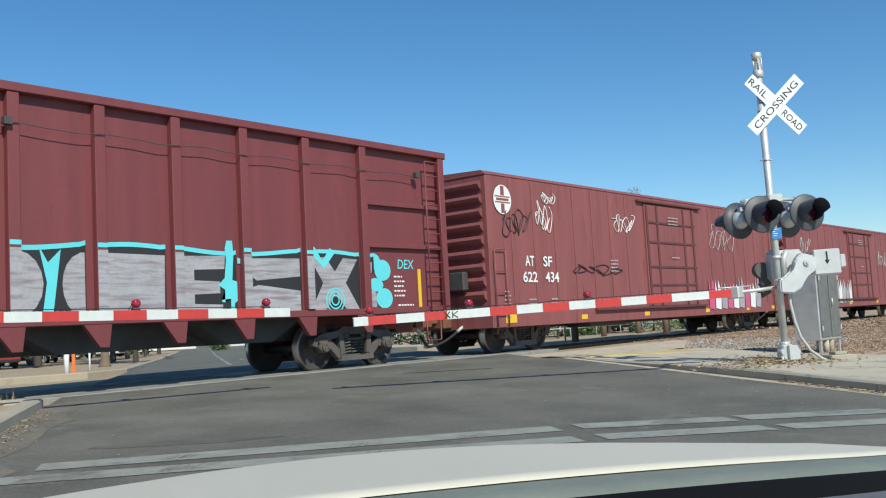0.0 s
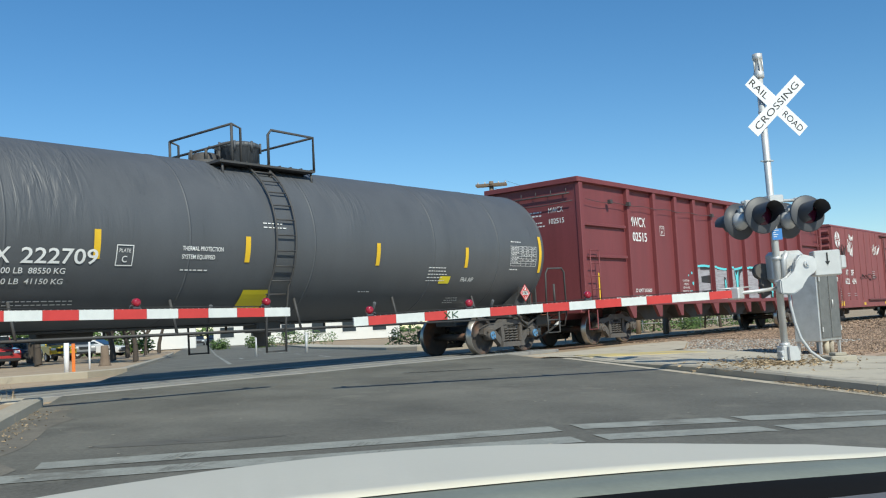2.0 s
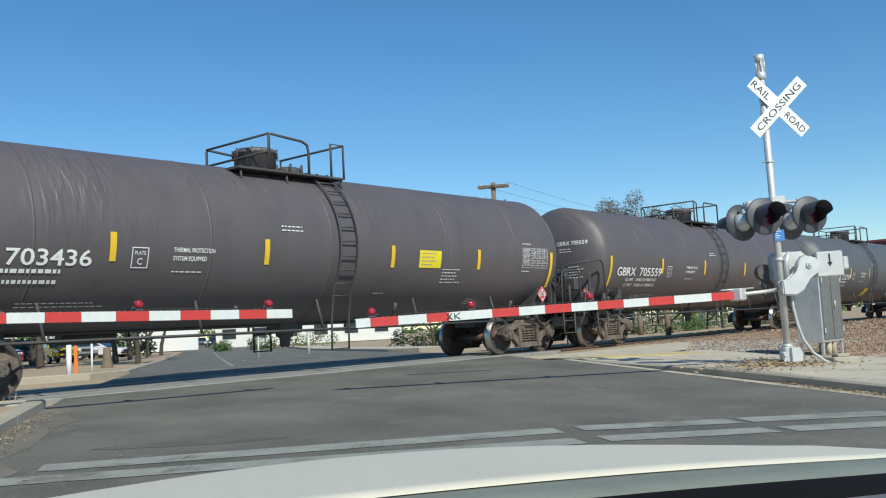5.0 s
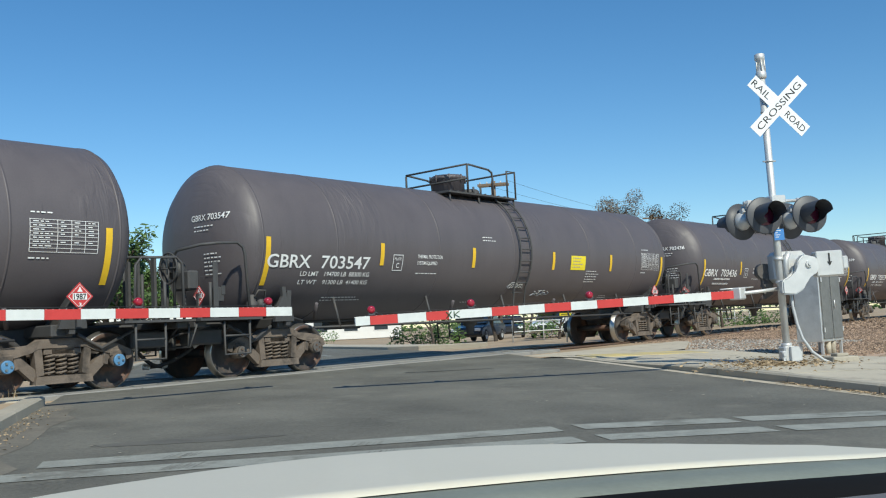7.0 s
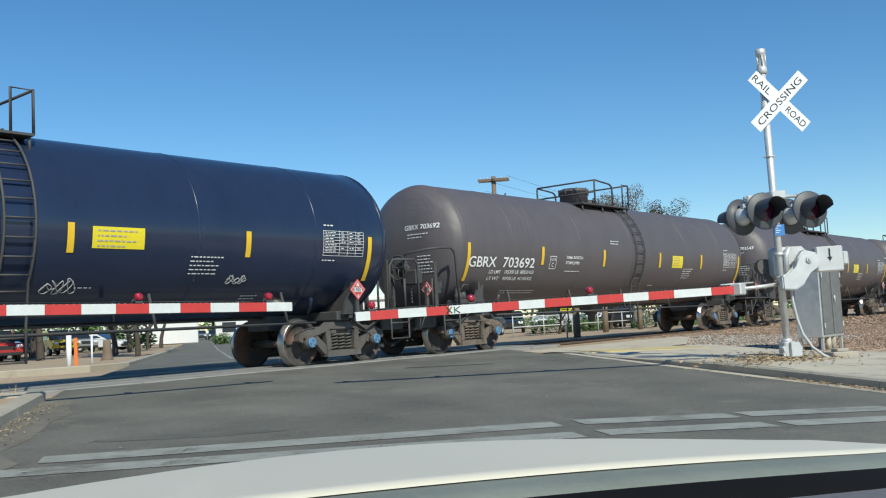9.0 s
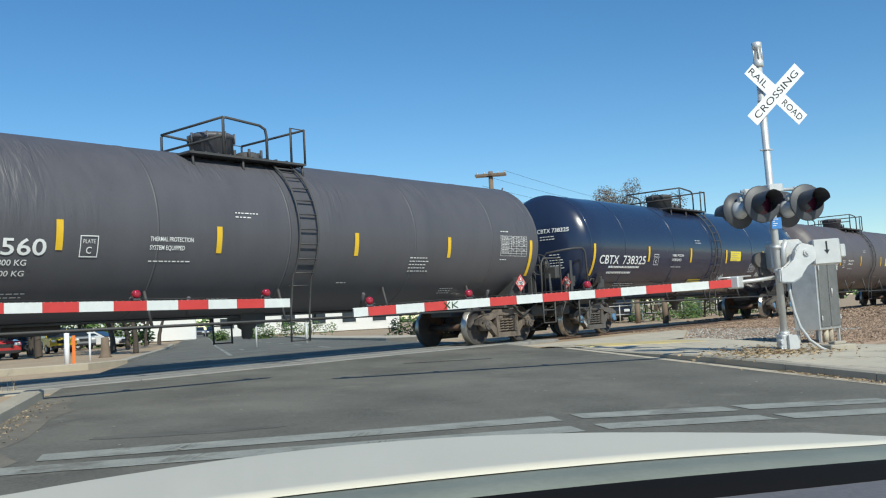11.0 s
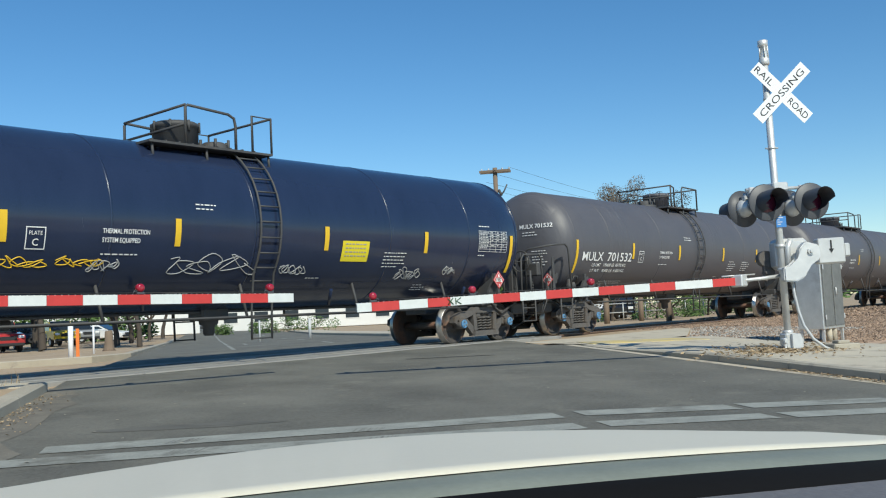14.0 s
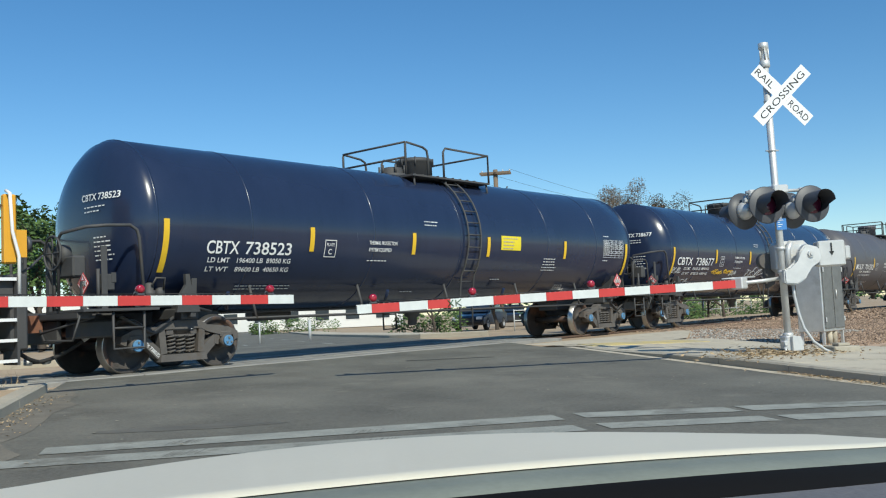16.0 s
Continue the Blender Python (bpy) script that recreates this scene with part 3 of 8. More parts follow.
def on_bank(x, y):
    """Gravel lies right of the pavement and of the slanting edge of the concrete approach."""
    if y < -5.05:
        return SIDE.x * x + SIDE.y * y > 19.9
    return x > 19.95 + (min(y, -2.9) + 5.05) * 2.19


def build_ballast():
    bm = bmesh.new()
    xs, ys = [18.2 + 0.6 * k for k in range(76)], [-9.2 + 0.4 * k for k in range(32)]
    g = [[bm.verts.new((x, y, bank(x, y) + 0.004 + 0.04 * noise.noise((x, y, 3)))) for y in ys] for x in xs]
    for i in range(len(xs) - 1):
        for j in range(len(ys) - 1):
            x, y = (xs[i] + xs[i + 1]) / 2, (ys[j] + ys[j + 1]) / 2
            if on_bank(x, y):
                bm.faces.new((g[i][j], g[i + 1][j], g[i + 1][j + 1], g[i][j + 1])).smooth = True
    single("ballast_bed", bm, "stone", "reddish brown gravel bank beside the track", "gravel bed", kind="structure")
    rng = random.Random(11)
    def off(x, y):
        return not on_bank(x - 0.1, y)
    bm = bmesh.new()
    stones(bm, 26000, (19.6, 36), (-9.0, -0.9), (0.016, 0.046), bank, rng, off)
    stones(bm, 7000, (36, 62), (-8.5, 2.6), (0.04, 0.11), bank, rng, off)
    single("ballast", bm, "stone", "brown and reddish crushed rock ballast", "gravel", kind="stuff")
    bm = bmesh.new()
    stones(bm, 5200, (19.6, 27), (-7.0, -2.2), (0.018, 0.05), bank, rng, lambda x, y: not on_bank(x - 0.05, y))
    single("grey_ballast", bm, "stone_grey", "pale grey gravel at the pavement's end", "gravel", kind="stuff")
    bm = bmesh.new()
    for _ in range(1300):
        a, r = rng.uniform(0, 6.28), abs(rng.gauss(0, 0.75))
        x, y = 14.6 + r * math.cos(a) * 1.2, -9.2 + r * math.sin(a) * 0.75
        z = level(y) + 0.125
        l, w, b = rng.uniform(0.02, 0.055), rng.uniform(0.01, 0.022), rng.uniform(0, 6.28)
        q = [Vector((x, y, z)) + Vector((math.cos(b) * u - math.sin(b) * v, math.sin(b) * u + math.cos(b) * v, rng.uniform(0, 0.035))) for u, v in ((-l, 0), (0, -w), (l, 0), (0, w))]
        bm.faces.new([bm.verts.new(p) for p in q])
    for _ in range(700):
        s = rng.uniform(-9, -1)
        c = 16.18 + rng.gauss(0, 0.07)
        p = on_road(c - 0.2, s, 0.012)
        l, w, b = rng.uniform(0.015, 0.04), rng.uniform(0.008, 0.018), rng.uniform(0, 6.28)
        q = [p + Vector((math.cos(b) * u - math.sin(b) * v, math.sin(b) * u + math.cos(b) * v, rng.uniform(0, 0.02))) for u, v in ((-l, 0), (0, -w), (l, 0), (0, w))]
        bm.faces.new([bm.verts.new(v) for v in q])
    for _ in range(420):
        s = rng.uniform(-8, 0.4)
        p = on_road(6.46 + abs(rng.gauss(0, 0.16)), s, 0.006)
        l, w, b = rng.uniform(0.008, 0.022), rng.uniform(0.006, 0.012), rng.uniform(0, 6.28)
        q = [p + Vector((math.cos(b) * u - math.sin(b) * v, math.sin(b) * u + math.cos(b) * v, rng.uniform(0, 0.018))) for u, v in ((-l, 0), (0, -w), (l, 0), (0, w))]
        bm.faces.new([bm.verts.new(v) for v in q])
    single("leaf_litter", bm, "litter", "dry brown leaves and twigs on the pavement", "leaf litter", kind="stuff")
    bm = bmesh.new()
    for k in range(60):
        x, y = 4.6 + rng.gauss(0, 0.45), -2.3 + rng.gauss(0, 0.35)
        z = level(y) + 0.05
        for _ in range(5):
            a, l = rng.uniform(0, 6.28), rng.uniform(0.08, 0.28)
            b = Vector((x + rng.gauss(0, 0.04), y + rng.gauss(0, 0.04), z))
            t = b + Vector((math.cos(a) * l * 0.5, math.sin(a) * l * 0.5, l))
            o = Vector((-math.sin(a), math.cos(a), 0)) * 0.006
            bm.faces.new([bm.verts.new(p) for p in (b - o, b + o, t)])
    single("dry_grass", bm, "litter", "dry grass tufts beside the kerb", "grass", kind="stuff")


# ---- the crossing signals ----
MAST = Vector((14.93, -9.25, -0.12))
FACE = math.degrees(math.atan2(0.53, -0.85))


def gate_arm(parent, length, start_blocks, lamps, root, tip, label, mark):
    """A striped arm along +x of its own frame, with its red lamps and truss wire."""
    d = Vector(tip) - Vector(root)
    m = Matrix.Translation(root) @ Vector((1, 0, 0)).rotation_difference(d).to_matrix().to_4x4()
    turn = d.to_track_quat("X", "Z").to_matrix().to_4x4()
    m = Matrix.Translation(root) @ turn
    core = bmesh.new()
    box(core, 0.0, d.length, -0.02, 0.02, -0.055, 0.055, bevel=0.006)
    for k in range(int(d.length / 0.08)):
        box(core, 0.05 + 0.08 * k, 0.06 + 0.08 * k, -0.006, 0.006, 0.055, 0.068)
    arm = part("gate_arm", core, "aluminium", parent, label, at=m)
    x, k = 0.0, 0
    for w, colour in start_blocks:
        bm = bmesh.new()
        w = min(w, d.length - x)
        if w <= 0.01:
            break
        for y in (-0.027, 0.027):
            box(bm, x + 0.002, x + w - 0.002, y - 0.004, y + 0.004, -0.062, 0.062)
        part("reflective_block", bm, colour, arm)
        x += w
    for f in lamps:
        bm = bmesh.new()
        lathe(bm, [(-0.055, 0.02), (-0.05, 0.044), (-0.028, 0.055), (0.028, 0.055), (0.05, 0.044), (0.055, 0.02)], 18, 0, "y", (f, 0, 0.148))
        part("warning_lamp", bm, "lamp_red", arm, "round red warning lamp")
        bm = bmesh.new()
        box(bm, f - 0.05, f + 0.05, -0.04, 0.04, 0.062, 0.095, bevel=0.008)
        tube(bm, [(f - 0.1, -0.02, 0.07), (f - 0.08, -0.02, 0.11), (f - 0.04, -0.02, 0.1)], 0.008, 6)
        part("lamp_bracket", bm, "signal_black", arm)
    bm = bmesh.new()
    for a, b in zip([0.4] + list(lamps), list(lamps)):
        if abs(b - a) > 0.2:
            tube(bm, [(a, -0.01, 0.085), (b, -0.01, 0.085)], 0.006, 5)
    if len(bm.verts):
        part("lamp_wire", bm, "wire", arm)
    else:
        bm.free()
    if mark:
        bm = bmesh.new()
        for pts in (((0.02, -0.045), (0.1, 0.045)), ((0.02, 0.045), (0.1, -0.045)), ((-0.02, -0.045), (-0.02, 0.045)), ((-0.1, 0.045), (-0.03, 0.0), (-0.1, -0.045))):
            tube(bm, [(mark + a, 0.036 * SIGN, b) for a, b in pts], 0.008, 5)
        part("sprayed_mark", bm, "graf_green", arm, "small sprayed squiggle")
    return arm


SIGN = 1


def build_signal():
    sig = thing("crossing_signal", "aluminium railway crossing signal with crossbuck, flashers and lowered striped gate", "crossing signal", at=Matrix.Translation(MAST) @ Matrix.Rotation(radians(-0.85), 4, Vector((0.765, 0.644, 0))))
    bm = bmesh.new()
    tube(bm, [(0, 0, 0.1), (0, 0, 4.70)], 0.057, 16)
    part("mast", bm, "aluminium", sig, "smooth silver pipe mast")
    bm = bmesh.new()
    lathe(bm, [(4.66, 0.07), (4.68, 0.085), (4.76, 0.085), (4.78, 0.07), (4.80, 0.06), (4.96, 0.06), (4.98, 0.082), (5.07, 0.082), (5.08, 0.06)], 14, 0, "z")
    for k in range(5):
        a = k * 1.257
        tube(bm, [(0.07 * math.cos(a), 0.07 * math.sin(a), 4.77), (0.07 * math.cos(a), 0.07 * math.sin(a), 4.99)], 0.011, 6)
    part("bell", bm, "aluminium", sig, "caged bell at the mast's top")
    bm = bmesh.new()
    box(bm, -0.16, 0.16, -0.15, 0.15, -0.02, 0.03, bevel=0.008)
    box(bm, -0.10, 0.10, -0.10, 0.10, 0.02, 0.27, bevel=0.02)
    prism(bm, [(-0.02, 0.02), (0.16, 0.04), (0.16, 0.17), (0.12, 0.26), (-0.02, 0.26)], 0.20, lambda a, b, d: Vector((a, -0.16 + d, b)))
    box(bm, -0.16, -0.09, -0.13, -0.02, 0.06, 0.20, bevel=0.015)
    tube(bm, [(-0.13, -0.135, 0.15), (-0.13, -0.15, 0.15)], 0.03, 8)
    lathe(bm, [(0.26, 0.085), (0.31, 0.08), (0.32, 0.06)], 14, 0, "z")
    for a in (-0.14, 0.14):
        for b in (-0.13, 0.13):
            tube(bm, [(a, b, 0.02), (a, b, 0.07)], 0.018, 6)
    part("base", bm, "aluminium", sig, "cast square base bolted to the ground", at=pose(0, 0, 0, 0, 0, -38))
    # frame that faces the road: x to the viewer's right, y to the viewer
    look_at = (EYE - MAST)
    yaw = math.degrees(math.atan2(look_at.y, look_at.x)) + 90
    turn = pose(0, 0, 0, 0, 0, yaw + 27)
    # crossbuck
    for text, tilt, dy in (("RAIL ROAD", -46, 0.085), ("CROSSING", 43, 0.091)):
        bm = bmesh.new()
        m = turn @ pose(0.21, -dy, 4.18, 0, 0, 0) @ pose(0, 0, 0, 0, -tilt, 0)
        box(bm, -0.615, 0.615, -0.003, 0.003, -0.115, 0.115, bevel=0.002)
        blade = part("crossbuck_blade", bm, "sign_white", sig, "white blade lettered " + text.lower(), at=m)
        bm = bmesh.new()
        if text == "CROSSING":
            write(bm, text, 0.16, lambda a, b: Vector((a, -0.0055, b - 0.056)), 1.06, bold=0.0, centred=True)
        else:
            write(bm, "RAIL", 0.16, lambda a, b: Vector((a - 0.585, -0.0055, b - 0.056)), 0.38, bold=0.0)
            part("lettering", bm, "sign_black", blade, "black letters rail")
            bm = bmesh.new()
            write(bm, "ROAD", 0.16, lambda a, b: Vector((a + 0.17, -0.0055, b - 0.056)), 0.41, bold=0.0)
        part("lettering", bm, "sign_black", blade, "black capital letters")
    for z in (4.1, 3.98):
        bm = bmesh.new()
        lathe(bm, [(z - 0.02, 0.058), (z - 0.02, 0.066), (z + 0.02, 0.066), (z + 0.02, 0.058)], 14, 0, "z")
        part("clamp", bm, "aluminium", sig)
    bm = bmesh.new()
    lathe(bm, [(3.27, 0.058), (3.27, 0.068), (3.30, 0.068), (3.30, 0.058)], 14, 0, "z")
    tube(bm, [turn @ Vector((-0.11, 0, 3.285)), turn @ Vector((0.11, 0, 3.285))], 0.012, 6)
    part("clamp", bm, "aluminium", sig)
    # flashing lights on a cross arm
    bm = bmesh.new()
    box(bm, -0.09, 0.17, -0.12, 0.12, 2.57, 2.71, bevel=0.02)
    tube(bm, [(-0.5, 0.02, 2.62), (0.60, 0.02, 2.62)], 0.028, 10)
    tube(bm, [(-0.40, 0.02, 2.62), (-0.40, 0.02, 2.33)], 0.028, 8)
    box(bm, -0.46, -0.34, -0.03, 0.07, 2.54, 2.66, bevel=0.02)
    tube(bm, [(0.46, 0.02, 2.62), (0.46, 0.02, 2.33)], 0.028, 8)
    box(bm, 0.40, 0.52, -0.03, 0.07, 2.54, 2.66, bevel=0.02)
    part("light_arm", bm, "aluminium", sig, "silver junction box and cross arm", at=turn)
    def background(bm):
        lathe(bm, [(-0.012, 0.06), (-0.012, 0.29), (0.0, 0.305), (0.012, 0.305), (0.012, 0.06)], 30, 0, "y")
    def hood(bm):
        n, rows = 16, []
        for dy, drop, r in ((0.0, 0.0, 0.175), (-0.16, 0.0, 0.17), (-0.40, 0.0, 0.155)):
            rows.append([(math.cos(math.radians(-60 + 300 * k / n)) * r, dy * (1.0 if 2 < k < n - 2 else 0.55), math.sin(math.radians(-60 + 300 * k / n)) * r - drop) for k in range(n + 1)])
        for grow in (0.0, 0.006):
            vs = [[bm.verts.new((x * (1 + grow * 6), y, z + (z > 0) * grow)) for x, y, z in row] for row in rows]
            for a, b in zip(vs, vs[1:]):
                for k in range(n):
                    bm.faces.new((a[k], a[k + 1], b[k + 1], b[k])).smooth = True
    def lens(bm):
        lathe(bm, [(-0.045, 0.03), (-0.04, 0.10), (-0.02, 0.16), (-0.005, 0.175)], 20, 0, "y")
    def housing(bm):
        lathe(bm, [(0.01, 0.15), (0.06, 0.15), (0.12, 0.12), (0.17, 0.09), (0.2, 0.05)], 18, 0, "y")
        tube(bm, [(0, 0.1, 0.1), (0, 0.1, 0.24)], 0.035, 8)
        box(bm, -0.05, 0.05, 0.05, 0.15, 0.12, 0.2, bevel=0.015)
    discs, hoods, lenses, houses = stored("background", background, "signal_black"), stored("hood", hood, "signal_black"), stored("lens", lens, "lens_red"), stored("housing", housing, "aluminium")
    for x, y, z, spin in ((-0.245, -0.14, 2.385, 4), (0.545, -0.12, 2.375, 4), (-0.50, 0.18, 2.33, 196), (0.36, 0.24, 2.31, 194)):
        m = turn @ pose(x, y, z, -4 if spin < 90 else 4, 0, spin)
        head = part("light_head", houses, None, sig, "silver lamp housing with black round shield", at=m)
        part("shield", discs, None, head, "black round shield")
        part("visor", hoods, None, head, "black visor")
        part("lens", lenses, None, head, "dark red lens")
    bm = bmesh.new()
    box(bm, -0.07, 0.10, -0.075, -0.07, 1.98, 2.16)
    plate = part("notice", bm, "sign_blue", sig, "small blue notice plate", at=turn)
    bm = bmesh.new()
    rng = random.Random(2)
    bars(bm, -0.05, 2.14, 0.12, 4, lambda a, b: Vector((a, -0.0775, b)), rng, 0.014, 0.035)
    part("notice_text", bm, "white", plate)
    # gate mechanism: a cast housing on a bracket with its counterweight arm
    root = Vector((14.35, -8.78, 1.03)) - MAST
    bm = bmesh.new()
    place = lambda a, b, d: Vector((a, -0.12 - d, b))
    prism(bm, [(-0.10, 1.10), (0.10, 1.08), (0.26, 1.16), (0.36, 1.36), (0.50, 1.40), (0.55, 1.50), (0.52, 1.66), (0.30, 1.72), (0.20, 1.62), (0.16, 1.44), (0.04, 1.34), (-0.10, 1.32)], 0.14, place)
    bmesh.ops.bevel(bm, geom=bm.edges[:], offset=0.02, segments=2, affect="EDGES")
    tube(bm, [(0.37, -0.24, 1.56), (0.37, -0.29, 1.56)], 0.055, 14)
    tube(bm, [(0.37, -0.28, 1.56), (0.37, -0.31, 1.56)], 0.028, 10)
    part("gate_mechanism", bm, "aluminium", sig, "cast aluminium gate arm bracket", at=turn)
    bm = bmesh.new()
    box(bm, -0.06, 0.50, 0.02, 0.32, 1.30, 1.80, bevel=0.06)
    tube(bm, [(0.08, -0.05, 1.25), (0.09, -0.06, 1.65), (0.16, -0.05, 1.78)], 0.045, 10)
    for z in (1.30, 1.68):
        lathe(bm, [(z - 0.025, 0.058), (z - 0.025, 0.075), (z + 0.025, 0.075), (z + 0.025, 0.058)], 14, 0, "z")
    part("mechanism_case", bm, "aluminium", sig, "rounded silver gate motor case", at=turn)
    bm = bmesh.new()
    prism(bm, [(-0.26, 1.05), (-0.12, 1.12), (-0.08, 1.55), (-0.18, 1.62), (-0.30, 1.5)], 0.08, lambda a, b, d: Vector((a + 0.12, 0.28 + d, b)))
    tube(bm, [(-0.12, 0.26, 1.5), (-0.12, 0.40, 1.5)], 0.13, 14)
    for k in range(3):
        tube(bm, [(-0.16 + 0.03 * k, 0.24, 1.16 + 0.11 * k), (-0.16 + 0.03 * k, 0.40, 1.16 + 0.11 * k)], 0.03, 8)
    part("counterweight", bm, "steel", sig, "dark counterweight plates", at=turn)
    bm = bmesh.new()
    tube(bm, [root + Vector((-0.1, 0.06, 0)), root * 0.5 + Vector((0, 0, 0.6)), Vector((0.0, 0.02, 1.2))], 0.03, 8)
    tube(bm, [root + Vector((0.25, -0.14, 0.1)), root + Vector((-0.3, 0.18, 0.09))], 0.012, 6)
    box(bm, root.x - 0.12, root.x + 0.1, root.y - 0.08, root.y + 0.12, root.z - 0.09, root.z + 0.1, bevel=0.02)
    part("arm_clamp", bm, "aluminium", sig)
    tip = Vector((8.99, -5.49, 0.965)) - MAST
    blocks = [(k, c) for k, c in ((0.54, "arm_red"), (0.68, "arm_white"), (0.45, "arm_red"), (0.44, "arm_white"), (0.44, "arm_red"), (0.44, "arm_white"), (0.43, "arm_red"), (0.42, "arm_white"), (0.42, "arm_red"), (0.66, "arm_white"), (0.34, "arm_red"), (0.42, "arm_white"), (0.40, "arm_red"), (0.3, "arm_white"))]
    gate_arm(sig, 6.3, blocks, (2.66, 4.57, 6.05), root, tip, "red and white striped crossing gate arm", 4.86)
    bm = bmesh.new()
    pts = [turn @ Vector(p) for p in ((0.11, -0.08, 1.28), (0.12, -0.09, 0.9), (0.16, -0.1, 0.62), (0.22, -0.12, 0.38), (0.34, -0.16, 0.16), (0.5, -0.2, 0.02), (0.62, -0.22, -0.04))]
    tube(bm, pts, 0.026, 8)
    part("conduit", bm, "galv", sig, "grey flexible conduit curving to the ground")
    bm = bmesh.new()
    m = turn @ pose(0.85, -0.1, 0.0)
    box(bm, -0.22, 0.22, -0.16, 0.16, -0.03, 0.07, bevel=0.015)
    box(bm, -0.12, 0.08, -0.1, 0.1, 0.07, 0.12, bevel=0.01)
    single("junction_pit", bm, "kerb", "small concrete cable pit on the pavement", "cable box", at=Matrix.Translation(MAST) @ m)
    build_relay(sig, turn)
    # the left gate: its arm crosses in front of the road's other half
    far = thing("crossing_gate", "silver gate post with lowered red and white arm", "crossing gate", at=Matrix.Translation((1.35, -3.45, -0.05)))
    bm = bmesh.new()
    tube(bm, [(0, 0, 0), (0, 0, 1.5)], 0.06, 14)
    box(bm, -0.2, 0.2, -0.2, 0.2, -0.02, 0.08, bevel=0.02)
    part("post", bm, "aluminium", far)
    bm = bmesh.new()
    box(bm, -0.2, 0.35, -0.32, -0.06, 0.85, 1.4, bevel=0.05)
    part("gate_mechanism", bm, "aluminium", far, "rounded silver gate motor case")
    bm = bmesh.new()
    prism(bm, [(-1.0, 1.0), (-0.2, 1.1), (-0.2, 1.3), (-1.0, 1.35)], 0.08, lambda a, b, d: Vector((a, -0.1 + d, b)))
    part("counterweight", bm, "steel", far, "dark counterweight plates")
    base = Vector((1.35, -3.45, -0.05))
    root2, tip2 = Vector((1.7, -3.50, 1.165)), Vector((8.70, -4.46, 1.06))
    total = (tip2 - root2).length
    blocks = [(1.04, "arm_white")]
    for k, c in enumerate(("arm_red", "arm_white", "arm_red", "arm_white", "arm_red", "arm_white", "arm_red", "arm_white", "arm_red", "arm_white", "arm_red", "arm_white", "arm_red", "arm_white")):
        blocks.append((0.431 if k < 13 else 0.55, c))
    gate_arm(far, total, blocks, (4.79, 6.69), root2 - base, tip2 - base, "red and white striped crossing gate arm", 0)


def build_cabinet():
    cab = thing("signal_cabinet", "galvanised railway signal cabinet with twin doors on legs", "cabinet", at=pose(20.302, -8.006, -0.14, 0, 0, -5))
    w, d, h0, h1 = 0.53, 0.275, 0.16, 1.66
    bm = bmesh.new()
    box(bm, -w, w, -d, d, h0, h1, bevel=0.012)
    box(bm, -w - 0.02, w + 0.02, -d - 0.02, d + 0.02, h1, h1 + 0.04, bevel=0.01)
    part("body", bm, "galv_bright", cab)
    for x in (-0.25, 0.25):
        bm = bmesh.new()
        box(bm, x - 0.222, x + 0.222, -d - 0.028, -d - 0.002, h0 + 0.06, h1 - 0.05, bevel=0.008)
        door = part("door", bm, "galv_dark", cab, "weathered dark metal door")
        for z in (h0 + 0.2, h1 - 0.25):
            bm = bmesh.new()
            box(bm, x * 1.86 - 0.02, x * 1.86 + 0.02, -d - 0.045, -d - 0.026, z, z + 0.1, bevel=0.006)
            part("hinge", bm, "aluminium", door)
        if x > 0:
            bm = bmesh.new()
            tube(bm, [(0.06, -d - 0.06, 0.86), (0.06, -d - 0.06, 1.02), (0.1, -d - 0.04, 1.02)], 0.014, 6)
            part("handle", bm, "aluminium", door)
    for x in (-0.47, 0.47):
        for y in (-0.23, 0.23):
            bm = bmesh.new()
            box(bm, x - 0.025, x + 0.025, y - 0.025, y + 0.025, -0.12, h0)
            part("leg", bm, "galv", cab)
    for x in (-0.12, 0.12):
        bm = bmesh.new()
        tube(bm, [(x, -0.2, -0.15), (x, -0.2, h0)], 0.06, 10)
        part("conduit", bm, "concrete", cab, "pale plastic conduit")


def build_relay(sig, turn):
    """The relay box that hangs on the signal mast, behind the gate arm's bracket."""
    m = turn @ pose(1.0, 0.3, 0.0, 0, 0, -14)
    bm = bmesh.new()
    box(bm, -0.215, 0.215, -0.14, 0.14, 1.36, 1.78, bevel=0.02)
    box(bm, 0.215, 0.31, -0.1, 0.1, 1.46, 1.68, bevel=0.02)
    tube(bm, [(-0.2, 0.1, 1.5), (-0.98, -0.15, 1.5)], 0.035, 8)
    case = part("relay_box", bm, "aluminium", sig, "silver metal relay box", at=m)
    bm = bmesh.new()
    prism(bm, [(-0.04, 1.60), (0.04, 1.60), (0.0, 1.53)], 0.004, lambda a, b, d: Vector((a, -0.143 - d, b)))
    box(bm, -0.012, 0.012, -0.147, -0.143, 1.6, 1.74)
    part("arrow_mark", bm, "sign_black", case, "black arrow mark")


# ---- the train ----
R, ZC = 1.49, 2.48
WHEEL = 0.457
MOVERS, SPINNERS = [], []


def coil(bm, x, y, z0, z1, r, turns, wire):
    pts = []
    n = turns * 9
    for k in range(n + 1):
        a = 2 * math.pi * k / 9
        pts.append((x + r * math.cos(a), y + r * math.sin(a), z0 + (z1 - z0) * k / n))
    tube(bm, pts, wire, 5)


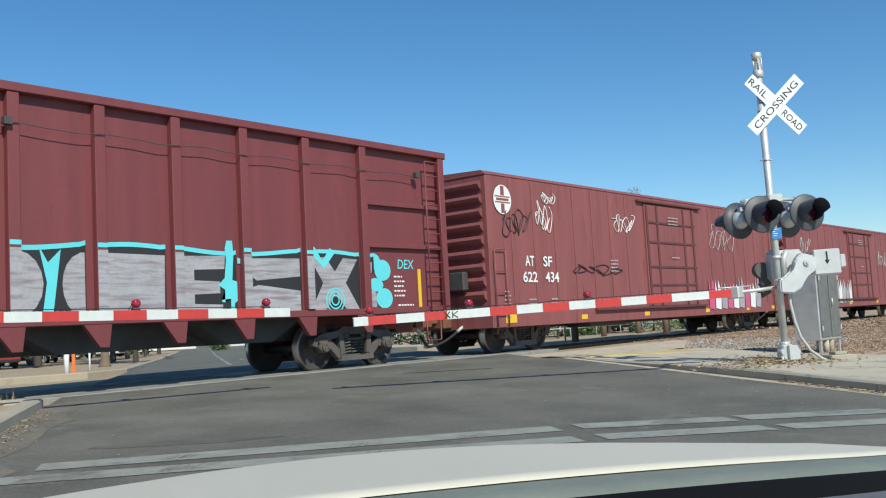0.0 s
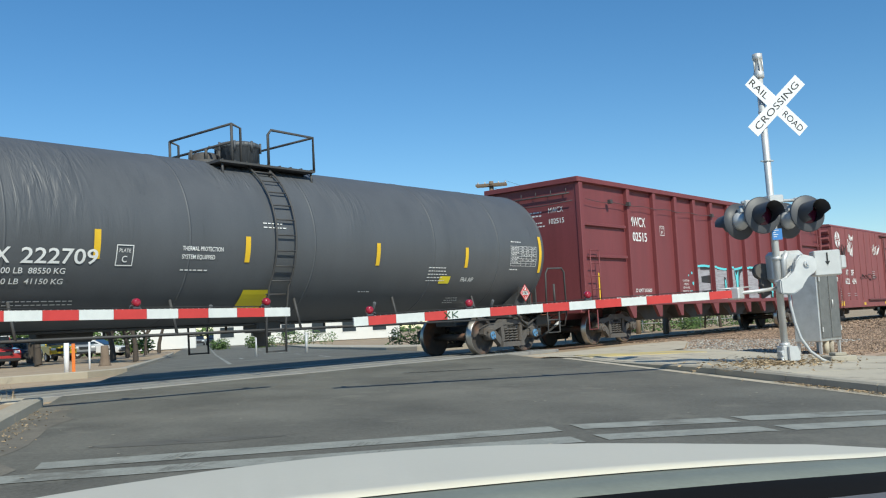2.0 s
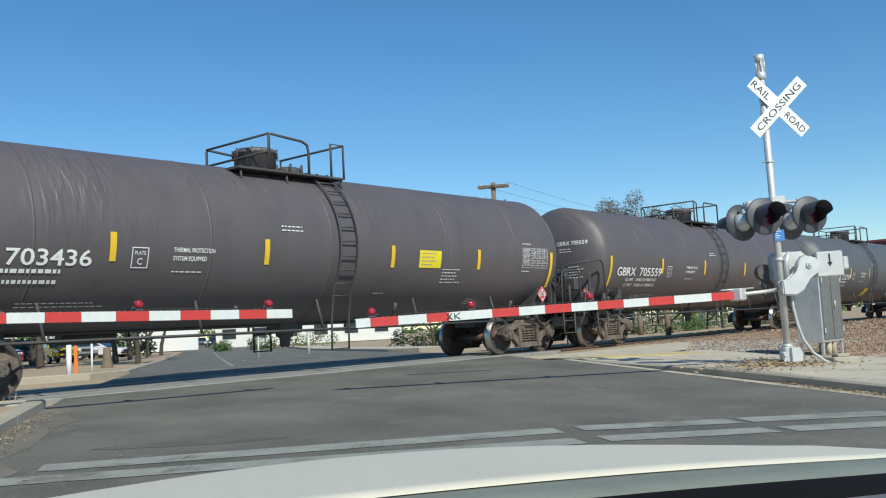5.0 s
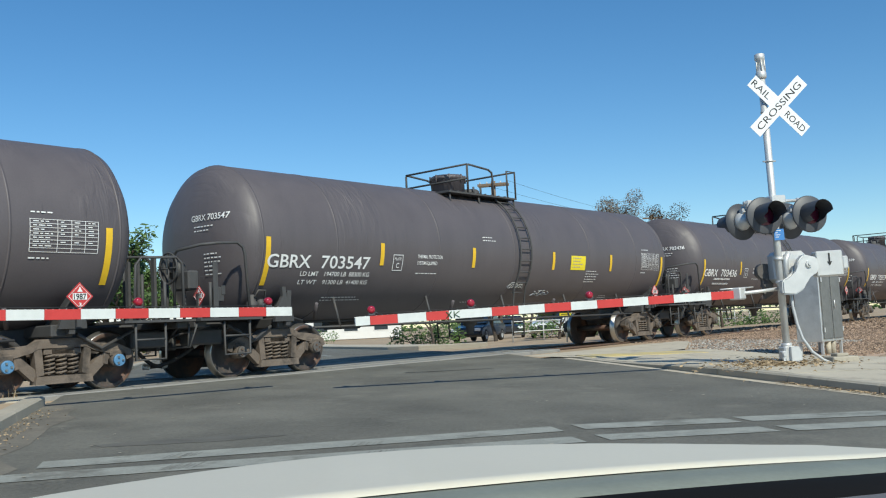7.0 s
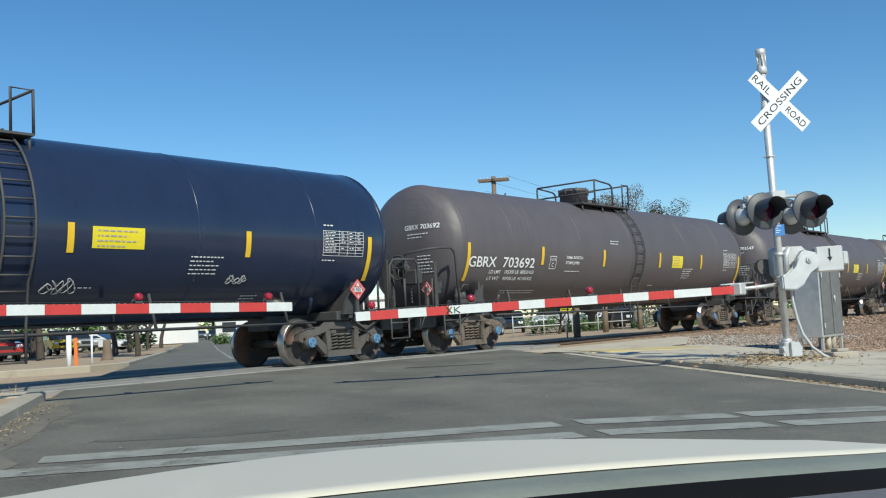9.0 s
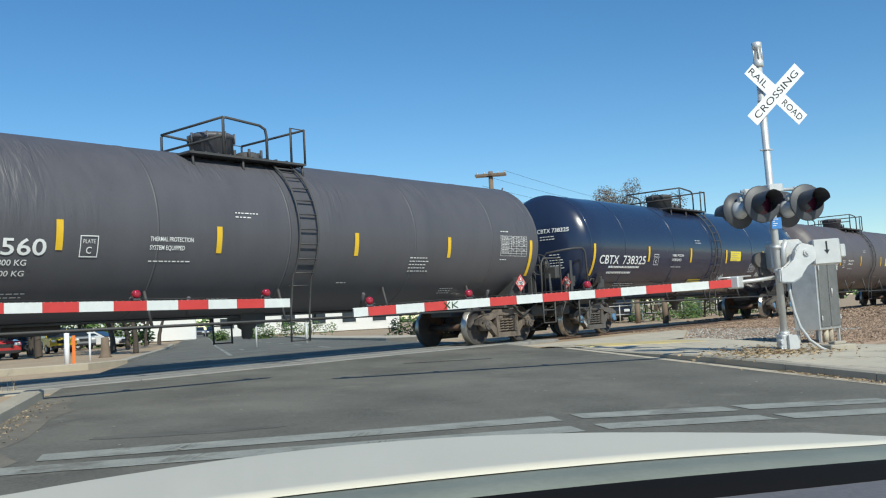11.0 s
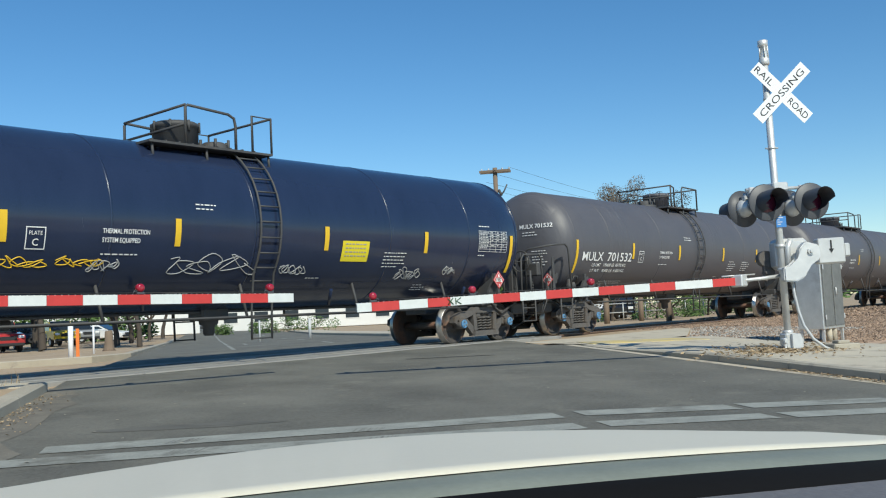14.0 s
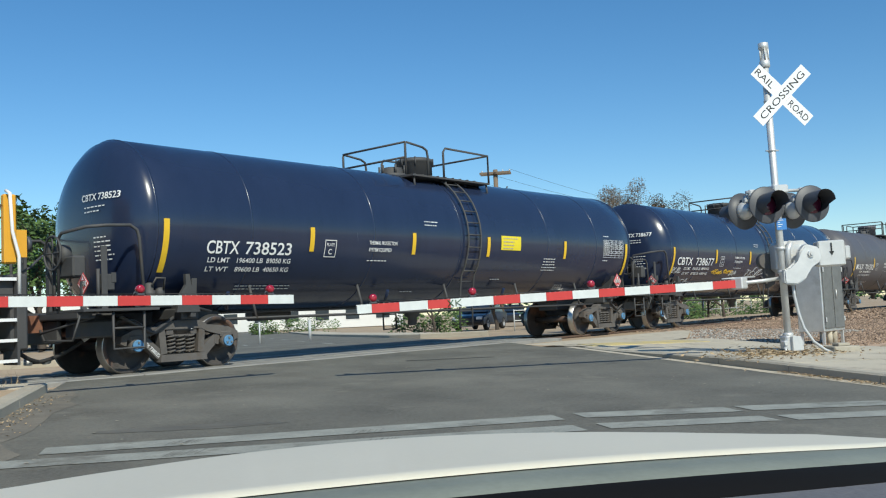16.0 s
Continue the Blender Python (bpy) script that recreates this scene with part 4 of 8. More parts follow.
def side_frame(bm):
    place = lambda a, b, d: Vector((a, -0.92 - d, b))
    prism(bm, [(-1.16, 0.50), (-1.14, 0.62), (-0.92, 0.72), (-0.5, 0.76), (-0.36, 0.84), (0.36, 0.84), (0.5, 0.76), (0.92, 0.72), (1.14, 0.62), (1.16, 0.50), (1.06, 0.46), (1.04, 0.56), (0.74, 0.58), (0.5, 0.64), (0.38, 0.70), (-0.38, 0.70), (-0.5, 0.64), (-0.74, 0.58), (-1.04, 0.56), (-1.06, 0.46)], 0.16, place)
    for s in (-1, 1):
        prism(bm, [(s * 0.30, 0.30), (s * 0.42, 0.28), (s * 0.46, 0.72), (s * 0.34, 0.74)], 0.15, place)
        prism(bm, [(s * 0.36, 0.20), (s * 0.48, 0.22), (s * 0.86, 0.58), (s * 0.70, 0.62), (s * 0.40, 0.36)], 0.13, place)
        prism(bm, [(s * 0.66, 0.42), (s * 0.74, 0.40), (s * 0.76, 0.62), (s * 0.68, 0.62)], 0.14, place)
        box(bm, s * 0.889 - 0.12, s * 0.889 + 0.12, -1.10, -0.90, 0.52, 0.63, bevel=0.02)
        lathe(bm, [(-1.13, 0.10), (-1.10, 0.115), (-0.92, 0.115)], 16, 0, "y", (s * 0.889, 0, 0.457))
    prism(bm, [(-0.46, 0.16), (0.46, 0.16), (0.44, 0.28), (-0.44, 0.28)], 0.2, place)
    bmesh.ops.recalc_face_normals(bm, faces=bm.faces[:])


def springs(bm):
    for x in (-0.19, 0.0, 0.19):
        coil(bm, x, -1.0, 0.285, 0.60, 0.072, 5, 0.018)
        coil(bm, x, -0.88, 0.285, 0.60, 0.06, 4, 0.016)
    box(bm, -0.30, 0.30, -1.06, -0.80, 0.60, 0.69, bevel=0.01)


def wheelset(bm):
    for s in (-1, 1):
        prof = [(s * 0.70, 0.10), (s * 0.70, 0.36), (s * 0.682, 0.40), (s * 0.682, 0.485), (s * 0.71, 0.485), (s * 0.725, 0.462), (s * 0.815, 0.455), (s * 0.822, 0.44), (s * 0.822, 0.385), (s * 0.80, 0.37), (s * 0.755, 0.34), (s * 0.75, 0.2), (s * 0.80, 0.15), (s * 0.86, 0.13), (s * 0.86, 0.09)]
        lathe(bm, prof, 36, 0, "y", mats=[0, 0, 0, 1, 1, 1, 1, 0, 0, 0, 0, 0, 0, 0])
        lathe(bm, [(s * 0.86, 0.085), (s * 1.15, 0.085)], 12, 0, "y")
        lathe(bm, [(s * 1.13, 0.098), (s * 1.165, 0.098), (s * 1.17, 0.088)], 18, 2, "y")
        for k in range(3):
            a = 2.094 * k
            x, z = 0.052 * math.sin(a), 0.052 * math.cos(a)
            box(bm, x - 0.016, x + 0.016, min(s * 1.168, s * 1.186), max(s * 1.168, s * 1.186), z - 0.016, z + 0.016, 3)
    lathe(bm, [(-0.7, 0.08), (0.7, 0.08)], 12, 0, "y")


def truck(parent, x, blue, dusty=False):
    label = "dusty cast steel freight truck with coil springs" if dusty else "dark cast steel freight truck with coil springs"
    metal = "steel_dusty" if dusty else "steel"
    t = part("truck", stored("bolster_" + metal, lambda bm: (box(bm, -0.2, 0.2, -1.06, 1.06, 0.55, 0.78, bevel=0.03), lathe(bm, [(0.76, 0.34), (0.9, 0.34)], 18, 0, "z"), box(bm, -0.62, -0.52, -0.7, 0.7, 0.36, 0.46, bevel=0.02), box(bm, 0.52, 0.62, -0.7, 0.7, 0.36, 0.46, bevel=0.02)), metal), None, parent, label, at=pose(x, 0, 0))
    for a in (0, 180):
        part("side_frame", stored("side_frame_" + metal, side_frame, metal), None, t, at=pose(0, 0, 0, 0, 0, a))
        part("spring_nest", stored("spring_nest_" + metal, springs, metal), None, t, at=pose(0, 0, 0, 0, 0, a))
    for a in (-0.889, 0.889):
        me = stored("wheelset_blue", wheelset, ["wheel", "tread", "cap", "rail_top"]) if blue else stored("wheelset_plain", wheelset, ["wheel", "tread", "steel", "rail"])
        w = part("wheelset", me, None, t, "steel wheelset with blue bearing caps" if blue else "rusty steel wheelset", at=pose(a, 0, 0.457))
        SPINNERS.append((w, a))
    return t


def coupler(parent, x, s):
    """s: 1 points to +x."""
    bm = bmesh.new()
    box(bm, min(x, x + s * 0.75), max(x, x + s * 0.75), -0.07, 0.07, 0.80, 0.96, bevel=0.02)
    prism(bm, [(x + s * 0.62, -0.12), (x + s * 0.95, -0.18), (x + s * 1.02, -0.02), (x + s * 0.9, 0.0), (x + s * 0.92, 0.16), (x + s * 0.7, 0.18), (x + s * 0.6, 0.1)], 0.28, lambda a, b, d: Vector((a, b, 0.74 + d)))
    part("coupler", bm, "coupler", parent, "rusty cast steel coupler")
    bm = bmesh.new()
    pts = [(x + s * (0.15 + 0.85 * f), -0.62 + 0.40 * f, 0.74 - 0.46 * math.sin(math.pi * (0.06 + 0.5 * f))) for f in [k / 10 for k in range(11)]]
    tube(bm, pts, 0.033, 8)
    part("brake_hose", bm, "rubber", parent, "black rubber air hose")
    bm = bmesh.new()
    tube(bm, [Vector(pts[0]) + Vector((-s * 0.10, -0.02, 0.06)), pts[0], pts[1]], 0.04, 8)
    part("hose_fitting", bm, "galv", parent, "pale metal hose coupling")
    bm = bmesh.new()
    tube(bm, [pts[-2], Vector(pts[-1]) + Vector((s * 0.03, 0, 0.0))], 0.05, 8)
    part("hose_fitting", bm, "galv", parent, "pale metal hose coupling")
    bm = bmesh.new()
    box(bm, min(x - s * 0.25, x + s * 0.35), max(x - s * 0.25, x + s * 0.35), -0.30, 0.30, 0.66, 1.02, bevel=0.04)
    part("striker", bm, "coupler", parent, "rusty brown striker casting")


def ladder_rungs(bm, p0, p1, width, n, r=0.014):
    for k in range(n):
        p = Vector(p0).lerp(Vector(p1), k / max(1, n - 1))
        tube(bm, [p, p + Vector((width, 0, 0))], r, 6)


def on_tank(z, lift=0.014):
    """Lays flat writing (a along, b up, from height z) on the near side of the tank."""
    t0 = math.asin(max(-0.98, min(0.98, (z - ZC) / R)))
    def place(u0):
        def put(a, b):
            t = t0 + b / R
            return Vector((u0 + a, -(R + lift) * math.cos(t), ZC + (R + lift) * math.sin(t)))
        return put
    return place


def tank_car(x, length, paint, mark, number, style, seed, blue=True, panel="", un="1987", layout=None):
    """A tank wagon; x: its left coupling face along the train; local u runs to the right."""
    global R, ZC
    R, ZC = {"222709": (1.555, 2.54), "701532": (1.49, 2.48), "705559": (1.535, 2.52), "703436": (1.535, 2.52)}.get(number, (1.525, 2.51))
    L = length
    names = {"tank_brown": "dusty brown-grey", "tank_grey": "dusty dark grey", "tank_navy": "glossy navy blue", "tank_slate": "slate grey"}
    car = thing("tank_car", f"{names[paint]} railway tank car lettered {mark} {number} rolling along", "tank car", "train of freight cars")
    MOVERS.append((car, x))
    rng = random.Random(seed)
    e = 1.22
    inset = {"222709": (0.33, 0.12), "705559": (0.36, 0.22), "705560": (0.4, 0.22), "703436": (0.33, 0.25)}.get(number, (0.33, 0.22))
    second, notice = (4.56, 5.65) if number.startswith("703") else (4.58, 6.2) if number == "705559" else (4.62, 6.25) if mark == "MULX" else (4.72, 6.25)
    # where the tall end strips sit, from each coupling face
    strip_left = 1.45 + {"222709": 0.04, "705559": 0.02, "703547": 0.13, "705560": 0.17, "738677": 0.12}.get(number, 0.10)
    strip_right = 1.48 + {"222709": -0.11, "705559": 0.05, "703436": 0.10, "703692": 0.08, "738325": 0.20, "701532": 0.05, "738677": 0.02, "738523": 0.0}.get(number, 0.06)

    flat_end = {"705559": 0.66, "705560": 0.7}.get(number, 0.74 if paint == "tank_navy" else 0.86)

    def shell(bm):
        heads = [(0.515, 0.02), (0.52, 0.25), (0.54, 0.55), (0.60, 0.85), (0.72, 1.12), (0.88, 1.31), (1.06, R - 0.06), (e, R)] if paint not in ("tank_brown", "tank_grey") or style % 2 else [(0.59, 0.02), (0.60, 0.3), (0.64, 0.7), (0.74, 1.05), (0.92, 1.30), (1.10, R - 0.04), (e, R)]
        heads = [(0.515 + (a - 0.515) * flat_end, r) for a, r in heads]
        mid = [(e + 0.25 + (L - 2 * e - 0.5) * k / 24, R) for k in range(1, 24)]
        lathe(bm, [(a + inset[0], r) for a, r in heads] + mid + [(L - a - inset[1], r) for a, r in reversed(heads)], 72, 0, "x", (0, 0, ZC))
    part("tank", stored(f"tank_{paint}_{style % 2}_{L:.2f}_{R}_{inset}_{flat_end}", shell, paint), None, car)
    # jacket seams
    knuckle = 0.515 + 0.705 * flat_end + 0.02
    for k, u in enumerate((knuckle + inset[0], 3.3, 6.4, 9.2, 12.7, L - 3.1, L - knuckle - inset[1])):
        part("jacket_band", stored(f"band_{paint}_{R}", lambda bm: lathe(bm, [(-0.02, R - 0.01), (-0.02, R + 0.006), (0.02, R + 0.006), (0.02, R - 0.01)], 72, 0, "x", (0, 0, ZC)), paint), None, car, at=pose(u, 0, 0))
    # stub sills, saddles and end decks
    for s, u in ((1, 0.0), (-1, L)):
        f = lambda a: u + s * a
        lo, hi = lambda a, b: min(f(a), f(b)), lambda a, b: max(f(a), f(b))
        bm = bmesh.new()
        box(bm, lo(0.45, 3.4), hi(0.45, 3.4), -0.32, 0.32, 0.72, 1.02, bevel=0.02)
        box(bm, lo(0.05, 0.3), hi(0.05, 0.3), -1.40, 1.40, 0.92, 1.04, bevel=0.02)
        box(bm, lo(2.0, 2.35), hi(2.0, 2.35), -1.2, 1.2, 0.86, 1.05, bevel=0.02)
        part("stub_sill", bm, "black", car, "black steel end sill")
        bm = bmesh.new()
        for y in (-1.25, 1.25):
            prism(bm, [(f(1.84), 0.98), (f(2.30), 0.98), (f(2.24), 1.2), (f(2.10), 1.44), (f(2.06), 1.62), (f(1.98), 1.62), (f(2.0), 1.44), (f(1.88), 1.25)], 0.07, lambda a, b, d, y=y: Vector((a, y * 1.08 + (0.16 if y < 0 else -0.16) * (1.62 - b) * 0.6 - 0.035 + d, b)))
        prism(bm, [(-1.3, 0.9), (1.3, 0.9), (1.36, 1.55), (0.9, 1.25), (0.0, 1.02), (-0.9, 1.25), (-1.36, 1.55)], 0.10, lambda a, b, d: Vector((f(2.12) + d, a, b)))
        part("bolster_saddle", bm, "black", car, "dark steel saddle under the tank")
        bm = bmesh.new()
        for ya, yb in ((-1.58, -0.4), (0.4, 1.58)):
            bm = bmesh.new()
            box(bm, lo(0.05, 1.35), hi(0.05, 1.35), ya, yb, 1.03, 1.07)
            part("end_deck", bm, "black", car, "black grating deck")
        # one bent tube rises at each side and runs round the end; flat posts stand beside the coupler
        for y in (-1, 1):
            bm = bmesh.new()
            if s > 0:
                tube(bm, [(f(1.14), y * 1.5, 1.05), (f(1.06), y * 1.5, 2.20), (f(1.02), y * 1.5, 2.32), (f(0.90), y * 1.5, 2.39), (f(0.5), y * 1.5, 2.37), (f(0.2), y * 1.42, 2.34), (f(0.07), y * 0.9, 2.28), (f(0.06), y * 0.82, 2.2), (f(0.06), y * 0.8, 1.05)], 0.027, 8)
            else:
                tube(bm, [(f(1.14), y * 1.5, 1.05), (f(1.10), y * 1.5, 1.95), (f(1.0), y * 1.5, 2.08), (f(0.35), y * 1.5, 2.10), (f(0.24), y * 1.5, 2.0), (f(0.22), y * 1.5, 1.05)], 0.025, 8)
            part("end_handrail", bm, "black", car, "black tube handrail beside the end deck")
        for y in (-0.42, 0.42):
            bm = bmesh.new()
            box(bm, lo(0.07, 0.12), hi(0.07, 0.12), y - 0.06, y + 0.06, 1.04, 2.18, bevel=0.008)
            for k in range(3):
                box(bm, lo(0.055, 0.07), hi(0.055, 0.07), y - 0.02, y + 0.02, 1.3 + 0.3 * k, 1.36 + 0.3 * k)
            part("end_post", bm, "black", car, "flat black steel post with bolt heads")
        if s > 0:
            bm = bmesh.new()
            box(bm, lo(0.48, 0.58), hi(0.48, 0.58), -1.36, -1.33, 1.06, 2.06, bevel=0.006)
            box(bm, lo(0.50, 0.72), hi(0.50, 0.72), -1.33, -1.22, 1.36, 1.62, bevel=0.015)
            box(bm, lo(0.66, 0.74), hi(0.66, 0.74), -1.34, -1.30, 1.48, 1.64, bevel=0.006)
            part("bracket_plate", bm, "black", car, "upright flat bar with a small box")
            bm = bmesh.new()
            box(bm, lo(1.22, 1.70), hi(1.22, 1.70), -1.42, -1.05, 1.07, 1.22, bevel=0.02)
            lathe(bm, [(1.2, 0.10), (1.34, 0.10), (1.36, 0.07), (1.46, 0.07), (1.48, 0.03)], 12, 0, "z", (f(1.34), -1.3, 0))
            lathe(bm, [(1.2, 0.08), (1.36, 0.08), (1.4, 0.05)], 12, 0, "z", (f(1.56), -1.26, 0))
            tube(bm, [(f(1.34), -1.38, 1.42), (f(1.40), -1.42, 1.55), (f(1.56), -1.42, 1.55), (f(1.58), -1.34, 1.36)], 0.018, 6)
            tube(bm, [(f(1.70), -1.3, 1.14), (f(1.95), -1.3, 1.12), (f(2.6), -1.2, 0.98)], 0.022, 6)
            part("brake_valve", bm, "black", car, "brake control valve with bent pipes")
        for y in (-1.5, 1.5):
            bm = bmesh.new()
            tube(bm, [(f(0.58), y, 1.03), (f(0.58), y, 0.44), (f(1.12), y, 0.44), (f(1.12), y, 1.03)], 0.022, 6)
            tube(bm, [(f(0.58), y, 0.76), (f(1.12), y, 0.76)], 0.018, 6)
            part("sill_step", bm, "black", car, "black stirrup step")
        coupler(car, f(0.80), -s)
        bogie = truck(car, f(2.10), blue, mark == "GBRX")
        if s > 0 and mark == "CBTX":
            bm = bmesh.new()
            tilt = math.atan2(-0.36, 0.40)
            write(bm, mark + " " + number, 0.085, lambda a, b: Vector((-0.80 + a * math.cos(tilt) - b * math.sin(tilt), -1.054, 0.545 + a * math.sin(tilt) + b * math.cos(tilt))), 0.46, 0, 0.01)
            part("frame_lettering", bm, "white", bogie, "white stencilled car number")
        bm = bmesh.new()
        box(bm, lo(0.2, 0.9), hi(0.2, 0.9), -1.0, -0.7, 0.62, 0.9, bevel=0.03)
        box(bm, lo(0.12, 0.2), hi(0.12, 0.2), -0.62, 0.62, 0.55, 0.92, bevel=0.02)
        tube(bm, [(f(0.08), -1.42, 0.98), (f(0.02), -1.3, 0.60), (f(0.02), -0.4, 0.60), (f(0.05), -0.2, 0.78)], 0.018, 6)
        tube(bm, [(f(0.9), -1.15, 0.95), (f(1.5), -1.12, 0.66), (f(1.9), -1.12, 0.9)], 0.03, 6)
        tube(bm, [(f(0.3), -1.45, 0.95), (f(-0.1), -0.5, 0.72)], 0.018, 6)
        tube(bm, [(f(0.45), -1.3, 1.08), (f(0.45), -1.3, 1.7)], 0.03, 6)
        tube(bm, [(f(0.25), -0.3, 1.05), (f(0.25), -0.3, 1.9)], 0.03, 6)
        part("end_gear", bm, "black", car, "brake rods and uncoupling lever")
        # placard on its bracket: on the side at one end, facing outwards at the other
        if s < 0:
            spot = lambda a, b, d=0.0: Vector((f(2.05) + a, -1.50 - d, 1.46 + b))
        else:
            spot = lambda a, b, d=0.0: Vector((0.14 - d, -1.42 - a * 0.8, 1.46 + b * 0.8))
        bm = bmesh.new()
        q = 0.215
        prism(bm, [(-q, 0), (0, -q), (q, 0), (0, q)], 0.006, spot)
        pl = part("placard", bm, "placard", car, "red diamond hazard placard")
        bm = bmesh.new()
        sheet(bm, -0.115, 0.115, -0.05, 0.05, lambda a, b: spot(a, b, 0.010), 0)
        write(bm, un, 0.12, lambda a, b: spot(a, b - 0.042, 0.014), 0.20, 1, 0.02, True)
        bm.faces.new([bm.verts.new(spot(a, b, 0.012)) for a, b in ((-0.045, 0.07), (0.045, 0.07), (0.02, 0.11), (0.0, 0.15), (-0.02, 0.11))])
        write(bm, "3", 0.08, lambda a, b: spot(a, b - 0.15, 0.012), 0.045, 0, 0.02, True)
        tube(bm, [spot(a, b, 0.008) for a, b in ((-0.18, 0), (0, -0.18), (0.18, 0), (0, 0.18), (-0.18, 0))], 0.005, 4, 0)
        part("placard_number", bm, ["white", "sign_black"], pl)
        bm = bmesh.new()
        p0 = spot(0, -0.1, -0.01)
        box(bm, p0.x - 0.04, p0.x + 0.04, p0.y - 0.0, p0.y + 0.05, 1.0, 1.5)
        part("placard_bracket", bm, "black", car)
    # hand brake on the left end
    bm = bmesh.new()
    tube(bm, [(0.03, -0.68 + 0.27 * math.cos(k * math.tau / 24), 1.98 + 0.27 * math.sin(k * math.tau / 24)) for k in range(25)], 0.019, 6)
    for k in range(4):
        a = k * 1.571
        tube(bm, [(0.04, -0.68, 1.98), (0.03, -0.68 + 0.26 * math.cos(a), 1.98 + 0.26 * math.sin(a))], 0.014, 5)
    lathe(bm, [(0.04, 0.05), (0.10, 0.06), (0.11, 0.17), (0.26, 0.17), (0.30, 0.1)], 16, 0, "x", (0, -0.70, 1.95))
    box(bm, 0.14, 0.36, -1.12, -0.62, 1.58, 1.92, bevel=0.03)
    for k in range(6):
        tube(bm, [(0.2, -0.9, 1.58 - 0.07 * k), (0.2 + 0.02 * (k % 2), -0.9, 1.52 - 0.07 * k)], 0.02, 6)
    part("hand_brake", bm, "black", car, "black hand brake wheel and gear case")
    # brake gear and pipes under the tank
    bm = bmesh.new()
    for y in (-1.18, 1.18):
        tube(bm, [(2.9, y, 0.84), (L - 2.9, y, 0.84)], 0.022, 6)
        for k in range(5):
            u = 3.6 + (L - 7.2) * k / 4
            tube(bm, [(u, y, 0.84), (u - 0.06, y * 0.9, 1.45)], 0.028, 6)
    part("side_rail", bm, "black", car, "black pipe along the tank's foot")
    bm = bmesh.new()
    tube(bm, [(4.6, 0.35, 0.90), (5.6, 0.35, 0.90)], 0.12, 12)
    tube(bm, [(2.6, -0.15, 0.97), (L - 2.6, -0.15, 0.97)], 0.03, 6)
    part("brake_gear", bm, "black", car, "air reservoir and brake rigging")
    bm = bmesh.new()
    lathe(bm, [(0.52, 0.08), (0.56, 0.11), (0.70, 0.11), (0.74, 0.18), (0.9, 0.2)], 14, 0, "z", (L / 2, 0, 0))
    box(bm, L / 2 - 0.3, L / 2 + 0.3, -0.25, 0.25, 0.80, 1.05, bevel=0.04)
    part("bottom_outlet", bm, "black", car, "bottom outlet valve and skid")
    for k in range(4):
        bm = bmesh.new()
        u = 3.0 + (L - 6.0) * k / 3
        tube(bm, [(u - 0.09, -1.28, 1.30), (u + 0.06, -1.02, 1.02)], 0.035, 6)
        part("bracket", bm, paint, car)
    # side ladder bent to the tank, and the top platform
    # ladder, left frame (foot, peak, bend), right frame (near, far), hatch
    uc, left, right, hatch = {"738523": (9.6, (-3.0, -1.6, -0.85), (-0.3, 1.4), -0.2), "738677": (9.5, (-2.95, -1.35, -0.28), (0.1, 0.55), -0.9), "222709": (8.43, (-2.7, -0.7, -0.5), (0.15, 1.3), 0.2)}.get(
        number, (9.6, (-3.1, -1.45, -0.45), (0.15, 0.5), -1.0) if style in (0, 2) else (9.1, (-2.4, -0.9, -0.68), (-0.12, 1.0), 0.0))
    for side in (-1, 1):
        bm = bmesh.new()
        angles = [math.radians(a) for a in range(-52, 66, 9)]
        for du in (-0.23, 0.23):
            pts = [(uc + du, side * (R + 0.075) * math.cos(a), ZC + (R + 0.075) * math.sin(a)) for a in angles]
            pts = [(uc + du, side * 1.22, 0.42), (uc + du, side * 1.24, 1.0)] + pts[2:]
            tube(bm, pts, 0.022, 6)
        for k in range(11):
            a = math.radians(-40 + 10.2 * k)
            y, z = side * (R + 0.075) * math.cos(a), ZC + (R + 0.075) * math.sin(a)
            tube(bm, [(uc - 0.23, y, z), (uc + 0.23, y, z)], 0.015, 6)
        for z in (0.44, 0.8):
            tube(bm, [(uc - 0.23, side * 1.22, z), (uc + 0.23, side * 1.22, z)], 0.015, 6)
        part("ladder", bm, "black", car, "black ladder curving up the tank side")
    zt = ZC + R
    bm = bmesh.new()
    for y in (-1, 1):
        box(bm, uc + hatch - 1.2, uc + right[1], y * 0.75 - 0.28, y * 0.75 + 0.28, zt - 0.16, zt - 0.12)
        for k in range(9):
            box(bm, uc + hatch - 1.15 + 0.27 * k, uc + hatch - 1.12 + 0.27 * k, y * 0.75 - 0.28, y * 0.75 + 0.28, zt - 0.12, zt - 0.10)
        for u in (hatch - 1.1, hatch, right[1] - 0.05):
            tube(bm, [(uc + u, y * 0.95, zt - 0.14), (uc + u, y * 0.98, zt - 0.42)], 0.025, 6)
    part("top_platform", bm, "black", car, "black grating walkway on the tank top")
    bm = bmesh.new()
    (l0, l1, l2), (r0, r1) = left, right
    for y in (-1.0, 1.0):
        g = lambda a, b: (uc + a, y, zt - 0.14 + b)
        if l2 - l1 > 0.4:
            tube(bm, [g(l1, 0.0), g(l1, 0.68), g(l1 + 0.05, 0.72), g(l2 - 0.16, 0.66), g(l2 - 0.03, 0.60), g(l2, 0.46), g(l2, 0.0)], 0.027, 8)
        else:
            tube(bm, [g(l1, 0.0), g(l1, 0.72)], 0.027, 8)
            tube(bm, [g(l2, 0.0), g(l2, 0.66), g(l1, 0.72)], 0.024, 8)
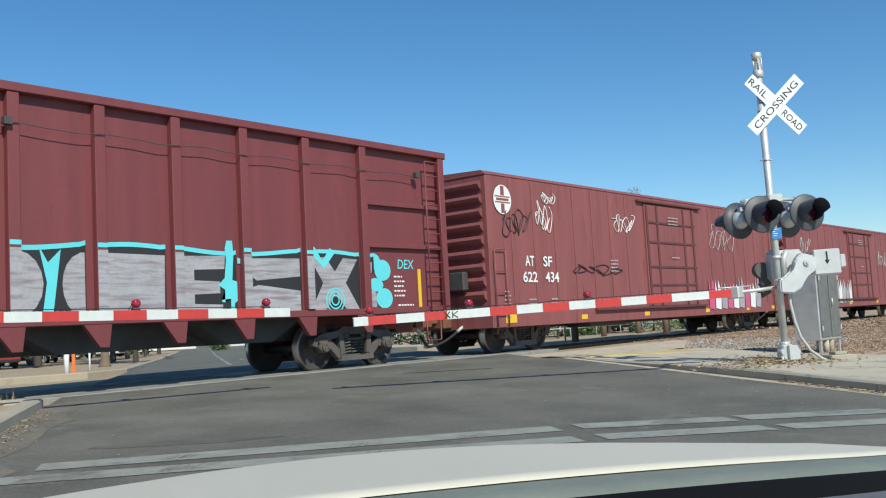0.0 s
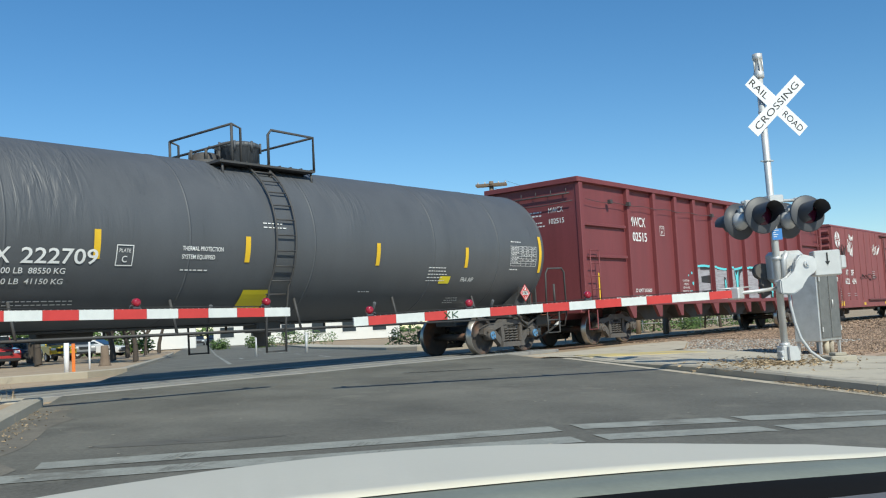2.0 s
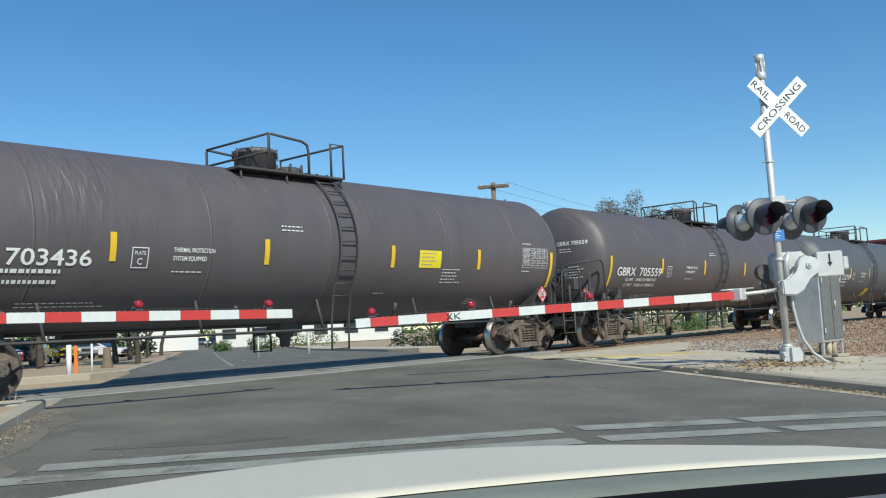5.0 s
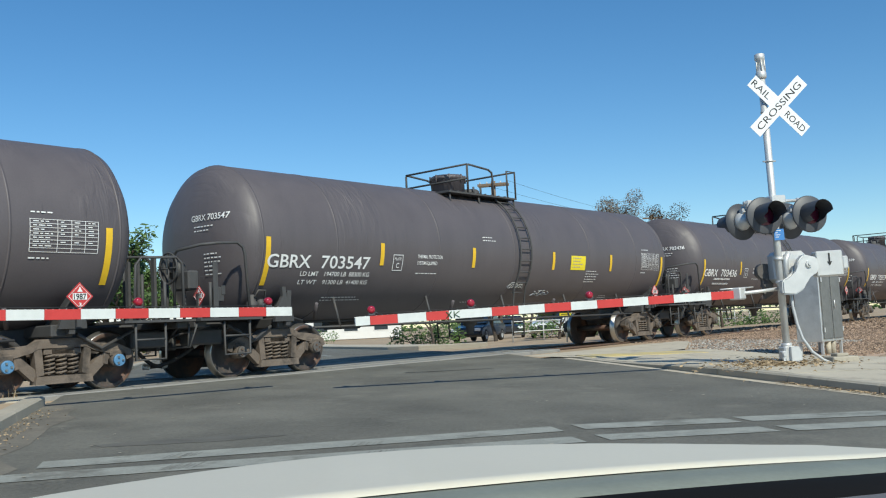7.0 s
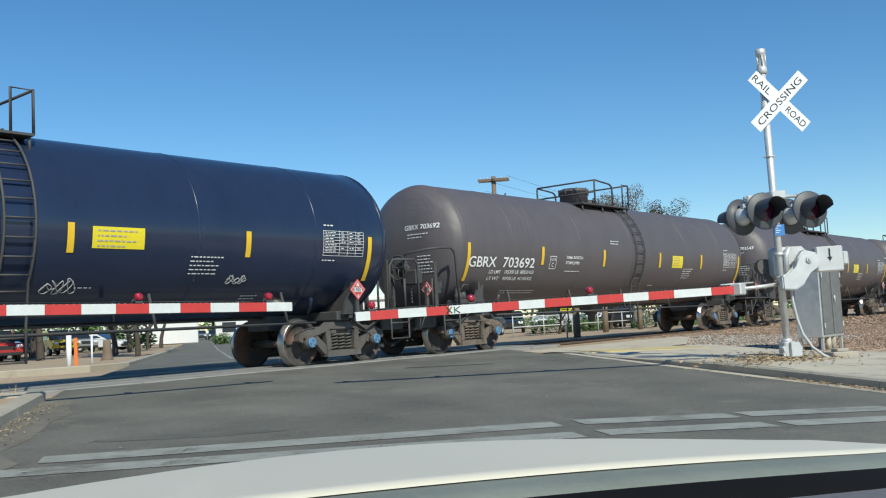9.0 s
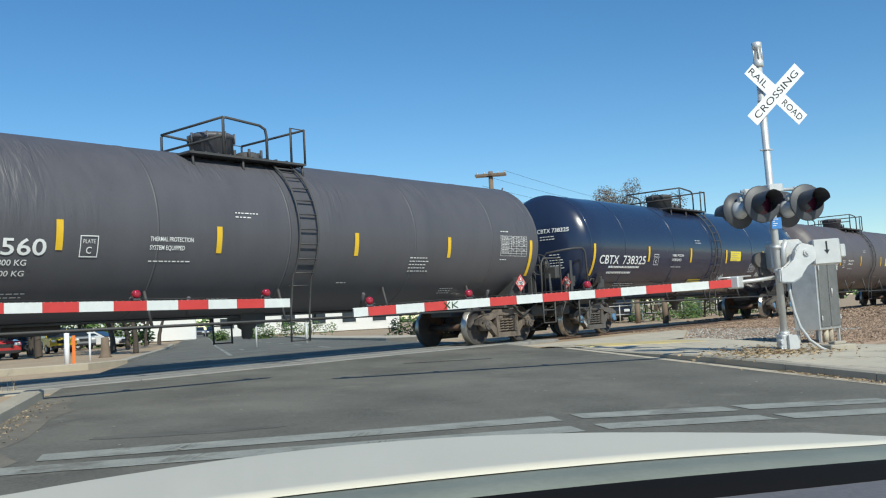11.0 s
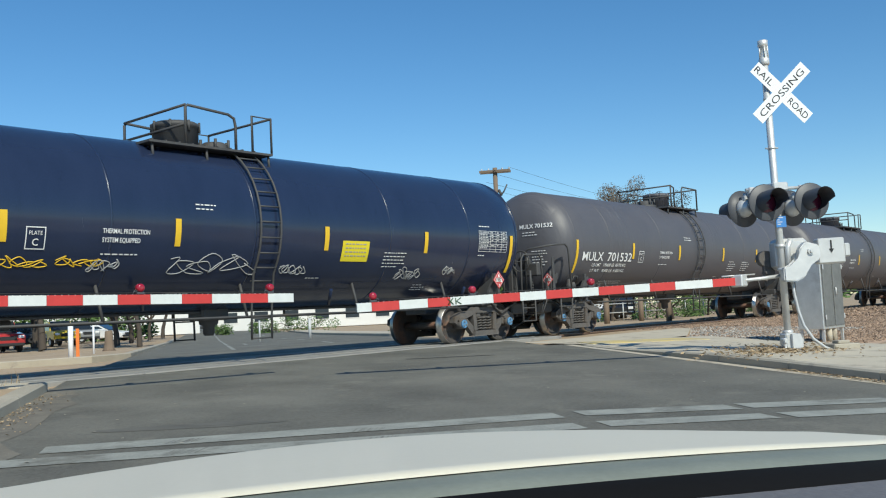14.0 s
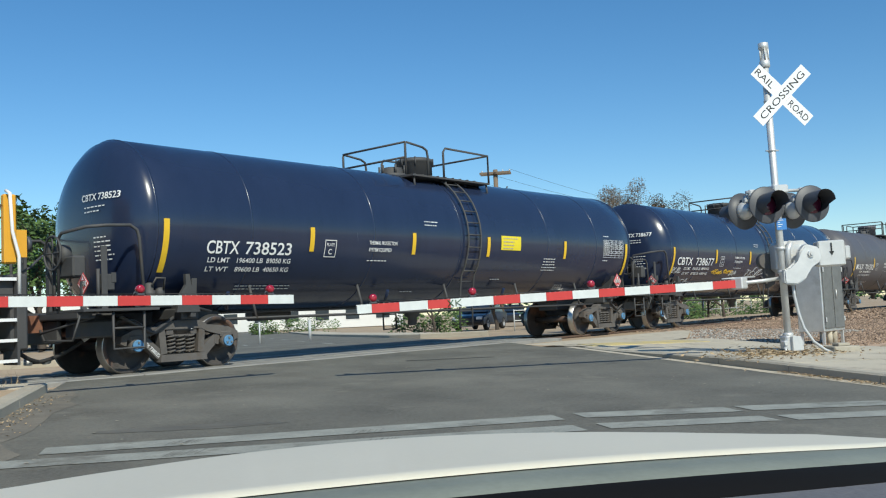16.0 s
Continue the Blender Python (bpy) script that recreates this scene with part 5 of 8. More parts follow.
        if style in (1, 3):
            tube(bm, [g(r0, 0.0), g(r0, 0.62), g(r0 + 0.08, 0.72), g(r1, 0.70), g(r1, 0.0)], 0.027, 8)
        else:
            tube(bm, [g(r0, 0.0), g(r0, 0.70), g(r1, 0.70), g(r1, 0.0)], 0.024, 8)
    for a, b in ((l1, 0.72), (l1, 0.38), (r1, 0.70)):
        tube(bm, [(uc + a, -1.0, zt - 0.14 + b), (uc + a, 1.0, zt - 0.14 + b)], 0.024, 6)
    part("safety_railing", bm, "black", car, "black tube railing round the hatch")
    bm = bmesh.new()
    um = uc + hatch
    lathe(bm, [(zt - 0.15, 0.42), (zt + 0.34, 0.42), (zt + 0.36, 0.45), (zt + 0.42, 0.45), (zt + 0.46, 0.38), (zt + 0.48, 0.1)], 26, 0, "z", (um, 0, 0))
    for k in range(8):
        a = k * 0.785
        tube(bm, [(um + 0.44 * math.cos(a), 0.44 * math.sin(a), zt + 0.26), (um + 0.44 * math.cos(a), 0.44 * math.sin(a), zt + 0.46)], 0.025, 6)
    part("manway", bm, "black" if paint == "tank_navy" else paint, car, "round hatch housing with hinged cover")
    bm = bmesh.new()
    ub = uc + hatch + (0.85 if style in (0, 2) else -0.8)
    lathe(bm, [(zt - 0.1, 0.36), (zt + 0.02, 0.36), (zt + 0.03, 0.26), (zt + 0.14, 0.26), (zt + 0.18, 0.2)], 16, 0, "z", (ub, 0, 0))
    for k in range(6):
        a = k * 1.05
        tube(bm, [(ub + 0.3 * math.cos(a), 0.3 * math.sin(a), zt), (ub + 0.3 * math.cos(a), 0.3 * math.sin(a), zt + 0.22)], 0.03, 6)
    part("valve_cluster", bm, "black", car, "valves and bolts beside the hatch")
    # reflective strips
    for u, h in ((strip_left, 0.92), (second, 0.46), (7.6, 0.46), ({"wide": 10.21, "both": 10.4}.get(panel, 10.92), 0.46), ({"wide": 13.49, "both": 13.72}.get(panel, 13.82), 0.46), (L - strip_right, 0.92)):
        bm = bmesh.new()
        z = 2.28 if h < 0.5 else 2.07
        z += 0.35 if style == 3 and h > 0.5 else 0.0
        sheet(bm, -0.055, 0.055, -h / 2, h / 2, on_tank(z, 0.013)(u), 0, 1, 10)
        part("reflective_strip", bm, "yellow", car, "yellow reflective strip")
    # lettering
    w = "white" if paint not in ("tank_brown", "tank_grey") or style else "white"
    bm = bmesh.new()
    um0, wm, un0, wn_, hm = {"738523": (2.36, 0.68, 0.82, 1.05, 0.32), "222709": (2.5, 0.9, 1.05, 1.2, 0.33), "703547": (1.58, 1.05, 1.32, 1.32, 0.35), "703692": (1.58, 1.05, 1.32, 1.32, 0.35), "703436": (1.58, 1.05, 1.32, 1.32, 0.35)}.get(number, (1.85, 1.08, 1.32, 1.36, 0.35))
    p = on_tank(1.98)(um0)
    write(bm, mark, hm, lambda a, b: p(a, b), wm, 0, 0.006 if mark == "MULX" else 0.012)
    part("reporting_mark", bm, w, car, "large white reporting mark")
    bm = bmesh.new()
    write(bm, number, hm, lambda a, b: p(a + un0, b), wn_, 0, 0.012)
    part("car_number", bm, w, car, "large white car number")
    bm = bmesh.new()
    weights = {"738677": ("196100 LB  88900 KG", "89900 LB  40800 KG"), "738523": ("196400 LB  89050 KG", "89600 LB  40650 KG"), "703547": ("194700 LB  88300 KG", "91300 LB  41400 KG"), "705560": ("195800 LB  88800 KG", "90200 LB  40900 KG"), "705559": ("196600 LB  88600 KG", "90200 LB  40900 KG"), "703692": ("195300 LB  88550 KG", "90700 LB  41150 KG"), "222709": ("195300 LB  88550 KG", "90700 LB  41150 KG"), "701532": ("195600 LB  88700 KG", "90400 LB  41000 KG")}.get(number)
    p1, p2 = on_tank(1.83)(2.42), on_tank(1.68)(2.42)
    if weights:
        for q, head, body in ((p1, "LD LMT", weights[0]), (p2, "LT WT", weights[1])):
            write(bm, head, 0.13, q, 0.46, 0, 0.01)
            write(bm, body, 0.13, lambda a, b, q=q: q(a + 0.62, b), 1.22, 0, 0.01)
    else:
        bars(bm, 0, 0.1, 1.8, 1, p1, rng, 0.09)
        bars(bm, 0, 0.1, 1.8, 1, p2, rng, 0.09)
    part("weight_lettering", bm, w, car, "small white weight figures")
    bm = bmesh.new()
    q = on_tank(2.23)(notice)
    write(bm, "THERMAL PROTECTION", 0.105, lambda a, b: q(a, b), 0.82, 0, 0.012)
    write(bm, "SYSTEM EQUIPPED", 0.105, lambda a, b: q(a, b - 0.14), 0.66, 0, 0.012)
    part("stencil_notice", bm, w, car, "small white notice thermal protection system equipped")
    bm = bmesh.new()
    q = on_tank(2.12)(second + 0.48)
    for (a0, b0), (a1, b1) in (((-0.15, -0.17), (0.15, -0.155)), ((-0.15, 0.155), (0.15, 0.17)), ((-0.15, -0.17), (-0.135, 0.17)), ((0.135, -0.17), (0.15, 0.17))):
        sheet(bm, a0, a1, b0, b1, q, 0, 1, 4)
    write(bm, "PLATE", 0.085, lambda a, b: q(a, b + 0.05), 0.2, 0, 0.0, True)
    write(bm, "C", 0.15, lambda a, b: q(a, b - 0.11), 0.09, 0, 0.01, True)
    part("plate_mark", bm, w, car, "small white square lettered plate c")
    for z, u, wd, rows in ((1.92, notice, 0.8, 1), (2.78, 7.95, 0.55, 2), (1.30, 7.7, 0.5, 1), (1.44, 3.2, 1.5, 2), (2.05, 12.55, 0.7, 5), (1.55, 10.6, 0.4, 1), (1.4, L - 4.6, 0.5, 3)):
        bm = bmesh.new()
        bars(bm, 0, 0, wd, rows, on_tank(z)(u), rng, 0.028, 0.075)
        part("stencil_notice", bm, w, car)
    if style == 1 and paint == "tank_grey":
        for u in (11.42,):
            bm = bmesh.new()
            bars(bm, 0, 0, 0.62, 5, on_tank(2.05)(u), rng, 0.028, 0.08)
            part("stencil_notice", bm, w, car)
    # data table
    bm = bmesh.new()
    q = on_tank(2.36)(L - 1.26 - strip_right)
    for k in range(9):
        b = 0.24 - 0.06 * k
        sheet(bm, 0, 1.08, b, b + 0.007, q, 0, 1, 1)
    for a in (0, 0.42, 0.64, 0.86, 1.07):
        sheet(bm, a, a + 0.009, -0.24, 0.25, q, 0, 1, 5)
    for k in range(7):
        for a in (0.05, 0.47, 0.69, 0.91):
            if k not in (4, 6) or a < 0.1:
                bars(bm, a, 0.222 - 0.06 * k, 0.34 if a < 0.1 else 0.12, 1, q, rng, 0.022)
    bars(bm, 0.02, 0.36, 0.45, 1, q, rng, 0.03)
    bars(bm, 0.0, -0.32, 0.35, 1, q, rng, 0.03)
    part("data_table", bm, w, car, "white ruled inspection table")
    if panel:
        u0, z0, pw, ph = {"right": (11.75, 2.25, 0.72, 0.38), "wide": (10.7, 2.39, 0.8, 0.34), "lowright": (11.35, 2.05, 0.74, 0.42), "both": (10.75, 2.3, 0.9, 0.34), "low": (7.85, 1.42, 0.85, 0.5)}[panel]
        for k in range(2 if panel == "both" else 1):
            bm = bmesh.new()
            q = on_tank(z0, 0.008)(u0)
            sheet(bm, 0, pw, -ph / 2, ph / 2, q, 0, 1, 5)
            q = on_tank(z0, 0.014)(u0)
            bars(bm, 0.08, ph / 2 - 0.05, pw - 0.16, 4, q, rng, 0.03, 0.08, 1)
            part("notice_panel", bm, ["panel_yellow", "graf_grey"], car, "yellow notice panel with small print")
            u0, z0, pw, ph = 7.95, 1.32, 0.95, 0.6
    if style == 3:
        bm = bmesh.new()
        sheet(bm, 0, 0.6, -0.25, 0.25, on_tank(1.4, 0.01)(7.7), 0, 1, 5)
        part("notice_panel", bm, "panel_yellow", car, "yellow notice panel")
        bm = bmesh.new()
        sheet(bm, 0, 0.36, -0.09, 0.09, on_tank(1.78, 0.01)(13.0), 0, 1, 3)
        part("notice_panel", bm, "panel_yellow", car, "small yellow notice panel")
        bm = bmesh.new()
        write(bm, "FRA AIP", 0.15, on_tank(1.75)(13.75), 0.45, 0, 0.006)
        part("stencil_notice", bm, w, car, "white stencil fra aip")
    # end lettering on the left head
    bm = bmesh.new()
    def on_head(a, b):
        y, z = -0.12 - a, 2.9 + b
        r = math.hypot(y, z - ZC)
        table = ((0.0, 0.52), (0.55, 0.54), (0.85, 0.60), (1.12, 0.72), (1.31, 0.88), (R - 0.06, 1.06), (1.7, 1.3)) if paint not in ("tank_brown", "tank_grey") or style % 2 else ((0.0, 0.6), (0.7, 0.64), (1.05, 0.74), (1.30, 0.92), (R - 0.04, 1.10), (1.7, 1.3))
        x_ = float(np.interp(r, [k[0] for k in table], [k[1] for k in table]))
        return Vector((0.515 + (x_ - 0.515) * flat_end - 0.022 + inset[0], y, z))
    write(bm, mark + " " + number, 0.16, lambda a, b: on_head(a + 0.0, b), 0.95, 0, 0.015)
    rr = random.Random(seed + 5)
    part("end_number", bm, w, car, "white car number on the tank head")
    for a, b, wd, rows in ((0.08, -0.10, 0.6, 2), (0.35, -0.62, 0.45, 6)):
        bm = bmesh.new()
        bars(bm, a, b, wd, rows, on_head, rr, 0.03, 0.075)
        part("end_notice", bm, w, car)
    return car


def squiggle(bm, u, z, w, h, rng, place, r=0.018, n=7):
    pts = []
    for k in range(n * 3):
        f = k / (n * 3 - 1)
        pts.append((u + w * f + 0.14 * w * math.sin(k * 2.1 + rng.uniform(-0.5, 0.5)), z + h * rng.uniform(0.55, 1.0) * (0.5 + 0.5 * math.sin(k * 1.7 + rng.uniform(-0.9, 0.9)))))
    # rounded strokes through the points
    fine = []
    for i in range(len(pts) - 1):
        p0, p1, p2, p3 = (pts[max(0, min(len(pts) - 1, i + j))] for j in (-1, 0, 1, 2))
        for j in range(4):
            q = j / 4
            fine.append(place(*[0.5 * (2 * p1[d] + (p2[d] - p0[d]) * q + (2 * p0[d] - 5 * p1[d] + 4 * p2[d] - p3[d]) * q * q + (3 * p1[d] - p0[d] - 3 * p2[d] + p3[d]) * q ** 3) for d in (0, 1)]))
    tube(bm, fine, r, 4)


def tank_tags(car, spots, colour, seed):
    rng = random.Random(seed)
    for u, z, w, h in spots:
        bm = bmesh.new()
        p = on_tank(z, 0.004)(u)
        squiggle(bm, 0, 0, w, h, rng, lambda a, b: p(a, b), 0.009, 8)
        part("sprayed_tag", bm, colour, car, "scribbled spray-paint tag")


def flat(y=-1.60):
    return lambda a, b, d=0.0: Vector((a, y - d, b))


def hopper_car(x, length):
    """The tall maroon car with outside posts."""
    L = length
    car = thing("hopper_car", "tall maroon steel car with outside posts and grey turquoise graffiti", "freight car", "train of freight cars")
    MOVERS.append((car, x))
    z0, z1, sy = 1.08, 4.62, 1.47
    bm = bmesh.new()
    box(bm, 0.05, L - 0.05, -sy, sy, z0, z1 - 0.1, bevel=0.01)
    part("body", bm, "maroon", car, "maroon sheet steel body")
    for y in (-1, 1):
        bm = bmesh.new()
        box(bm, 0.0, L, min(y * 1.44, y * 1.62), max(y * 1.44, y * 1.62), z1 - 0.14, z1, bevel=0.012)
        part("top_rail", bm, "maroon", car)
        bm = bmesh.new()
        box(bm, 0.0, L, min(y * 1.44, y * 1.57), max(y * 1.44, y * 1.57), z0 - 0.03, z0 + 0.1, bevel=0.012)
        part("side_sill", bm, "maroon", car)
    for u in (0.0, L):
        bm = bmesh.new()
        box(bm, u - 0.05, u + 0.05, -1.60, 1.60, z1 - 0.14, z1 + 0.004, bevel=0.01)
        part("end_rail", bm, "maroon", car)
    # posts: end ones wider apart
    posts = [0.12, 2.73, 4.36, 5.80, 7.15, 8.48, 9.91, 11.26, 12.63, 14.03, 15.50, 17.02, L - 0.12]
    def post(bm):
        box(bm, -0.09, 0.09, -1.60, -1.46, z0 + 0.1, z1 - 0.14, bevel=0.012)
    def gusset(bm):
        prism(bm, [(-0.32, z0 - 0.02), (0.15, z0 - 0.02), (0.10, z0 - 0.38), (-0.05, z0 - 0.38)], 0.10, flat(-1.46))
    for y in (0, 180):
        for u in posts:
            uu = u if y == 0 else L - u
            m = pose(u, 0, 0, 0, 0, y)
            part("side_post", stored("hopper_post", post, "maroon"), None, car, at=m)
            if 2 < u < L - 2:
                part("gusset", stored("hopper_gusset", gusset, "maroon"), None, car, at=m)
    for a, b in ((0.2, 2.56), (17.09, L - 0.2)):
        for z in (3.30, 2.42):
            bm = bmesh.new()
            box(bm, a, b, -1.56, -1.47, z, z + 0.09, bevel=0.01)
            part("horizontal_stiffener", bm, "maroon", car)
    # cable along the upper side
    bm = bmesh.new()
    pts = [(0.3 + (L - 1.2) * k / 40, -1.62, 4.02 - 0.05 * math.sin(k * 0.9) ** 2) for k in range(41)]
    tube(bm, pts, 0.008, 5)
    for u in (1.6, 2.65, 8.4, 9.8, L - 1.0):
        box(bm, u - 0.06, u + 0.06, -1.68, -1.58, 3.97, 4.08)
    part("cover_cable", bm, "black", car, "thin sagging cable with cleats")
    # ladders
    for u, n, top in ((0.28, 5, 2.6), (L - 0.75, 11, 4.35)):
        bm = bmesh.new()
        for a in (0.0, 0.46):
            tube(bm, [(u + a, -1.66, z0 - 0.1), (u + a, -1.66, top)], 0.018, 6)
        for k in range(n):
            z = z0 + 0.1 + (top - z0 - 0.1) * k / (n - 1)
            tube(bm, [(u, -1.66, z), (u + 0.46, -1.66, z)], 0.015, 6)
        part("ladder", bm, "maroon", car)
        bm = bmesh.new()
        tube(bm, [(u, -1.5, z0 - 0.1), (u, -1.5, 0.45), (u + 0.46, -1.5, 0.45), (u + 0.46, -1.5, z0 - 0.1)], 0.02, 6)
        part("sill_step", bm, "maroon", car)
    for u in (1.0, L - 0.9):
        bm = bmesh.new()
        sheet(bm, u - 0.05, u + 0.05, 1.15, 2.0, lambda a, b: Vector((a, -1.477, b)))
        part("reflective_strip", bm, "yellow", car)
    # lettering
    bm = bmesh.new()
    place = lambda u, z: (lambda a, b: Vector((u + a, -1.476, z + b)))
    write(bm, "MWCX", 0.40, place(2.92, 3.42), 0.98, 0, 0.012)
    write(bm, "102515", 0.37, place(2.95, 2.98), 1.0, 0, 0.02)
    part("reporting_mark", bm, "white", car, "large white reporting mark")
    bm = bmesh.new()
    write(bm, "LD LMT 212600", 0.15, place(3.0, 1.45), 1.05, 0, 0.012)
    write(bm, "LT WT   73400", 0.15, place(3.0, 1.25), 1.05, 0, 0.012)
    part("weight_lettering", bm, "white", car, "white weight figures")
    bm = bmesh.new()
    rng = random.Random(3)
    for (a0, b0), (a1, b1) in (((-0.15, -0.15), (0.15, -0.135)), ((-0.15, 0.135), (0.15, 0.15)), ((-0.15, -0.15), (-0.135, 0.15)), ((0.135, -0.15), (0.15, 0.15))):
        sheet(bm, a0, a1, b0, b1, place(4.97, 3.36))
    write(bm, "PLATE", 0.085, place(4.97, 3.41), 0.2, 0, 0.0, True)
    write(bm, "F", 0.15, place(4.97, 3.25), 0.08, 0, 0.015, True)
    part("plate_mark", bm, "white", car, "small white square mark")
    for u, z, wd, rows in ((1.9, 1.3, 0.4, 2), (4.5, 1.28, 0.4, 2), (17.9, 1.85, 0.35, 5), (18.0, 1.25, 0.6, 1)):
        bm = bmesh.new()
        bars(bm, 0, 0, wd, rows, place(u, z), rng, 0.05, 0.1)
        part("stencil_notice", bm, "white", car)
    for k, text in enumerate(("CONDITIONALLY", "APPROVED", "CONTROL VALVE", "IF DEFECTIVE, SEE", "AAR S&A RULE 4", "RETAINING VALVE")):
        bm = bmesh.new()
        write(bm, text, 0.085, place(6.42, 1.78 - 0.115 * k - (0.06 if k == 5 else 0)), 0.03 * len(text) + 0.08, 0, 0.01, True)
        part("stencil_notice", bm, "white", car, "white stencil " + text.lower())
    bm = bmesh.new()
    write(bm, "EMPTY LOAD", 0.11, place(4.75, 1.2), 0.6, 0, 0.012)
    part("stencil_notice", bm, "white", car, "white stencil empty load")
    bm = bmesh.new()
    sheet(bm, 4.56, 4.68, 1.15, 1.62, lambda a, b: Vector((a, -1.477, b)))
    part("reflective_strip", bm, "yellow", car)
    bm = bmesh.new()
    endp = lambda a, b: Vector((0.046, -0.55 - a, b))
    write(bm, "MWCX", 0.22, lambda a, b: endp(a, b + 3.72), 0.48, 0, 0.0)
    write(bm, "102515", 0.2, lambda a, b: endp(a, b + 3.42), 0.5, 0, 0.02)
    part("end_lettering", bm, "white", car, "white reporting mark on the car end")
    for z in (3.8, 3.5):
        bm = bmesh.new()
        bars(bm, -0.75, z, 0.6, 2, endp, rng, 0.05, 0.1)
        part("stencil_notice", bm, "white", car)
    bm = bmesh.new()
    tube(bm, [(-0.02, -1.3, 4.2), (-0.02, 1.4, 4.2)], 0.02, 6)
    for k in range(6):
        tube(bm, [(-0.02, -1.2 + 0.5 * k, 4.2), (-0.02, -1.2 + 0.5 * k, 4.34)], 0.012, 5)
    part("grab_rail", bm, "black", car)
    bm = bmesh.new()
    tube(bm, [(-0.03, -1.4, 3.98), (-0.03, -0.4, 3.94), (-0.03, 0.6, 3.96), (-0.03, 1.5, 3.9)], 0.012, 5)
    part("end_pipe", bm, "black", car)
    bm = bmesh.new()
    box(bm, -0.03, 0.05, 0.2, 0.35, 1.2, 2.2)
    part("end_bracket", bm, "black", car)
    # graffiti: block shapes edged in turquoise over grey
    y0 = -1.474
    def blob(poly, colour, lift, name, label):
        b = bmesh.new()
        prism(b, poly, 0.002, lambda a, c, d: Vector((a, y0 - lift - d, c)))
        part(name, b, colour, car, label)
    def outline(poly, w, lift):
        b = bmesh.new()
        pts = [(Vector((a, y0 - lift, c))) for a, c in poly]
        for p, q in zip(pts, pts[1:] + pts[:1]):
            d = (q - p)
            if d.length < 1e-4:
                continue
            n = Vector((-d.z, 0, d.x)).normalized() * w / 2
            e_ = d.normalized() * w * 0.4
            b.faces.new([b.verts.new(v) for v in (p - e_ - n, q + e_ - n, q + e_ + n, p - e_ + n)])
        part("graffiti_outline", b, "graf_cyan", car, "turquoise sprayed outline")
    zb, zt = 1.17, 2.30
    # turquoise field with black shading, then grey letter bodies bay by bay
    bays = [(7.14, 8.28), (8.46, 9.66), (9.88, 11.04), (11.22, 12.44), (12.62, 13.86), (14.04, 15.36), (15.54, 16.90)]
    for k, (lo, hi) in enumerate(bays):
        n = 12
        wave = [(lo + (hi - lo) * j / n, zt + 0.05 * math.sin(2.2 * k + 2.6 * j / n) + (0.02 if j in (0, n) else 0.0)) for j in range(n + 1)]
        blob([(lo, zb)] + [(hi, zb)] + list(reversed(wave)), "graf_cyan", 0.002, "graffiti_outline", "turquoise sprayed outline")
        blob([(lo, zb)] + [(hi, zb)] + [(a, z - 0.075) for a, z in reversed(wave)], "graf_black", 0.005, "graffiti_shadow", "black sprayed shading")
    def curve(cx, cz, rx, rz, a0, a1, n=8):
        return [(cx + rx * math.cos(math.radians(a0 + (a1 - a0) * j / n)), cz + rz * math.sin(math.radians(a0 + (a1 - a0) * j / n))) for j in range(n + 1)]
    fills = [
        [(7.2, zb), (7.55, zb), (7.55, 1.45), (8.22, 1.5), (8.22, 1.72), (7.55, 1.75), (7.55, 1.95), (8.22, 2.0), (8.22, 2.18), (7.2, 2.16)],
        [(8.56, zb), (9.62, zb), (9.62, 2.16), (8.56, 2.19)],
        [(9.9, zb)] + curve(9.95, 1.68, 0.42, 0.5, -85, 85) + [(9.9, 2.17)],
        [(10.95, zb), (11.02, zb), (11.02, 2.16), (10.95, 2.16)] + curve(10.98, 1.67, 0.32, 0.48, 100, 260),
        [(11.25, zb), (12.4, zb), (12.42, 2.15), (11.25, 2.17)],
        [(12.66, zb), (13.55, zb), (13.55, 1.32), (12.98, 1.34), (12.98, 1.5), (13.5, 1.52), (13.5, 1.72), (12.98, 1.74), (12.98, 1.92), (13.6, 1.94), (13.62, 2.17), (12.66, 2.15)],
        [(14.1, zb), (15.32, zb), (15.32, 1.55), (14.35, 1.66), (14.1, 1.6)],
        [(14.12, 2.14), (14.12, 1.86), (14.3, 1.74), (15.32, 1.82), (15.32, 2.16)],
        [(15.58, zb), (15.95, zb), (16.22, 1.5), (16.5, zb), (16.86, zb), (16.5, 1.7), (16.84, 2.17), (16.45, 2.19), (16.22, 1.92), (15.98, 2.2), (15.58, 2.18), (15.9, 1.7)]]
    for s in fills:
        blob(s, "graf_fill", 0.008, "graffiti_fill", "grey sprayed letter fill")
    for u in posts[4:11]:
        b = bmesh.new()
        sheet(b, u - 0.085, u + 0.085, 1.2, 2.20, lambda a, c: Vector((a, -1.604, c)))
        part("graffiti_fill", b, "graf_fill", car)
        b = bmesh.new()
        sheet(b, u - 0.085, u + 0.085, 2.24, 2.31, lambda a, c: Vector((a, -1.604, c)))
        part("graffiti_outline", b, "graf_cyan", car)
    blob([(13.62, 2.30), (13.66, 2.44), (13.78, 2.44), (13.80, 2.2), (13.76, 1.75), (13.86, 1.72), (13.86, 1.38), (13.80, 1.34), (13.80, 1.20), (13.72, 1.22), (13.72, 1.42), (13.52, 1.40), (13.54, 1.36), (13.60, 1.36), (13.60, 1.58), (13.46, 1.66), (13.60, 1.78), (13.64, 2.1)], "graf_cyan", 0.012, "graffiti_outline", "turquoise sprayed bracket")
    blob([(13.88, 2.04), (14.06, 2.04), (14.06, 2.12), (13.88, 2.14)], "graf_cyan", 0.012, "graffiti_outline", "turquoise sprayed bar")
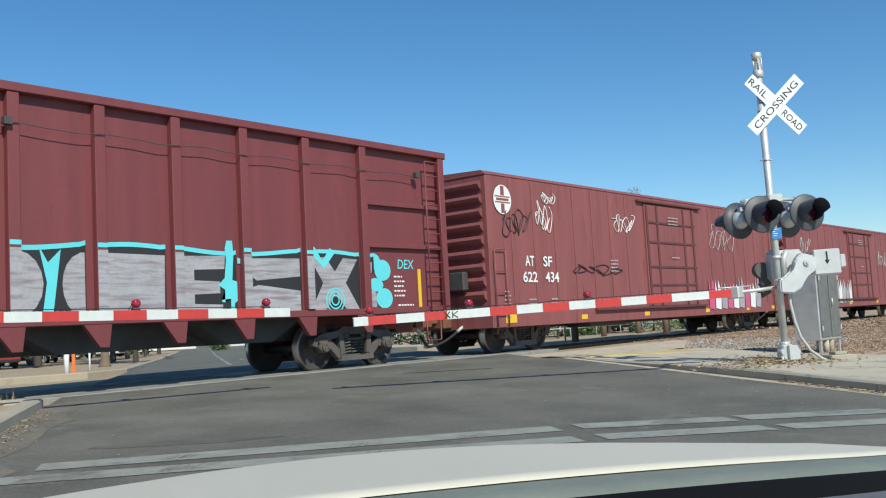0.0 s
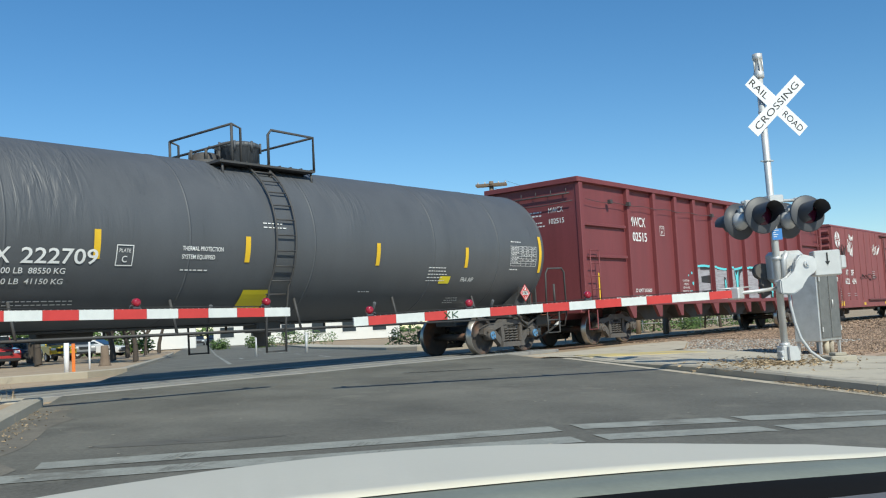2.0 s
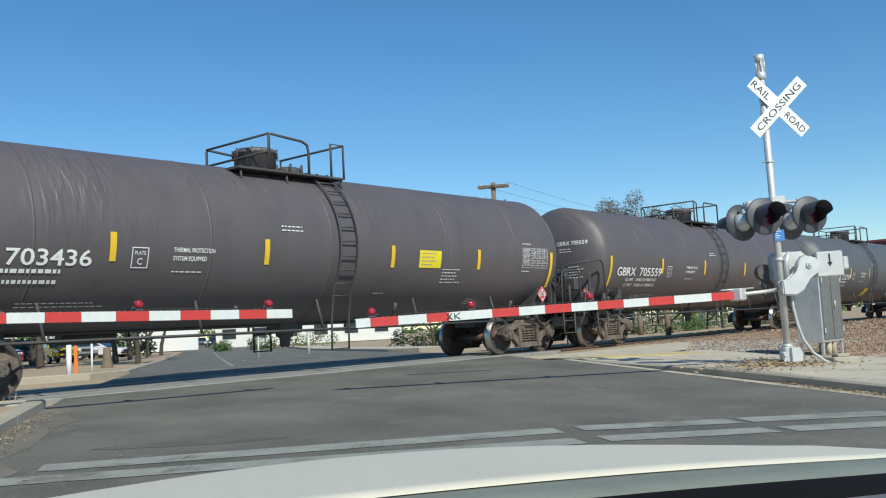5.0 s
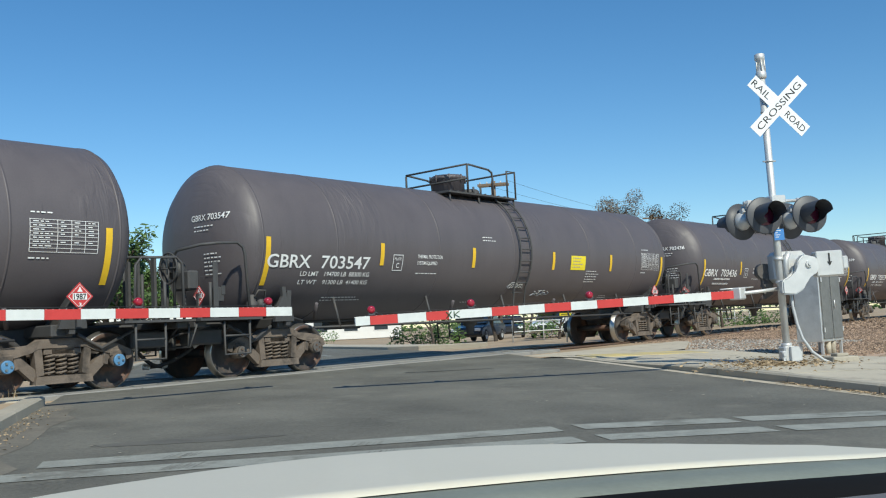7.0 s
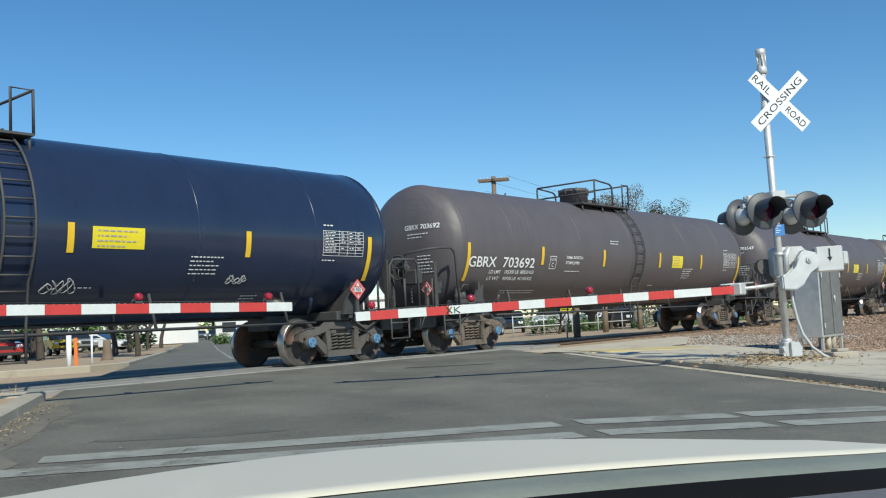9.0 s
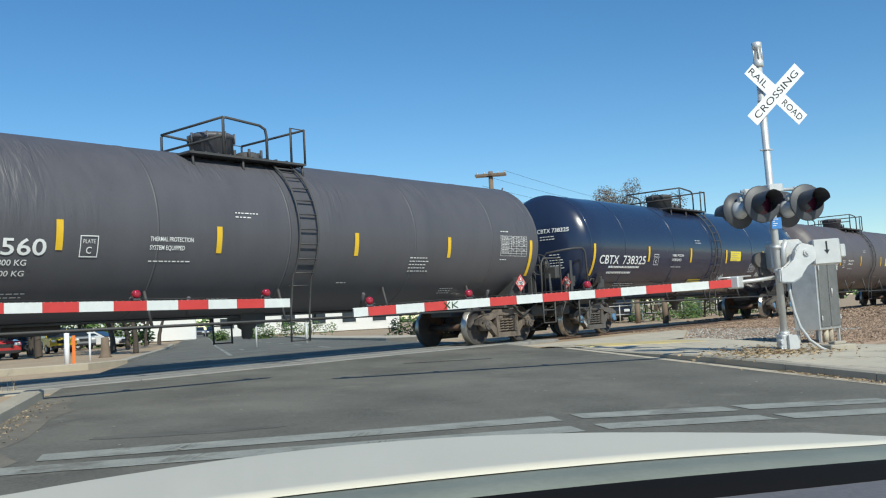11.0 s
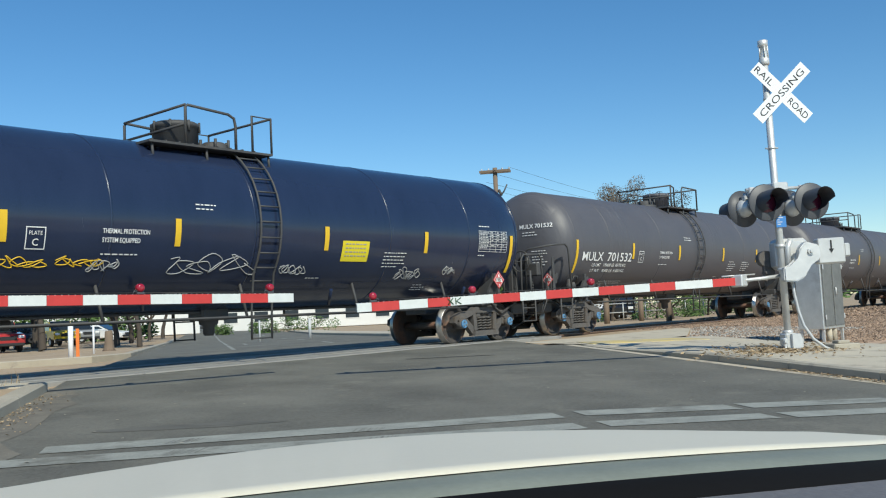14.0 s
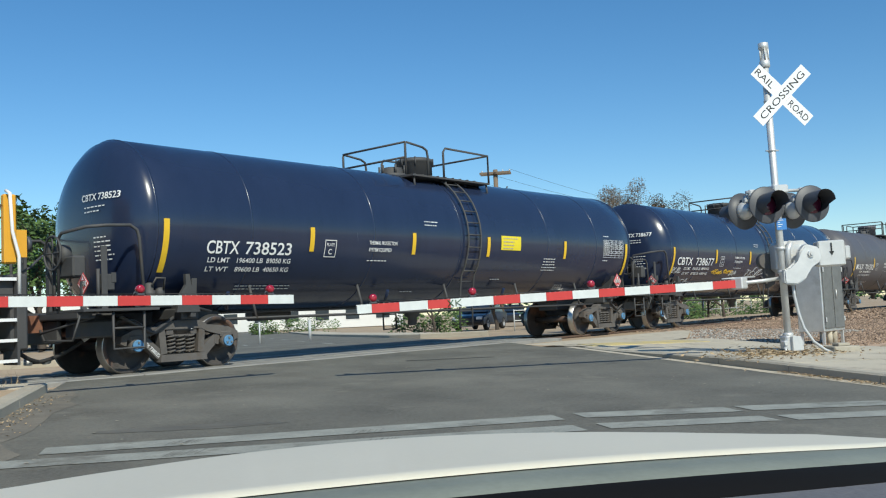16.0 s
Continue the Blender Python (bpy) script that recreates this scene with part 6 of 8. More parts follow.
    blob([(10.34, zb), (10.5, zb), (10.56, 1.6), (10.64, 2.2), (10.44, 2.0), (10.3, 2.25), (10.42, 1.7)], "graf_cyan", 0.012, "graffiti_outline", "turquoise sprayed wedge")
    bulbs = ((17.30, 2.14, 0.20, 0.17), (17.56, 1.96, 0.24, 0.22), (17.34, 1.66, 0.22, 0.14), (17.58, 1.38, 0.24, 0.21))
    for k, (a, z, ra, rz) in enumerate(bulbs):
        blob(curve(a, z, ra, rz, 0, 345, 16), "graf_cyan", 0.006 + 0.003 * k, "graffiti_fill", "turquoise sprayed bulb")
    blob([(17.11, 1.86), (17.11, 2.2), (17.3, 2.24), (17.3, 1.92)], "graf_black", 0.019, "graffiti_shadow", "black sprayed shading")
    blob([(17.11, 1.2), (17.34, 1.2), (17.34, 1.5), (17.11, 1.62)], "graf_fill", 0.019, "graffiti_fill", "grey sprayed letter fill")
    blob([(17.11, 1.9), (17.22, 1.9), (17.24, 2.12), (17.11, 2.12)], "graf_fill", 0.023, "graffiti_fill", "grey sprayed letter fill")
    blob([(15.56, 2.28), (15.7, 2.4), (15.9, 2.12), (16.1, 2.38), (16.24, 2.3), (15.94, 1.98)], "graf_cyan", 0.012, "graffiti_fill", "turquoise sprayed point")
    blob([(9.36, 1.42), (9.5, 1.45), (9.58, 1.7), (9.5, 1.92), (9.36, 1.95)], "graf_black", 0.012, "graffiti_shadow", "black sprayed counter")
    blob([(9.42, 1.52), (9.49, 1.56), (9.53, 1.7), (9.49, 1.84), (9.42, 1.86)], "graf_cyan", 0.016, "graffiti_fill", "turquoise sprayed patch")
    for a, z, r in ((6.86, 2.06, 0.05), (6.92, 1.72, 0.06), (6.78, 1.46, 0.04), (6.9, 1.36, 0.05), (6.94, 1.24, 0.07), (6.62, 1.98, 0.03)):
        blob(curve(a, z, r, r, 0, 330, 10), "graf_cyan", 0.004, "graffiti_fill", "turquoise sprayed dot")
    blob(curve(7.24, 2.08, 0.1, 0.2, 90, 270, 8) + curve(7.24, 1.62, 0.14, 0.2, 90, 270, 8) + curve(7.24, 1.3, 0.1, 0.13, 90, 270, 8), "graf_cyan", 0.012, "graffiti_outline", "turquoise sprayed scallops")
    b = bmesh.new()
    write(b, "DEX", 0.28, lambda a, c: Vector((18.02 + a + 0.12 * c, y0 - 0.006, 2.0 + c)), 0.5, 0, 0.01)
    part("graffiti_tag", b, "graf_cyan", car, "small turquoise tag")
    b = bmesh.new()
    for k in range(3):
        r = 0.08 + 0.07 * k
        for j in range(16):
            a0, a1 = j * 0.3927, (j + 1) * 0.3927
            b.faces.new([b.verts.new(Vector((16.2 + q * math.cos(a), y0 - 0.014, 1.36 + q * math.sin(a)))) for q, a in ((r, a0), (r + 0.03, a0), (r + 0.03, a1), (r, a1))])
    part("graffiti_tag", b, "graf_cyan", car, "turquoise spiral")
    for s, u in ((1, 0.0), (-1, L)):
        bm = bmesh.new()
        box(bm, min(u, u + s * 3.4), max(u, u + s * 3.4), -0.32, 0.32, 0.74, z0 + 0.02, bevel=0.02)
        box(bm, min(u, u + s * 0.2), max(u, u + s * 0.2), -1.45, 1.45, 0.9, z0, bevel=0.02)
        part("end_sill", bm, "maroon", car)
        truck(car, u + s * 2.5, False)
        coupler(car, u + s * 0.2, -s)
    bm = bmesh.new()
    box(bm, 3.0, L - 3.0, -0.35, 0.35, 0.62, z0, bevel=0.02)
    part("centre_sill", bm, "black", car, "dark centre sill")
    for k in range(4):
        bm = bmesh.new()
        u = 3.6 + 3.2 * k
        prism(bm, [(u, z0), (u + 2.6, z0), (u + 1.8, 0.62), (u + 0.8, 0.62)], 2.0, lambda a, b, d: Vector((a, -1.0 + d, b)))
        part("hopper_bottom", bm, "black", car, "dark sloping hopper bottom")
    return car


def box_car(x, length, top, marked, seed):
    L = length
    car = thing("box_car", "faded oxide red boxcar with ribbed end and graffiti tags" if marked else "faded oxide red boxcar behind the crossing signal", "boxcar", "train of freight cars")
    MOVERS.append((car, x))
    rng = random.Random(seed)
    z0, z1, sy = 0.95, top, 1.58
    bm = bmesh.new()
    box(bm, 0.0, L, -sy, sy, z0, z1 - 0.04, bevel=0.015)
    prism(bm, [(-sy - 0.02, z1 - 0.06), (sy + 0.02, z1 - 0.06), (sy - 0.1, z1 + 0.04), (0, z1 + 0.1), (-sy + 0.1, z1 + 0.04)], L + 0.04, lambda a, b, d: Vector((-0.02 + d, a, b)))
    part("body", bm, "oxide", car, "faded oxide red sheet body")
    bm = bmesh.new()
    box(bm, 0.0, L, -sy - 0.012, sy + 0.012, z0 - 0.32, z0 + 0.02, bevel=0.01)
    part("side_sill", bm, "oxide", car)
    def rib(bm):
        box(bm, -0.035, 0.035, -sy - 0.022, -sy + 0.01, z0 + 0.02, z1 - 0.1, bevel=0.006)
    k = 0
    u = 0.95
    while u < L - 0.4:
        if not (7.6 < u < 11.6):
            part("side_rib", stored(f"boxcar_rib_{top}", rib, "oxide"), None, car, at=pose(u, 0, 0))
        u += 0.95
    # ribbed end
    for e, s in ((0.0, -1), (L, 1)):
        for k in range(9):
            bm = bmesh.new()
            z = z0 + 0.35 + 0.33 * k
            prism(bm, [(0.0, z - 0.02), (0.09, z + 0.05), (0.12, z + 0.13), (0.07, z + 0.2), (0.0, z + 0.22)], 2.9, lambda a, b, d: Vector((e + s * a, -1.45 + d, b)))
            part("end_rib", bm, "oxide", car)
    # door with bars
    bm = bmesh.new()
    box(bm, 7.75, 11.15, -sy - 0.05, -sy + 0.005, z0 + 0.05, z1 - 0.28, bevel=0.012)
    door = part("door", bm, "oxide", car, "sliding door with steel bars")
    for u in (7.85, 8.5, 10.3, 10.95):
        bm = bmesh.new()
        box(bm, u - 0.05, u + 0.05, -sy - 0.085, -sy - 0.045, z0 + 0.07, z1 - 0.3, bevel=0.01)
        part("door_post", bm, "oxide_dark", door, "grimy dark door bar")
    for z in (1.6, 2.15, 2.9, 3.5):
        bm = bmesh.new()
        box(bm, 7.8, 11.1, -sy - 0.075, -sy - 0.045, z, z + 0.07, bevel=0.008)
        part("door_bar", bm, "oxide_dark", door, "grimy dark door bar")
    bm = bmesh.new()
    for z in (z0 - 0.02, z1 - 0.24):
        box(bm, 4.6 if z < 2 else 7.3, 11.6, -sy - 0.11, -sy - 0.0, z, z + 0.07, bevel=0.01)
    part("door_track", bm, "oxide_dark", car)
    for u, n, zt in ((0.12, 4, 2.5), (L - 0.6, 10, z1 - 0.3)):
        bm = bmesh.new()
        for a in (0, 0.44):
            tube(bm, [(u + a, -sy - 0.07, z0 - 0.3), (u + a, -sy - 0.07, zt)], 0.018, 6)
        for k in range(n):
            z = z0 + (zt - z0) * k / (n - 1)
            tube(bm, [(u, -sy - 0.07, z), (u + 0.44, -sy - 0.07, z)], 0.015, 6)
        part("ladder", bm, "oxide", car)
    for u in (0.5, 3.9, 7.4, 11.6, 15.0, L - 0.8):
        bm = bmesh.new()
        sheet(bm, u, u + (0.45 if u < 1 else 0.3), z0 - 0.22, z0 - 0.02 if u < 1 else z0 - 0.1, lambda a, b: Vector((a, -sy - 0.016, b)))
        part("reflective_strip", bm, "yellow", car)
    place = lambda u, z: (lambda a, b: Vector((u + a, -sy - 0.026, z + b)))
    if marked:
        bm = bmesh.new()
        write(bm, "AT", 0.36, place(1.42, 2.12), 0.4, 0, 0.02)
        write(bm, "SF", 0.36, place(2.22, 2.12), 0.4, 0, 0.02)
        write(bm, "622", 0.36, place(1.3, 1.72), 0.62, 0, 0.02)
        write(bm, "434", 0.36, place(2.28, 1.72), 0.62, 0, 0.02)
        part("reporting_mark", bm, "white", car, "large white reporting mark")
        bm = bmesh.new()
        for j in range(24):
            a0, a1 = j * math.tau / 24, (j + 1) * math.tau / 24
            bm.faces.new([bm.verts.new(place(0.62, 3.72)(q * math.cos(a), q * math.sin(a))) for q, a in ((0.0, a0), (0.36, a0), (0.36, a1))])
        part("round_emblem", bm, "white", car, "round white emblem with a dark cross")
        bm = bmesh.new()
        q = lambda a, b: place(0.62, 3.72)(a, b) + Vector((0, -0.004, 0))
        sheet(bm, -0.07, 0.07, 0.1, 0.33, q)
        sheet(bm, -0.07, 0.07, -0.33, -0.1, q)
        sheet(bm, -0.3, 0.3, 0.055, 0.085, q)
        sheet(bm, -0.3, 0.3, -0.085, -0.055, q)
        sheet(bm, -0.25, 0.25, -0.03, 0.03, q)
        part("emblem_cross", bm, "oxide", car)
    for u, z, wd, rows in ((0.5, 1.5, 0.3, 7), (1.5, 1.3, 0.4, 2), (2.5, 1.3, 0.5, 2), (9.2, 3.75, 0.7, 3), (9.3, 2.5, 0.6, 1), (5.6, 2.35, 0.5, 4)):
        bm = bmesh.new()
        bars(bm, 0, 0, wd, rows, place(u, z) if not 7.6 < u < 11.5 else (lambda a, b, u=u, z=z: Vector((u + a, -sy - 0.09, z + b))), rng, 0.05, 0.1)
        part("stencil_notice", bm, "faded", car)
    tags = [(2.0, 3.0, 0.7, 0.9, "white"), (2.3, 3.75, 0.6, 0.3, "white"), (0.6, 2.85, 1.1, 0.7, "graf_black"), (5.9, 3.15, 1.2, 0.7, "white"), (3.6, 1.9, 2.6, 0.35, "graf_black"), (12.3, 2.8, 1.9, 0.9, "faded")] if marked else [(1.5, 3.0, 1.2, 0.8, "faded"), (4.5, 1.4, 1.2, 1.0, "faded"), (12.5, 2.6, 1.5, 0.8, "faded")]
    for u, z, w_, h_, colour in tags:
        bm = bmesh.new()
        squiggle(bm, u, z, w_, h_, rng, lambda a, b: Vector((a, -sy - 0.02, b)), 0.012, 7)
        part("sprayed_tag", bm, colour, car, "scribbled spray-paint tag")
    for k in range(9):
        u = (11.9 if marked else 3.4) + 0.5 * k
        bm = bmesh.new()
        h_ = rng.uniform(0.8, 1.2)
        poly = [(u, 0.85), (u + 0.42, 0.8), (u + 0.5, 0.85 + h_ * 0.6), (u + 0.3, 0.85 + h_), (u + 0.2, 0.85 + h_ * 0.5), (u + 0.05, 0.85 + h_)]
        prism(bm, poly, 0.002, lambda a, b, d: Vector((a, -sy - 0.03 - d, b)))
        part("graffiti_fill", bm, ["graf_pink", "white", "graf_grey"][k % 3] if marked else ["faded", "graf_grey", "white"][k % 3], car, "sprayed letter shape")
    for s, u in ((1, 0.0), (-1, L)):
        bm = bmesh.new()
        box(bm, min(u, u + s * 3.4), max(u, u + s * 3.4), -0.32, 0.32, 0.6, z0, bevel=0.02)
        part("end_sill", bm, "black", car)
        truck(car, u + s * 1.95, False)
        coupler(car, u + s * 0.1, -s)
    bm = bmesh.new()
    box(bm, 3.0, L - 3.0, -0.3, 0.3, 0.55, z0, bevel=0.02)
    box(bm, 5, 7, -1.2, -0.4, 0.5, 0.9, bevel=0.03)
    part("underframe", bm, "black", car, "dark centre sill and brake gear")
    if marked:
        bm = bmesh.new()
        box(bm, -0.3, -0.1, -1.0, -0.55, 1.55, 2.0, bevel=0.03)
        lathe(bm, [(-0.16, 0.2), (-0.14, 0.26), (-0.12, 0.2)], 18, 0, "x", (-0.2, -0.3, 2.1))
        part("hand_brake", bm, "black", car, "dark hand brake gear")
    return car


def locomotive(x_right):
    """Only its leading deck shows: steps, posts, lamp and rails; x_right is its coupling face."""
    car = thing("locomotive", "black and yellow locomotive with white handrails and steps", "locomotive", "train of freight cars")
    MOVERS.append((car, x_right))
    bm = bmesh.new()
    box(bm, -20, -0.9, -1.5, 1.5, 1.25, 1.55, bevel=0.02)
    box(bm, -1.0, -0.75, -1.5, 1.5, 0.5, 1.6, bevel=0.03)
    part("frame", bm, "black", car, "black deck and pilot plate")
    bm = bmesh.new()
    box(bm, -19, -3.2, -0.95, 0.95, 1.55, 4.2, bevel=0.08)
    box(bm, -6.6, -3.6, -1.5, 1.5, 1.55, 4.6, bevel=0.08)
    part("hood", bm, "loco_yellow", car, "yellow hood and cab")
    for k in range(5):
        bm = bmesh.new()
        z = 0.35 + 0.29 * k
        box(bm, -1.75, -0.95, -1.58, -1.2, z, z + 0.03)
        box(bm, -1.75, -0.95, -1.6, -1.575, z - 0.01, z + 0.035, 1)
        part("step", bm, ["black", "white"], car, "black step with white edge")
    bm = bmesh.new()
    box(bm, -0.96, -0.92, -1.6, -1.15, 0.3, 1.6)
    part("step_side", bm, "black", car)
    bm = bmesh.new()
    box(bm, -1.8, -1.76, -1.6, -1.15, 0.3, 1.6)
    part("step_side", bm, "black", car)
    for u in (-1.0, -1.45):
        bm = bmesh.new()
        box(bm, u - 0.09, u + 0.09, -1.52, -1.40, 1.75, 2.75, bevel=0.02)
        part("gate_post", bm, "loco_yellow", car, "yellow post")
    bm = bmesh.new()
    tube(bm, [(-0.93, -1.62, 1.3), (-0.93, -1.62, 1.85), (-1.02, -1.62, 2.2), (-1.05, -1.62, 2.75), (-1.05, -1.5, 2.8)], 0.025, 8)
    tube(bm, [(-1.85, -1.62, 1.3), (-1.85, -1.62, 2.7)], 0.025, 8)
    part("handrail", bm, "white", car, "white tube handrail")
    bm = bmesh.new()
    tube(bm, [(-0.70, -1.3, 2.05), (-0.64, -1.3, 2.05)], 0.12, 16)
    box(bm, -0.9, -0.72, -1.42, -1.18, 1.85, 2.25, 1)
    part("marker_lamp", bm, ["signal_black", "loco_yellow"], car, "round marker lamp on a yellow bracket")
    bm = bmesh.new()
    pts = [(-1.1 - 0.35 * k / 6, -1.45, 2.6 - 0.25 * math.sin(math.pi * k / 6)) for k in range(7)]
    tube(bm, pts, 0.014, 5)
    tube(bm, [(-0.72, -1.2, 1.62), (-0.5, -1.1, 1.75), (-0.3, -1.0, 1.9)], 0.02, 6)
    part("safety_chain", bm, "black", car)
    coupler(car, -0.85, 1)
    for u in (-3.2, -16.5):
        truck(car, u, False)
    return car


COUPLINGS = [-4.97, 13.20, 31.62, 50.11, 68.66, 87.10, 105.50, 123.90, 142.30, 160.70, 178.85]


def build_train():
    cars = [("tank_navy", "CBTX", "738523", 1, "wide", "1202"), ("tank_navy", "CBTX", "738677", 0, "lowright", "1987"), ("tank_grey", "MULX", "701532", 1, "", "1987"),
            ("tank_grey", "GBRX", "705560", 0, "", "1987"), ("tank_navy", "CBTX", "738325", 2, "both", "1987"), ("tank_brown", "GBRX", "703692", 2, "right", "1987"),
            ("tank_brown", "GBRX", "703547", 2, "right", "1987"), ("tank_brown", "GBRX", "703436", 2, "right", "1987"), ("tank_brown", "GBRX", "705559", 1, "", "1987"), ("tank_slate", "GATX", "222709", 3, "", "1987")]
    for k, (paint, mark, number, style, panel, un) in enumerate(cars):
        x0, x1 = COUPLINGS[k], COUPLINGS[k + 1]
        car = tank_car(x0, round(x1 - x0, 2), paint, mark, number, style, 100 + k, paint == "tank_navy" or number in ("701532", "703692", "222709"), panel, un)
        if number == "738677":
            tank_tags(car, [(7.5, 1.62, 1.7, 0.4), (2.2, 1.30, 1.0, 0.4), (9.9, 1.6, 0.6, 0.25), (13.1, 1.5, 0.7, 0.3), (14.6, 1.6, 0.4, 0.25), (6.1, 1.65, 0.5, 0.25), (1.6, 1.72, 0.6, 0.22)], "faded", 5)
            tank_tags(car, [(4.6, 1.70, 0.8, 0.2), (5.6, 1.72, 0.7, 0.18)], "yellow", 6)
        elif number == "738325":
            tank_tags(car, [(10.1, 1.45, 0.5, 0.35), (13.4, 1.6, 0.4, 0.2)], "faded", 8)
        elif number in ("703547",):
            tank_tags(car, [(9.2, 1.6, 0.6, 0.2), (10.4, 1.4, 0.7, 0.2)], "faded", 9)
    hopper_car(179.45, 19.6)
    box_car(200.55, 18.2, 4.36, True, 21)
    box_car(220.1, 18.2, 4.30, False, 22)
    locomotive(COUPLINGS[0])


# ---- across the tracks ----
def leaves(bm, centre, radius, count, size, rng, mat=1):
    """A ragged clump of small leaves."""
    for _ in range(count):
        d = Vector((rng.gauss(0, 1), rng.gauss(0, 1), rng.gauss(0, 1))).normalized()
        p = centre + d * radius * rng.uniform(0.25, 1.0) ** 0.6
        a = Vector((rng.gauss(0, 1), rng.gauss(0, 1), rng.gauss(0, 0.6))).normalized()
        b = a.orthogonal().normalized()
        s = size * rng.uniform(0.6, 1.3)
        f = bm.faces.new([bm.verts.new(q) for q in (p - a * s, p - b * s * 0.5, p + a * s, p + b * s * 0.5)])
        f.material_index = mat


def tree_meshes(key, height, spread, dense, leaf_size, rng, low=0.35):
    wood, crown = bmesh.new(), bmesh.new()
    tips = []
    def limb(p, d, length, r, depth):
        pts, q = [p], p
        for k in range(4):
            d = (d + Vector((rng.gauss(0, 0.14), rng.gauss(0, 0.14), 0.05))).normalized()
            q = q + d * length / 4
            pts.append(q)
        for k in range(4):
            f0, f1 = 1 - 0.16 * k, 1 - 0.16 * (k + 1)
            a, b = ring(pts[k], pts[k + 1] - pts[k], r * f0, 6), ring(pts[k + 1], pts[k + 1] - pts[k], r * f1, 6)
            va, vb = [wood.verts.new(v) for v in a], [wood.verts.new(v) for v in b]
            for i in range(6):
                wood.faces.new((va[i], va[(i + 1) % 6], vb[(i + 1) % 6], vb[i])).smooth = True
        if depth == 0:
            tips.append(q)
            tips.append(pts[2])
            return
        for k in range(rng.randint(3, 4)):
            at = pts[rng.randint(2, 4)]
            out = Vector((rng.gauss(0, 1), rng.gauss(0, 1), rng.uniform(0.1, 0.9))).normalized()
            limb(at, (d * 0.5 + out * spread).normalized(), length * rng.uniform(0.55, 0.75), r * 0.55, depth - 1)
    limb(Vector((0, 0, 0)), Vector((0, 0, 1)), height * low, height * 0.0145, 3)
    top = max(t.z for t in tips)
    k = height / top
    for v in wood.verts:
        v.co *= k
    mean = sum(tips, Vector()) / len(tips)
    for v in wood.verts:
        v.co -= Vector((mean.x, mean.y, 0)) * k * (v.co.z / height)
    tips = [t - Vector((mean.x, mean.y, 0)) * (t.z * k / height) for t in tips]
    for t in tips:
        leaves(crown, t * k, height * rng.uniform(0.06, 0.11), dense, leaf_size, rng, 0)
    return wood, crown


def tree(name, at, scale, kind, label, group=""):
    """kind: a key in KINDS."""
    t = thing(name, label, "tree", group, at=at @ Matrix.Scale(scale, 4))
    if "wood_" + kind not in STORE:
        height, spread_, dense, size, leaf, low, seed = KINDS[kind]
        w, c = tree_meshes(kind, height, spread_, dense, size, random.Random(seed), low)
        STORE["wood_" + kind], STORE["crown_" + kind] = mesh_of(w, "trunk", "bark"), mesh_of(c, "crown", leaf)
    part("trunk", STORE["wood_" + kind], None, t)
    part("crown", STORE["crown_" + kind], None, t)
    return t


KINDS = {"green": (8.0, 0.9, 30, 0.16, "leaf", 0.32, 3), "green_wide": (7.5, 1.2, 34, 0.17, "leaf", 0.26, 8), "autumn": (9.5, 0.75, 230, 0.062, "leaf_dry", 0.38, 5), "autumn_thin": (8.5, 0.7, 170, 0.06, "leaf_dry", 0.4, 12)}


def bush(at, sx, sy, sz, seed, label="dense green hedge bush"):
    rng = random.Random(seed)
    bm = bmesh.new()
    for _ in range(26):
        c = Vector((rng.uniform(-sx, sx), rng.uniform(-sy, sy), rng.uniform(0.1, sz * 0.85)))
        leaves(bm, c, 0.45, 45, 0.09, rng, 0)
    for _ in range(8):
        tube(bm, [(rng.uniform(-sx, sx) * 0.4, rng.uniform(-sy, sy) * 0.4, -0.1), (rng.uniform(-sx, sx), rng.uniform(-sy, sy), sz * 0.6)], 0.02, 5, 1)
    single("bush", bm, ["leaf", "bark"], label, "bush", at=at)


def hedge(at, half, height, seed):
    """A long ragged row of dark shrubs."""
    rng = random.Random(seed)
    bm = bmesh.new()
    for k in range(70):
        c = Vector((half * (2 * k / 69 - 1), rng.uniform(-0.8, 0.8), height * rng.uniform(0.1, 0.95)))
        leaves(bm, c, rng.uniform(0.6, 1.0), 45, 0.2, rng, 0)
    for k in range(10):
        x = half * (2 * k / 9 - 1)
        tube(bm, [(x, 0, -0.1), (x + rng.uniform(-0.4, 0.4), 0, height * 0.8)], 0.05, 5, 1)
    single("hedge", bm, ["leaf", "bark"], "tall dark green hedge behind the parked vehicles", "hedge", at=at)


